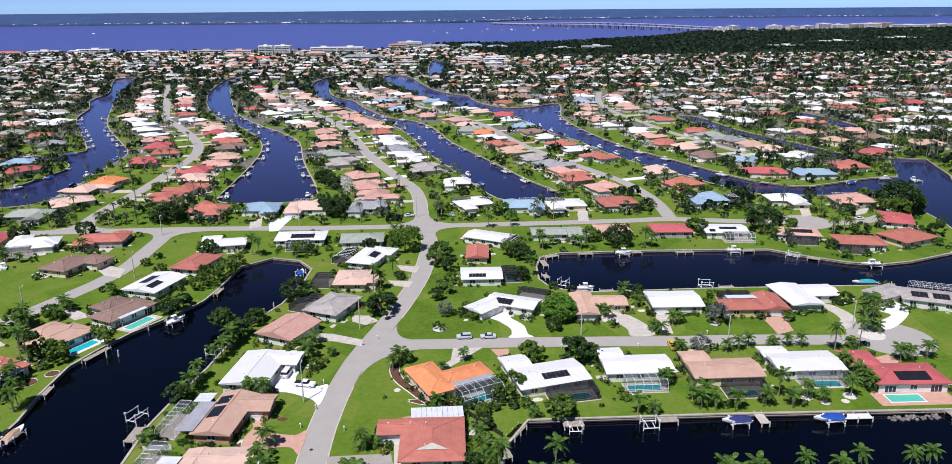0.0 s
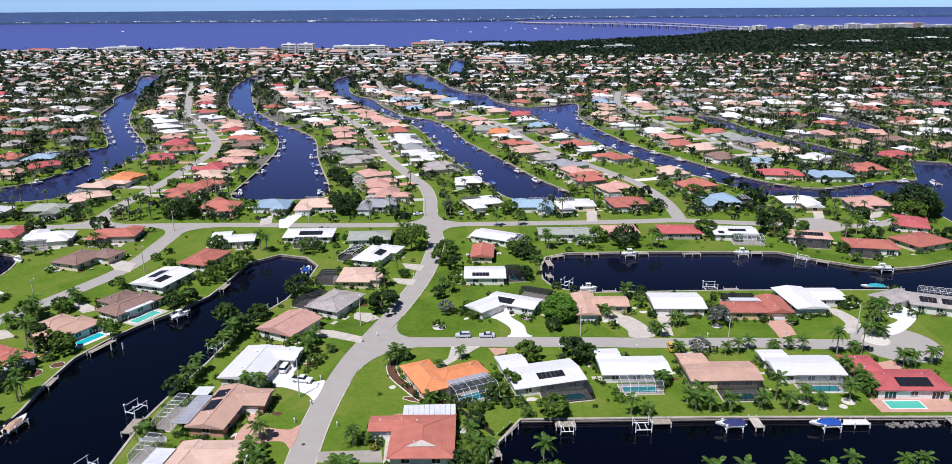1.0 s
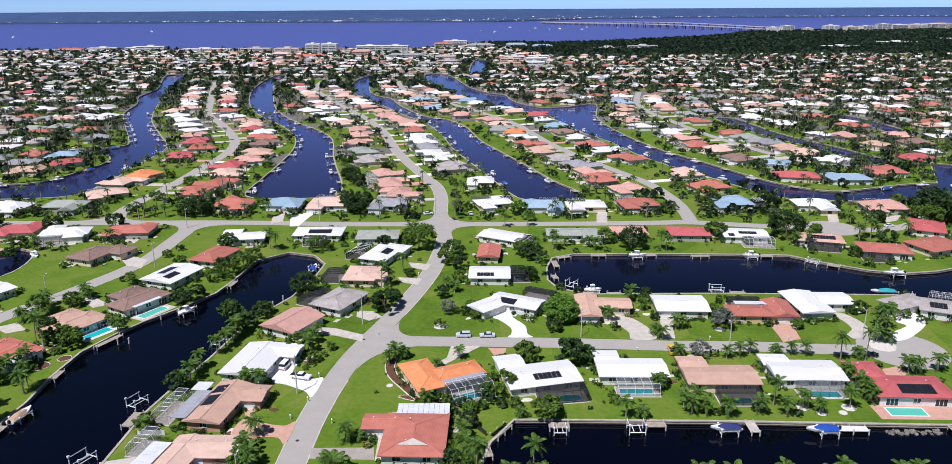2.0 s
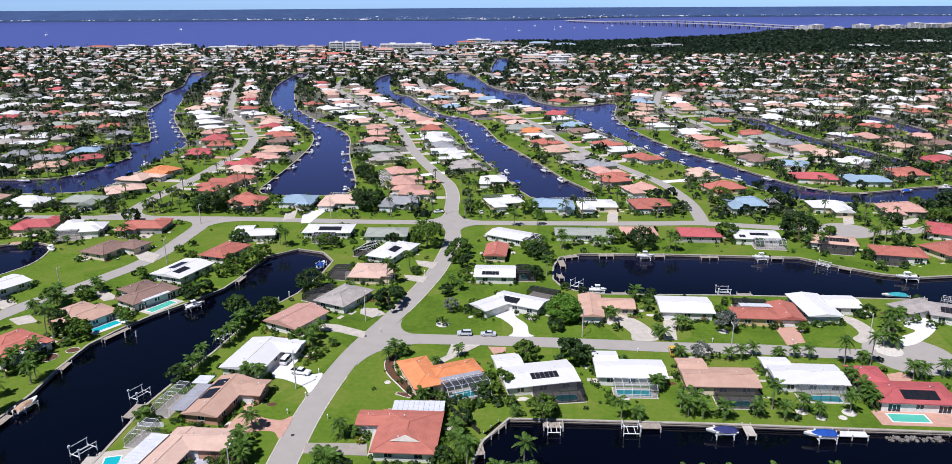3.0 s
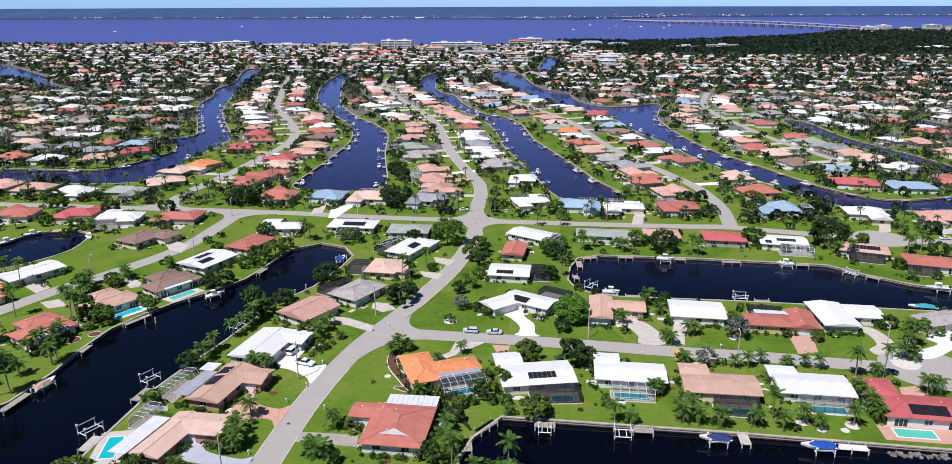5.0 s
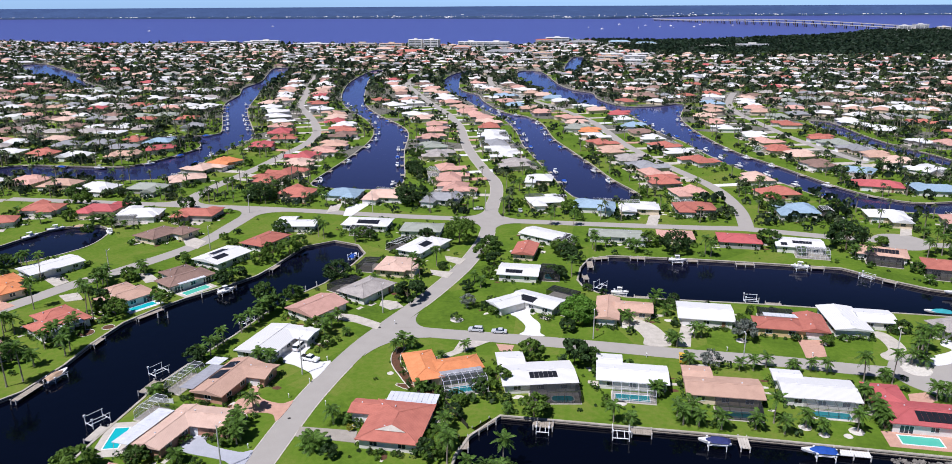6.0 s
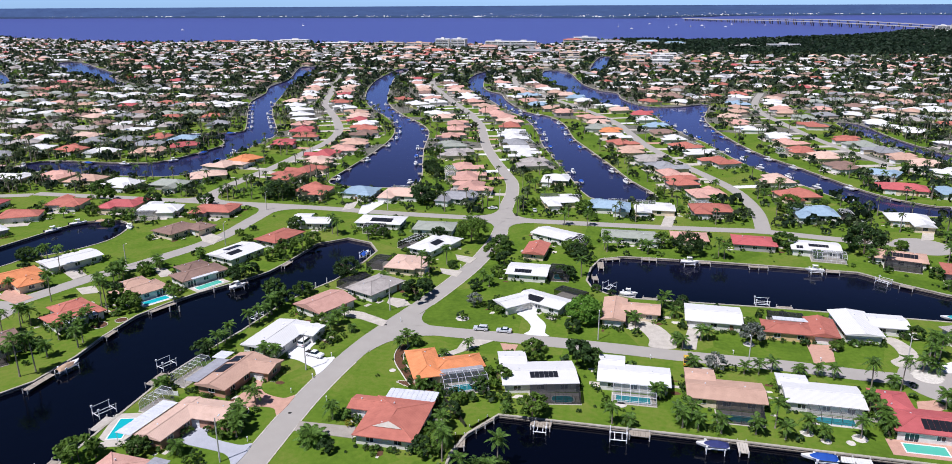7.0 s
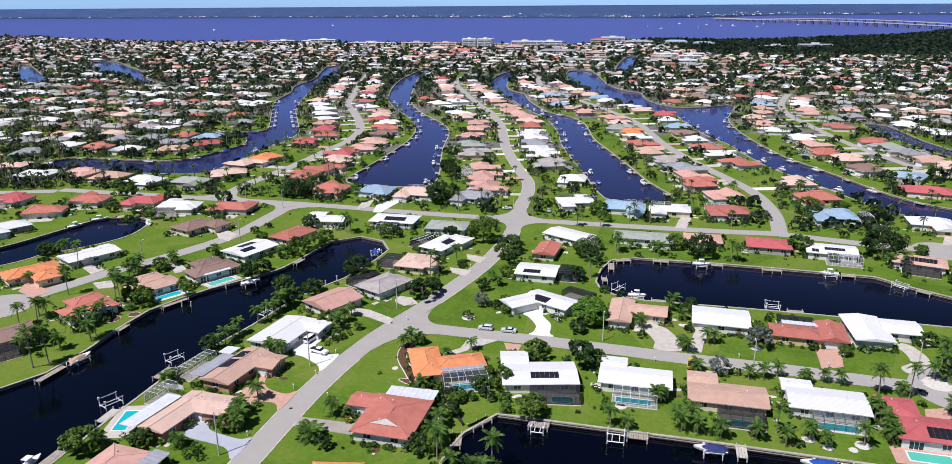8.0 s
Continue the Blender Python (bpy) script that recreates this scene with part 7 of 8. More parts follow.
# ---- low planting along the house walls ----
def wall_planting():
    """Clipped shrubs and ground cover along walls, joined: far too many to count."""
    rng = np.random.default_rng(14)
    spots = []
    for x, y, hw, hd, a in FOOT:
        if y > 560 or (x, y, hw, hd, a) in BARE:
            continue
        ca, sa = math.cos(a), math.sin(a)
        for k in range(int((hw + hd) * 1.5)):
            s = rng.integers(4)
            u, v = (rng.uniform(-hw, hw), (hd + rng.uniform(-0.3, 0.9)) * (1 if s else -1)) if s < 2 else ((hw + rng.uniform(-0.3, 0.9)) * (1 if s == 2 else -1), rng.uniform(-hd, hd))
            spots.append((x + u * ca - v * sa, y + u * sa + v * ca))
    xy = np.array(spots)
    keep = ~in_water(xy) & (shore_gap(xy) > 1.0) & (street_gap(xy) > 1.5) & clear_of_houses(xy, -0.75) & clear_of_houses(xy, 0.4, BARE)
    for pts in DRIVES:
        keep &= ~inside(pts, xy)
    xy = xy[keep]
    share = rng.choice(3, len(xy), p=(0.4, 0.4, 0.2))
    for k, mat in enumerate((LEAF, LEAF_DARK, LEAF_BRIGHT)):
        c, u, v = [], [], []
        for px, py in xy[share == k]:
            h = rng.uniform(0.6, 1.9)
            m = 26
            d = rng.normal(size=(m, 3))
            d /= np.linalg.norm(d, axis=1)[:, None]
            d[:, 2] = np.abs(d[:, 2])
            pos = np.array([px, py, 0.05]) + d * (h * 0.62, h * 0.62, h) * rng.uniform(0.5, 1.0, (m, 1))
            nrm = d + rng.normal(size=(m, 3)) * 0.6
            nrm /= np.linalg.norm(nrm, axis=1)[:, None]
            a = np.cross(nrm, rng.normal(size=(m, 3)))
            a /= np.linalg.norm(a, axis=1)[:, None]
            s = rng.uniform(0.13, 0.3, (m, 1))
            c.append(pos)
            u.append(a * s)
            v.append(np.cross(nrm, a) * s * 0.75)
        tagged(new("wall_planting", quads_mesh("wall_planting", np.concatenate(c), np.concatenate(u), np.concatenate(v), mat)), "low shrubs and ground cover along house walls", "shrubs", kind="stuff")


# ---- pools, screens and patio roofs of the near lots ----
WHITE_CAGE, DARK_CAGE = "screened pool enclosure with white aluminium frame", "dark bronze-framed screened pool enclosure"
pan_roof(-0.4, 166.6, 12.0, 2.6, 24, PANGREY, label="grey metal patio roof beside an orange-roofed house")
enclosure(1.2, 162.9, 11.5, 6.0, 24, bays=6, peak=1.1, screen=SCREEN_PALE, label="domed white-framed screen enclosure over a pool")
pool(1.3, 162.6, 8.0, 3.2, 24, POOL_SCREENED, "screened turquoise swimming pool", base=0.1)
enclosure(24.6, 161.6, 12.4, 5.4, 8, frame=BRONZE, bays=6, flat=True, label=DARK_CAGE)
pool(26.6, 161.3, 5.4, 3.0, 8, POOL_SCREENED, "rounded screened swimming pool", round_end=True, base=0.1)
enclosure(44.2, 164.6, 10.6, 5.2, -1, bays=5, screen=SCREEN_PALE, peak=0.3, label=WHITE_CAGE)
pool(43.9, 164.2, 8.4, 2.8, -1, POOL_SCREENED, "long screened swimming pool", base=0.1)
enclosure(68.8, 160.2, 10.4, 5.8, -1, high=2.4, frame=BRONZE, bays=4, peak=0.45, label=DARK_CAGE)
pool(68.6, 159.6, 6.4, 2.8, -1, POOL_SCREENED, "dark screened swimming pool", base=0.1)
enclosure(90.6, 162.9, 11.4, 4.4, -2, frame=BRONZE, bays=5, peak=0.15, screen=SCREEN_PALE, label=DARK_CAGE)
pool(90.8, 162.4, 8.6, 2.8, -2, POOL_SCREENED, "long screened swimming pool", base=0.1)
pool(107.4, 153.9, 8.6, 3.4, -2, POOL_GREEN, "open turquoise pool on a pink paver terrace", deck=(3.2, 8.0, 1.6, 1.4), deck_mat=PAVER)
enclosure(24.5, 228.0, 10.0, 6.0, 153, frame=BRONZE, bays=5, flat=True, label=DARK_CAGE)
pan_roof(91.0, 215.6, 10.0, 3.0, 177, PANROOF)
enclosure(90.8, 219.8, 10.0, 5.6, 177, frame=BRONZE, bays=5, flat=True, label=DARK_CAGE)
enclosure(160.5, 219.5, 15.0, 6.0, 156, bays=8, screen=SCREEN_PALE, label=WHITE_CAGE)
enclosure(-51.4, 227.0, 11.0, 6.4, -116, frame=BRONZE, bays=6, flat=True, label=DARK_CAGE)
enclosure(-48.8, 247.4, 9.5, 6.5, -95, frame=BRONZE, bays=5, flat=True, label=DARK_CAGE)
enclosure(-43.2, 272.2, 10.0, 6.5, -110, bays=6, label=WHITE_CAGE)
pan_roof(-66.3, 154.9, 13.0, 4.2, -99, PANGREY, label="grey metal patio roof with skylights beside tan shingles")
pan_roof(-66.6, 163.6, 4.2, 4.4, -99, PANROOF, label="small white patio roof beside tan shingles")
enclosure(-71.6, 155.6, 10.6, 4.6, -99, bays=6, high=2.6, peak=1.4, screen=SCREEN_PALE, label="domed white-framed screen enclosure on a canal lot")
pan_roof(-68.0, 131.2, 15.0, 4.6, -100, PANROOF, label="broad white patio roof beside pale pink tiles")
enclosure(-71.8, 140.4, 6.4, 5.0, -100, bays=4, high=2.6, peak=1.3, screen=SCREEN_PALE, label=WHITE_CAGE)
pool(-74.4, 129.8, 8.4, 3.2, -75, POOL, "open turquoise pool on a pale terrace by the canal", deck=(2.6, 3.2, 2.0, 2.0), deck_mat=CONCRETE)
pan_roof(-55.4, 111.5, 11.0, 4.0, 84, PANGREY, label="weathered grey metal patio roof")
pan_roof(-9.8, 152.4, 12.5, 5.2, 180, PANROOF, high=2.7, tilt=0.03, label="white metal porch roof behind a coral-roofed house")
pool(-102.0, 217.4, 9.4, 3.2, 62, POOL_GREEN, "open pale green pool on a canal-side terrace", deck=(1.6, 2.0, 1.5, 1.5), deck_mat=CONCRETE)
pan_roof(-104.6, 219.6, 10.0, 2.2, 59, PANROOF)
pool(-112.3, 201.6, 8.2, 3.0, 59, POOL, "long turquoise pool beside sliding doors", deck=(1.4, 2.0, 1.2, 1.3), deck_mat=DRIVE_WHITE)
pan_roof(-122.6, 178.8, 10.0, 3.0, 62, PANROOF)
enclosure(-131.0, 150.5, 10.0, 6.0, 55, frame=BRONZE, bays=5, label=DARK_CAGE)
enclosure(-63.8, 287.4, 9.0, 5.6, 0, bays=5, label=WHITE_CAGE)
enclosure(23.2, 284.0, 9.0, 6.0, 60, bays=6, label=WHITE_CAGE)
enclosure(18.8, 246.8, 9.0, 7.0, 90, frame=BRONZE, bays=4, label=DARK_CAGE)
pool(18.9, 246.4, 5.0, 3.4, 90, POOL_SCREENED, "rounded screened swimming pool", round_end=True, base=0.1)
enclosure(118.6, 282.0, 12.0, 5.6, -6, bays=7, screen=SCREEN_PALE, label=WHITE_CAGE)
enclosure(142.8, 276.0, 12.0, 4.4, -15, frame=BRONZE, bays=5, flat=True, label=DARK_CAGE)
enclosure(157.6, 263.4, 10.0, 4.6, -12, frame=BRONZE, bays=5, flat=True, label=DARK_CAGE)
enclosure(17.5, 351.5, 8.0, 5.0, 196, bays=5, label=WHITE_CAGE)
enclosure(141.5, 344.0, 7.0, 6.0, 90, bays=5, label=WHITE_CAGE)
enclosure(198.0, 342.0, 12.0, 4.5, 172, bays=7, label=WHITE_CAGE)


# ---- docks, lifts and boats ----
def pile_mesh():
    bm = bmesh.new()
    tube(bm, [(0, 0, -3.0), (0, 0, 0), (0, 0, 1.0)], [0.17, 0.16, 0.14], 8)
    me = bpy.data.meshes.new("dock_post")
    bm.to_mesh(me)
    bm.free()
    me.materials.append(PILE)
    return me


PILE_MESH = pile_mesh()


def dock(x, y, w, d, rot, label="small weathered timber dock on posts", material=None, plain=False):
    """A timber dock: boards across, on piles at its rim."""
    k = thing("dock", x, y, 0, rot, label, "dock", "canal docks")
    bm = bmesh.new()
    n = max(3, int(w / 0.55))
    for i in range(n):
        u = -w / 2 + i * w / n
        box(bm, u, u + w / n - 0.05, -d / 2, d / 2, -0.10, 0.0)
    part("decking", bm, material or TIMBER, k)
    for s in (-1, 1) if not plain else ():
        part("joist", boxed(-w / 2, w / 2, s * (d / 2 - 0.25) - 0.08, s * (d / 2 - 0.25) + 0.08, -0.32, -0.104), TIMBER, k)
    for i in range(max(2, int(w / 3) + 1)):
        u = -w / 2 + 0.25 + i * (w - 0.5) / max(1, int(w / 3))
        for s in (-1, 1) if not plain else (1 if i else -1,):
            piece("dock_post", PILE_MESH, k, pose(u, s * (d / 2 + 0.12), -0.5))
    return k


def boat_parts(b, length, cover, z):
    """A small motor boat: lofted hull, deck, console or canvas cover, motor."""
    w = length * 0.34
    bm = bmesh.new()
    rings = []
    for t, half, keel, top in ((0, 0.92, 0.0, 0.9), (0.25, 1.0, -0.03, 0.9), (0.55, 0.96, 0.0, 0.98), (0.8, 0.62, 0.12, 1.1), (0.94, 0.26, 0.38, 1.18), (1.0, 0.04, 0.75, 1.22)):
        xx = -length / 2 + t * length
        hw = w / 2 * half
        rings.append([bm.verts.new(p) for p in ((xx, 0, keel + z), (xx, -hw * 0.78, keel + 0.35 + z), (xx, -hw, top + z), (xx, -hw * 0.82, top + 0.02 + z), (xx, 0, top - 0.04 + z), (xx, hw * 0.82, top + 0.02 + z), (xx, hw, top + z), (xx, hw * 0.78, keel + 0.35 + z))])
    for r0, r1 in zip(rings, rings[1:]):
        for i in range(8):
            j = (i + 1) % 8
            bm.faces.new((r0[i], r0[j], r1[j], r1[i]))
    bm.faces.new(rings[0][::-1])
    bm.faces.new(rings[-1])
    part("hull", bm, HULL, b)
    bm = bmesh.new()
    if cover:
        last = None
        for t, hgt, wd in ((0.0, 0.98, 0.97), (0.10, 1.45, 1.04), (0.35, 1.75, 1.06), (0.58, 1.6, 1.0), (0.76, 1.12, 0.62)):
            xx = -length / 2 + t * length
            ring = [bm.verts.new(p) for p in ((xx, -w / 2 * wd, 0.9 + z), (xx, -w / 4 * wd, hgt * 0.92 + z), (xx, 0, hgt + z), (xx, w / 4 * wd, hgt * 0.92 + z), (xx, w / 2 * wd, 0.9 + z))]
            if last:
                for i in range(4):
                    bm.faces.new((last[i], last[i + 1], ring[i + 1], ring[i]))
            else:
                bm.faces.new(ring[::-1])
            last = ring
        bm.faces.new(last)
        part("canvas_cover", bm, cover, b, "fitted canvas boat cover")
    else:
        box(bm, -length * 0.08, length * 0.12, -w * 0.16, w * 0.16, 0.9 + z, 1.75 + z)
        part("console", bm, HULL, b)
        bm = bmesh.new()
        box(bm, -length * 0.16, length * 0.12, -w * 0.34, w * 0.34, 2.35 + z, 2.42 + z)
        for sx in (-0.14, 0.1):
            for sy in (-0.28, 0.28):
                bar(bm, (length * sx, w * sy, 0.95 + z), (length * sx, w * sy, 2.36 + z), 0.03)
        part("sun_top", bm, TRIM, b)
    bm = boxed(-length / 2 - 0.45, -length / 2 + 0.05, -0.22, 0.22, 0.5 + z, 1.45 + z, 0.06)
    part("outboard_motor", bm, RUBBER, b)


def boat(x, y, rot, length=6.5, cover=None, z=-1.0, label="white motor boat with an open cockpit"):
    b = thing("boat", x, y, 0, rot, label, "boat", "moored boats")
    boat_parts(b, length, cover, z)
    return b


def boat_lift(x, y, rot, w=3.4, d=4.4, tall=1.7, label="white four-post boat lift standing in the canal"):
    """Four piles with top beams, winch boxes and a cradle slung between them."""
    w, d, tall = w * 0.86, d * 0.86, tall * 0.8
    k = thing("boat_lift", x, y, 0, rot, label, "boat lift", "boat lifts")
    for sx in (-1, 1):
        for sy in (-1, 1):
            bm = bmesh.new()
            tube(bm, [(sx * d / 2, sy * w / 2, -3), (sx * d / 2, sy * w / 2, 0), (sx * d / 2, sy * w / 2, tall)], [0.12, 0.11, 0.10], 8)
            part("post", bm, TRIM, k)
        bm = bmesh.new()
        bar(bm, (sx * d / 2, -w / 2, -0.25), (sx * d / 2, w / 2, -0.25), 0.13)
        part("cradle_beam", bm, ALU, k)
    for sy in (-1, 1):
        bm = bmesh.new()
        bar(bm, (-d / 2 - 0.3, sy * w / 2, tall - 0.15), (d / 2 + 0.3, sy * w / 2, tall - 0.15), 0.07)
        part("top_beam", bm, ALU, k)
        bm = bmesh.new()
        bar(bm, (-d / 2, sy * w * 0.22, -0.08), (d / 2, sy * w * 0.22, -0.08), 0.10)
        part("bunk", bm, ALU, k)
        part("winch", boxed(-d / 2 - 0.25, -d / 2 + 0.25, sy * w / 2 - 0.2, sy * w / 2 + 0.2, tall - 0.05, tall + 0.35, 0.04), ALU, k)
    return k


# front canal
dock(22.4, 149.3, 5.0, 2.4, -1)
boat_lift(22.4, 147.6, 90, 3.4, 3.0, 1.2)
boat_lift(40.4, 147.8, 90, 4.4, 3.6, 1.9, "tall white boat lift at a seawall")
dock(45.2, 149.3, 5.0, 2.2, -1)
boat_lift(61.6, 146.6, 0, 3.4, 4.6, 1.0, "white boat lift holding a covered boat")
boat(61.0, 146.6, 180, 7.2, CANVAS_NAVY, 0.0, "white boat under navy canvas on a lift")
dock(67.8, 148.0, 2.4, 4.6, -1, material=CONCRETE)
boat_lift(84.4, 145.6, 0, 3.4, 4.6, 1.0, "white boat lift holding a covered boat")
boat(83.2, 145.8, 180, 7.6, CANVAS_BLUE, 0.0, "white boat under bright blue canvas on a lift")
dock(90.6, 147.0, 7.6, 2.2, -2, "white-decked dock beside a boat lift", HULL)
dock(8.6, 147.2, 6.4, 2.0, 55)
dock(4.9, 139.2, 2.6, 5.0, 10)
dock(116.0, 146.4, 5.0, 2.4, -1)
# long canal, both banks
dock(33.4, 262.0, 2.4, 7.0, 4)
dock(37.5, 269.6, 6.0, 2.0, 20)
dock(31.8, 248.0, 2.2, 4.0, 10)
boat_lift(37.0, 240.5, 60, 3.6, 4.4, 2.0)
dock(51.6, 271.6, 6.0, 2.2, 0)
boat_lift(66.4, 269.4, 0, 3.6, 4.4, 1.2)
boat(66.4, 269.4, 0, 6.8, None, 0.1, "white open boat raised on a lift")
dock(72.2, 271.4, 4.4, 2.2, 0)
dock(91.4, 270.2, 7.0, 2.0, 0)
boat_lift(111.0, 268.3, 0, 3.6, 4.4, 1.2)
boat(110.5, 268.3, 180, 6.6, None, 0.1, "white open boat raised on a lift")
dock(117.0, 269.4, 5.0, 2.0, 0)
boat_lift(132.0, 262.0, -42, 3.6, 5.0, 1.4)
dock(138.4, 258.0, 4.6, 2.0, -35)
boat_lift(157.2, 248.0, -8, 3.6, 4.6, 1.6)
boat(155.6, 248.2, 175, 7.4, None, 0.0, "white open boat raised on a lift")
boat_lift(43.6, 233.6, 0, 3.4, 4.6, 1.2)
boat(43.4, 233.6, 0, 6.0, None, 0.0, "white open boat raised on a lift")
dock(50.5, 231.9, 5.0, 1.8, 0)
boat_lift(86.4, 234.0, 0, 3.6, 4.8, 2.0)
dock(93.0, 232.0, 5.0, 1.6, 0)
boat(143.8, 232.8, 175, 8.4, CANVAS_TEAL, -1.0, "white cruiser with teal canvas moored at a dock")
dock(150.0, 229.5, 5.0, 1.8, -5)
# west canal
boat_lift(-82.6, 161.2, 65, 3.6, 4.6, 1.8, "tall white boat lift standing in the canal")
dock(-80.2, 153.0, 2.6, 6.4, -4)
boat_lift(-83.8, 136.6, 65, 3.8, 5.0, 1.8, "tall white boat lift standing in the canal")
dock(-80.3, 131.0, 2.4, 6.0, 0, material=CONCRETE)
boat_lift(-108.0, 154.6, 80, 3.4, 4.6, 0.9)
boat(-108.0, 154.6, 82, 7.4, CANVAS_TAN, -0.2, "white boat with a tan canvas cover on a lift")
dock(-110.0, 146.0, 2.0, 9.0, -4)
dock(-110.6, 175.6, 1.8, 5.0, 0)
dock(-106.6, 196.6, 1.8, 9.0, -24)
dock(-92.0, 220.2, 1.8, 6.0, -38)
boat_lift(-91.2, 217.6, 52, 3.2, 4.4, 1.0)
boat(-91.2, 217.6, 52, 6.2, None, -0.2, "white open boat raised on a lift")
dock(-84.2, 243.0, 1.8, 5.4, -8)
boat_lift(-58.2, 258.0, 85, 3.4, 4.4, 1.6)
boat(-58.2, 258.0, 85, 6.6, CANVAS_BLUE, -0.2, "white boat under blue canvas in a lift")
boat_lift(-73.5, 196.0, 75, 3.4, 4.4, 1.2)
dock(-80.6, 113.0, 2.2, 6.0, 0)
boat(-84.0, 110.5, 90, 7.0, None, -1.0, "white open boat at a dock")
# western canal
dock(-205.1, 267.9, 5.0, 1.8, 62)
boat(-203.6, 265.3, 62, 7.4, None, -0.4, "white motor boat moored at a short dock")
dock(-201.7, 279.3, 5.0, 1.8, 40)
boat(-200.2, 276.7, 40, 7.4, None, -0.4, "white motor boat moored at a short dock")
dock(-191.6, 283.4, 5.0, 1.8, 10)
boat(-190.1, 280.8, 10, 7.4, CANVAS_TAN, -0.4, "white motor boat moored at a short dock")
dock(-174.3, 277.1, 5.0, 1.8, -50)
boat(-172.8, 274.5, -50, 7.4, None, -0.4, "white motor boat moored at a short dock")
for px, py in ((-103.6, 196.0), (-100.5, 196.5), (-98.0, 213.8), (-62.6, 229.0), (-64.8, 224.0)):
    q = thing("mooring_post", px, py, -0.6, 0, "single pale mooring post in the canal", "mooring post", "mooring posts")
    piece("dock_post", PILE_MESH, q, Matrix.Scale(1.6, 4))

# farther canals: one dock or boat for nearly every lot
moor_rng = random.Random(21)


def moorings(line, y0, y1, pitch, inward):
    """Docks, lifts and boats along one canal bank; inward: +1 where the water lies left of the line's heading."""
    seg = [p for p in line if y0 <= p[1] <= y1]
    if len(seg) < 2:
        return
    for p, a in along(seg, moor_rng.uniform(2, 8), pitch, 60):
        n = np.array([-math.sin(a), math.cos(a)])
        if not in_water([p + n * 2.5])[0]:
            n = -n
        if not in_water([p + n * 2.5])[0]:
            continue
        turn = math.degrees(a)
        q, e = p + n * 1.2, p + n * 4.2
        kind = moor_rng.random()
        if "dock" not in MOOR:
            MOOR["dock"] = dock(q[0], q[1], 4.6, 2.2, turn, plain=True)
        else:
            copy_thing(MOOR["dock"], pose(q[0], q[1], 0, 0, 0, turn))
        if kind < 0.75:
            flip = 180 if moor_rng.random() < 0.5 else 0
            key = moor_rng.choice(("open", "open", "blue"))
            if key not in MOOR:
                MOOR[key] = boat(e[0], e[1], turn + flip, 7.0, CANVAS_BLUE if key == "blue" else None, -0.5, "white boat under blue canvas at its dock" if key == "blue" else "white open boat moored at its dock")
            else:
                copy_thing(MOOR[key], pose(e[0], e[1], 0, 0, 0, turn + flip))


MOOR = {}
for canal in CANALS[3:7]:
    ring = canal + canal[:1]
    half = max(range(len(ring)), key=lambda i: -ring[i][1])
    for side in (ring[:half + 1], ring[half:]):
        moorings(side, 372, 690, 25, 1)


# ---- cars ----
def wheel_mesh(r=0.34, wide=0.22):
    bm = bmesh.new()
    bmesh.ops.create_cone(bm, cap_ends=True, segments=16, radius1=r, radius2=r, depth=wide, matrix=Matrix.Rotation(radians(90), 4, "X"))
    me = bpy.data.meshes.new("tyre")
    bm.to_mesh(me)
    bm.free()
    me.materials.append(RUBBER)
    bm = bmesh.new()
    bmesh.ops.create_cone(bm, cap_ends=True, segments=12, radius1=r * 0.6, radius2=r * 0.55, depth=wide + 0.03, matrix=Matrix.Rotation(radians(90), 4, "X"))
    rim = bpy.data.meshes.new("rim")
    bm.to_mesh(rim)
    bm.free()
    rim.materials.append(ALU)
    return me, rim


TYRE_MESH, RIM_MESH = wheel_mesh()


def loft(profile, half_low, half_top, z_low, z_top):
    """A closed shell over a side profile (x, z), narrower towards the top."""
    bm = bmesh.new()
    sides = []
    for s in (-1, 1):
        sides.append([bm.verts.new((x, s * (half_low + (half_top - half_low) * max(0, min(1, (z - z_low) / (z_top - z_low)))), z)) for x, z in profile])
    n = len(profile)
    for i in range(n):
        j = (i + 1) % n
        bm.faces.new((sides[0][i], sides[0][j], sides[1][j], sides[1][i]))
    bm.faces.new(sides[0][::-1])
    bm.faces.new(sides[1])
    bmesh.ops.recalc_face_normals(bm, faces=bm.faces)
    bmesh.ops.bevel(bm, geom=bm.edges[:], offset=0.06, segments=2, affect="EDGES", profile=0.6)
    return bm


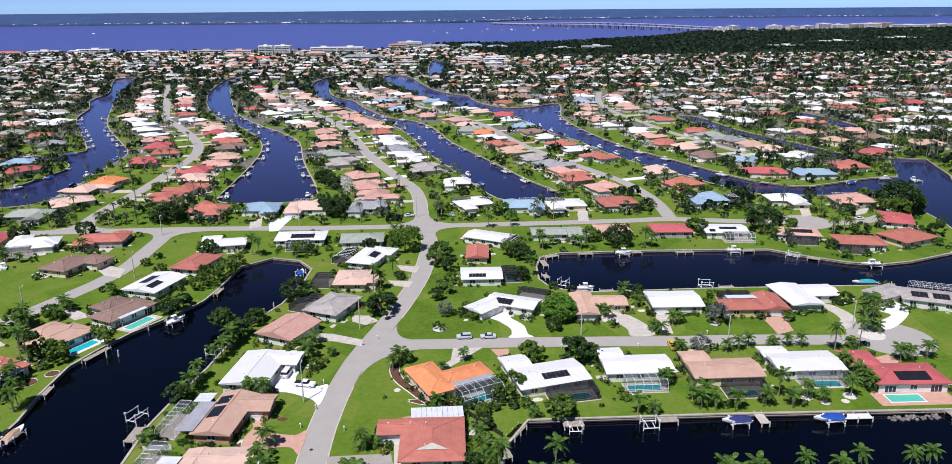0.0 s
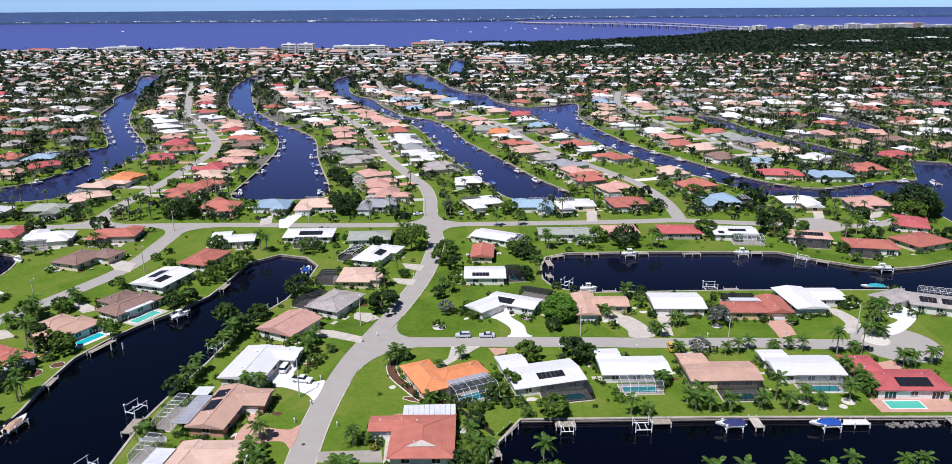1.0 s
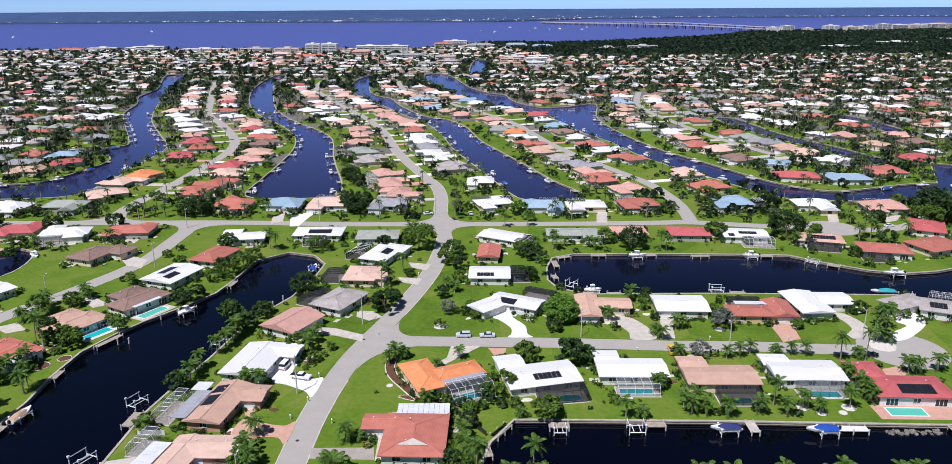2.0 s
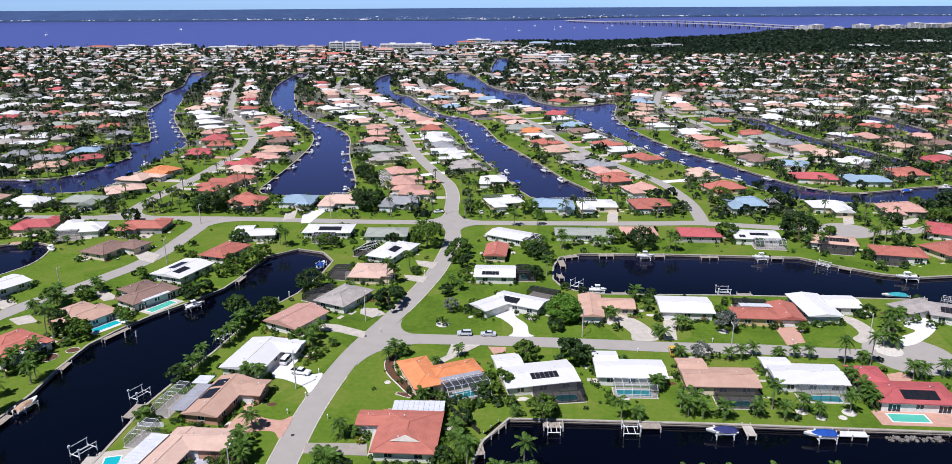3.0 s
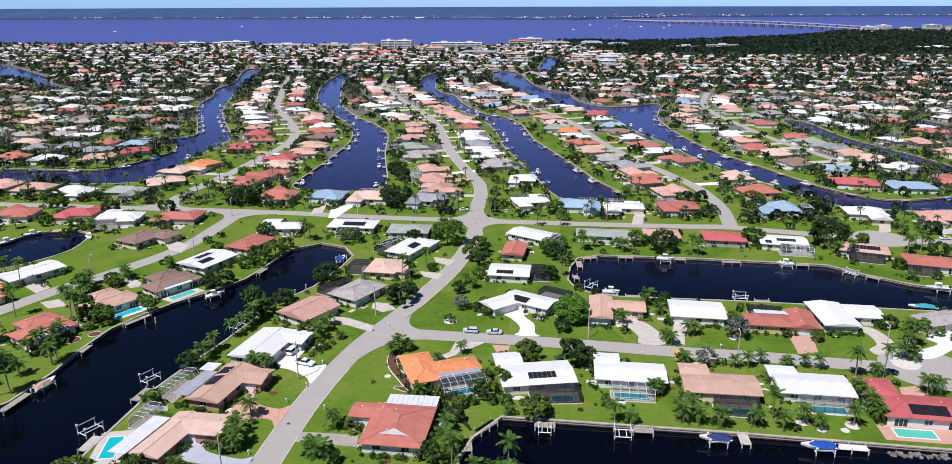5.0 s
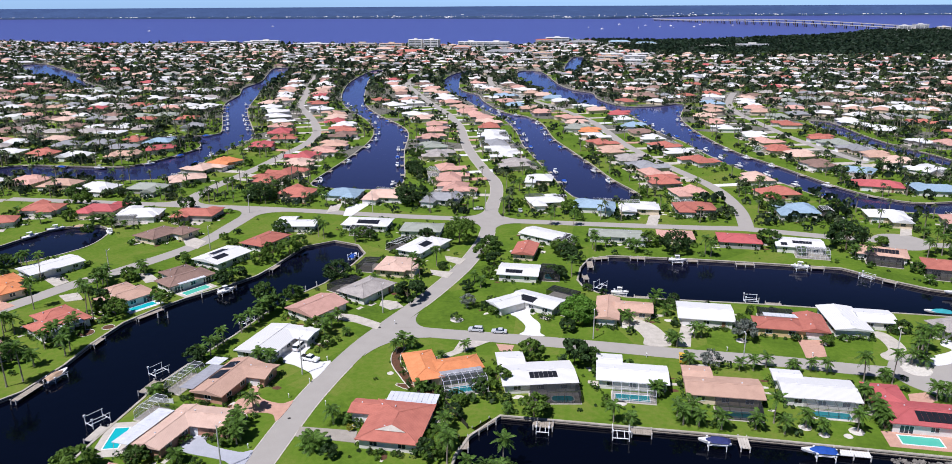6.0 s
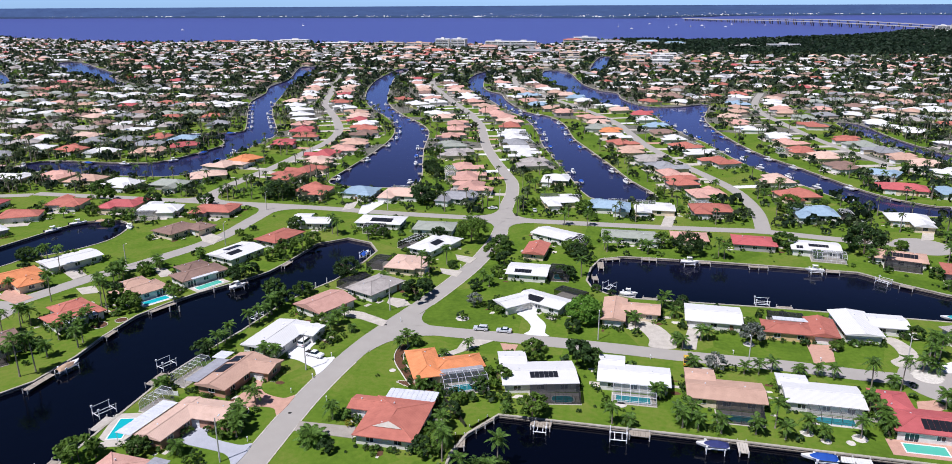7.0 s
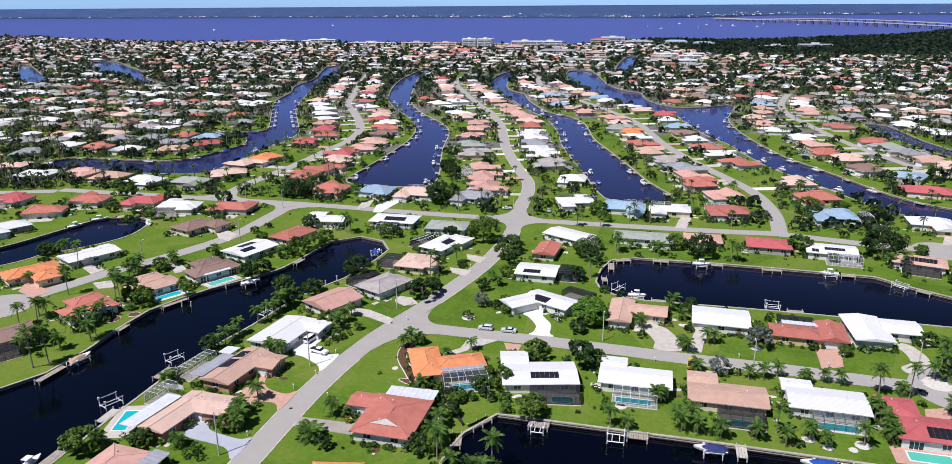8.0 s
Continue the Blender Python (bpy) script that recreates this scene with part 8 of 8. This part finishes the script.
def car(x, y, rot, paint, kind="suv", label="parked car"):
    """A parked vehicle: lower body, glazed cabin, roof, wheels, lamps."""
    c = thing("car", x, y, 0.1, rot, label, "car", "parked vehicles")
    body = {"suv": [(-2.2, 0.35), (2.15, 0.35), (2.25, 0.75), (2.0, 0.98), (0.95, 1.08), (-2.2, 1.08), (-2.3, 0.7)],
            "sedan": [(-2.3, 0.32), (2.25, 0.32), (2.35, 0.65), (2.1, 0.82), (0.9, 0.95), (-1.5, 0.97), (-2.3, 0.9)],
            "pickup": [(-2.8, 0.42), (2.7, 0.42), (2.8, 0.85), (2.6, 1.08), (1.2, 1.16), (-2.8, 1.16)],
            "van": [(-2.6, 0.4), (2.6, 0.4), (2.7, 0.85), (2.3, 1.15), (1.9, 1.2), (-2.6, 1.2)]}[kind]
    glass = {"suv": [(-2.1, 1.04), (1.05, 1.04), (0.35, 1.55), (-1.95, 1.55)], "sedan": [(-1.5, 0.92), (1.05, 0.92), (0.3, 1.36), (-0.95, 1.36)],
             "pickup": [(-0.75, 1.1), (1.3, 1.1), (0.75, 1.68), (-0.65, 1.68)], "van": [(-2.5, 1.15), (2.0, 1.15), (1.3, 1.95), (-2.45, 1.95)]}[kind]
    half = 0.98 if kind in ("pickup", "van") else 0.90
    part("body", loft(body, half, half - 0.03, 0.3, 1.2), CARS[paint], c)
    part("cabin_glass", loft(glass, half - 0.06, half - 0.22, glass[0][1], glass[2][1]), GLASS, c)
    x1, x0, zt = glass[2][0], glass[3][0], glass[2][1]
    part("roof", boxed(x0 - 0.03, x1 + 0.03, -half + 0.2, half - 0.2, zt - 0.03, zt + 0.06, 0.03), CARS[paint], c)
    if kind == "pickup":
        part("bed", boxed(-2.68, -0.95, -half + 0.12, half - 0.12, 1.12, 1.175), RUBBER, c)
    axle = 1.35 if kind != "pickup" else 1.75
    for sx in (-axle, axle):
        for sy in (-1, 1):
            t = piece("wheel", TYRE_MESH, c, pose(sx, sy * (half - 0.1), 0.34))
            piece("rim", RIM_MESH, t)
    nose, tail = body[2][0], body[0][0]
    for sy in (-1, 1):
        part("headlight", boxed(nose - 0.16, nose + 0.0, sy * half * 0.72 - 0.16, sy * half * 0.72 + 0.16, 0.68, 0.84), HEADLIGHT, c)
        part("tail_light", boxed(tail - 0.07, tail + 0.05, sy * half * 0.8 - 0.1, sy * half * 0.8 + 0.1, 0.72, 0.95), TAILLIGHT, c)
    return c


car(-0.9, 197.8, 180, "silver", "suv", "silver estate car parked on a street edge")
car(6.3, 197.6, 180, "silver", "sedan", "pale silver saloon parked on a street edge")
car(-43.9, 172.6, -14, "white", "pickup", "white pickup truck on a white driveway")
car(-49.6, 179.4, 80, "white", "van", "white van on a white driveway")
car(-136.0, 277.6, 20, "dark", "sedan", "dark saloon on a concrete driveway")
car(58.8, 186.9, 85, "yellow", "pickup", "yellow pickup truck on a short driveway")
car(0.8, 331.0, 100, "silver", "sedan", "silver saloon parked by a white house")
car(-19.4, 331.5, 20, "white", "sedan", "white saloon on a driveway")
car(185.8, 307.2, 10, "white", "sedan", "white saloon parked at a street end")


# ---- poles, letter boxes, fences, beds ----
def utility_pole(x, y, h=10.5, rot=0):
    p = thing("utility_pole", x, y, 0, rot, "pale concrete utility pole with a small arm", "utility pole", "utility poles")
    bm = bmesh.new()
    tube(bm, [(0, 0, -0.3), (0, 0, h * 0.5), (0, 0, h)], [0.19, 0.15, 0.11], 8)
    part("pole", bm, PILE, p)
    bm = bmesh.new()
    bar(bm, (0, 0, h - 0.8), (1.5, 0, h - 0.35), 0.05)
    part("arm", bm, PILE, p)
    part("lamp_head", boxed(1.35, 2.0, -0.14, 0.14, h - 0.46, h - 0.30, 0.03), ALU, p)


for px, py, ph in ((-43.1, 164.7, 11), (-32.4, 207.3, 10), (34.3, 197.4, 9), (74.5, 185.4, 10), (-44.8, 122.0, 11), (116.5, 193.5, 10), (-118.6, 259.5, 10), (136.0, 304.0, 10), (-68.7, 322.0, 10), (-142.8, 229.5, 9),
                   (-15.8, 330.0, 10), (-126.0, 312.0, 9)):
    utility_pole(px, py, ph, 90)


def letter_box(x, y, rot):
    p = thing("letter_box", x, y, 0, rot, "white letter box on a short post", "letter box", "letter boxes")
    part("post", boxed(-0.07, 0.07, -0.07, 0.07, -0.1, 1.0), TRIM, p)
    bm = boxed(-0.14, 0.14, -0.28, 0.28, 1.0, 1.28, 0.05)
    part("box", bm, TRIM, p)


for px, py in ((-42.0, 152.6), (-39.2, 173.4), (-26.6, 199.5), (-39.6, 160.8), (49.0, 187.6), (26.8, 189.0), (-42.6, 130.3), (-31.6, 150.5), (72.0, 194.6), (95.0, 194.2), (-4.6, 246.0), (-3.4, 270.0), (-18.0, 250.0)):
    letter_box(px, py, 20)


def fence(label, material, x0, y0, x1, y1, h=1.2, boards=14):
    f = thing("fence", x0, y0, 0, math.degrees(math.atan2(y1 - y0, x1 - x0)), label, "fence", "garden fences")
    length = math.hypot(x1 - x0, y1 - y0)
    for k in range(boards):
        u = k * length / boards
        part("board", boxed(u, u + length / boards - 0.03, -0.03, 0.03, 0.05, h), material, f)
    for k in range(boards // 4 + 1):
        u = k * length / (boards // 4)
        part("post", boxed(u - 0.06, u + 0.06, -0.09, 0.09, -0.2, h + 0.12), material, f)


fence("white picket fence by the canal", TRIM, -75.7, 145.8, -69.6, 146.0, 1.3, 12)
fence("dark stained boundary fence behind a coral-roofed house", BRONZE, -2.4, 155.4, 5.0, 144.9, 1.3, 20)


def bed(x, y, r, material, label, curb=True, squash=1.0, rot=0.0):
    """A planting bed with a raised kerb ring."""
    b = thing("garden_bed", x, y, 0, rot, label, "garden bed", "garden beds")
    bm = bmesh.new()
    slab(bm, [(r * math.cos(k * math.pi / 10) * (1 + 0.06 * math.sin(k * 3)), r * squash * math.sin(k * math.pi / 10)) for k in range(20)], 0.0, 0.10)
    part("soil", bm, material, b)
    if curb:
        bm = bmesh.new()
        pts = [((r + 0.12) * math.cos(k * math.pi / 10) * (1 + 0.06 * math.sin(k * 3)), (r + 0.12) * squash * math.sin(k * math.pi / 10), 0.07) for k in range(21)]
        for p, q in zip(pts, pts[1:]):
            bar(bm, p, q, 0.11)
        bmesh.ops.remove_doubles(bm, verts=bm.verts, dist=0.06)
        part("kerb", bm, SHELL, b)


for bx, by, br, bm_, bl in ((83.1, 156.3, 1.3, SHELL, "round white shell bed under a palm"), (86.6, 153.6, 1.0, SHELL, "round white shell bed under a palm"), (94.4, 156.1, 1.5, SHELL, "round white shell bed under a palm"),
                            (91.9, 153.8, 0.8, SHELL, "small white shell bed in a lawn"), (-113.6, 185.2, 1.7, MULCH, "round mulch bed with a pale kerb"), (-118.0, 180.5, 2.4, MULCH, "round mulch bed with a pale kerb"),
                            (120.6, 190.0, 3.6, SHELL, "round white shell island with palms in a turning circle"), 
                            (77.3, 201.8, 1.4, SHELL, "round white shell bed under a silvery tree"), (-8.0, 205.2, 1.9, SHELL, "shell bed with shrubs in a lawn"),
                            (-50.8, 141.6, 2.4, MULCH, "round mulch bed with palms"), (-19.8, 168.5, 0.7, SHELL, "small white shell bed in a lawn"), (41.0, 161.5, 1.2, SHELL, "white shell bed by a pool enclosure")):
    bed(bx, by, br, bm_, bl)
def long_bed(label, line, half):
    """A curving planting bed with a pale kerb on both sides."""
    b = thing("garden_bed", 0, 0, 0, 0, label, "garden bed", "garden beds")
    line = smooth_line(line)
    bm = bmesh.new()
    ribbon(bm, line, half, 0.09)
    part("soil", bm, MULCH, b)
    for side in (-1, 1):
        path = []
        for i, p in enumerate(line):
            d = (Vector(line[min(i + 1, len(line) - 1)]) - Vector(line[max(i - 1, 0)])).normalized()
            path.append((p[0] - d.y * side * half, p[1] + d.x * side * half, 0.09))
        bm = bmesh.new()
        tube(bm, path, [0.16] * len(path), 6)
        part("kerb", bm, SHELL, b)


long_bed("curving mulch bed with a pale kerb beside an orange-roofed house", [(-20.6, 184.2), (-20.9, 179.6), (-20.0, 175.2), (-18.2, 171.6), (-16.2, 168.6), (-13.6, 164.6), (-11.6, 162.0)], 1.3)
bed(-10.4, 161.4, 6.5, MULCH, "long mulch bed under a clipped hedge", True, 0.22, -14)


def riprap():
    """Loose rocks dumped at the foot of the seawall."""
    rng = np.random.default_rng(31)
    r = thing("rock_pile", 105, 146.6, 0, 0, "loose grey rocks heaped along a seawall", "rocks")
    for k in range(70):
        bm = bmesh.new()
        bmesh.ops.create_icosphere(bm, subdivisions=1, radius=rng.uniform(0.25, 0.55))
        for v in bm.verts:
            v.co *= rng.uniform(0.75, 1.2)
        o = part("rock", bm, ROCK, r)
        o.matrix_basis = pose(rng.uniform(-6, 6.5), rng.uniform(-0.9, 0.7), -1.0 + rng.uniform(-0.1, 0.35), *rng.uniform(0, 360, 3))


riprap()


wall_planting()
yard_planting()


def wall_beds():
    """Low ragged patches of shell, gravel and mulch round the houses, joined: too many to count."""
    rng = np.random.default_rng(17)
    spots = []
    for x, y, hw, hd, a in FOOT:
        if y > 520 or (x, y, hw, hd, a) in BARE:
            continue
        ca, sa = math.cos(a), math.sin(a)
        for k in range(int((hw + hd) * 0.42)):
            s = rng.integers(4)
            off = rng.uniform(0.2, 2.6)
            u, v = (rng.uniform(-hw, hw), (hd + off) * (1 if s else -1)) if s < 2 else ((hw + off) * (1 if s == 2 else -1), rng.uniform(-hd, hd))
            spots.append((x + u * ca - v * sa, y + u * sa + v * ca, a))
    spots = np.array(spots)
    xy = spots[:, :2]
    keep = ~in_water(xy) & (shore_gap(xy) > 2.6) & (street_gap(xy) > 2.6) & clear_of_houses(xy, -0.4) & clear_of_houses(xy, 1.8, BARE)
    for pts in DRIVES:
        keep &= ~inside(pts, xy)
    spots = spots[keep]
    for k, (mat, words) in enumerate(((SHELL, "ragged white shell beds round houses"), (MULCH, "ragged brown mulch beds round houses"), (CONCRETE, "pale concrete pads beside houses"))):
        bm = bmesh.new()
        for i, (x, y, a) in enumerate(spots[k::3]):
            r, sq = rng.uniform(0.6, 1.7), rng.uniform(0.45, 0.8)
            if k == 2:
                local = [(-r, -r * sq), (r, -r * sq), (r, r * sq), (-r, r * sq)]
            else:
                local = [(r * math.cos(t) * q, r * sq * math.sin(t) * q) for t, q in zip(np.arange(12) * math.pi / 6, rng.uniform(0.75, 1.2, 12))]
            bm.faces.new([bm.verts.new((x + px * math.cos(a) - py * math.sin(a), y + px * math.sin(a) + py * math.cos(a), 0.022 + 0.004 * k + 0.0005 * (i % 7))) for px, py in local])
        tagged(part("ground_beds", bm, mat), words, "garden beds", kind="stuff")


wall_beds()


def manhole(x, y):
    disc_pad(x, y, 0.42, 0.062, "manhole_cover", BRONZE, "round dark iron manhole cover in a street", "manhole cover", kind="")


manhole(-38.2, 143.4)
manhole(-30.5, 196.4)


def sailing_boat(x, y, rot, label="small white sailing boat anchored on the bay"):
    b = thing("sailing_boat", x, y, -0.9, rot, label, "sailing boat", "boats on the bay")
    bm = bmesh.new()
    tube(bm, [(-5.5, 0, 0.6), (-3, 0, 0.6), (1.5, 0, 0.7), (5.8, 0, 1.1)], [1.4, 1.8, 1.6, 0.1], 10)
    part("hull", bm, HULL, b)
    part("cabin", boxed(-2.2, 2.0, -1.1, 1.1, 2.0, 3.2, 0.2), HULL, b)
    bm = bmesh.new()
    tube(bm, [(0.6, 0, 1.5), (0.6, 0, 8), (0.6, 0, 14)], [0.16, 0.14, 0.10], 6)
    part("mast", bm, ALU, b)


for px, py, pr in ((244, 2960, 10), (283, 2810, 40), (330, 2900, 160), (320, 2700, 75), (400, 2790, 20), (455, 3050, 130), (150, 3080, 0), (30, 2740, 60), (75, 2600, 15), (560, 2950, 35), (-1440, 2385, 20), (-1200, 2848, 170), (200, 2680, 100)):
    sailing_boat(px, py, pr)
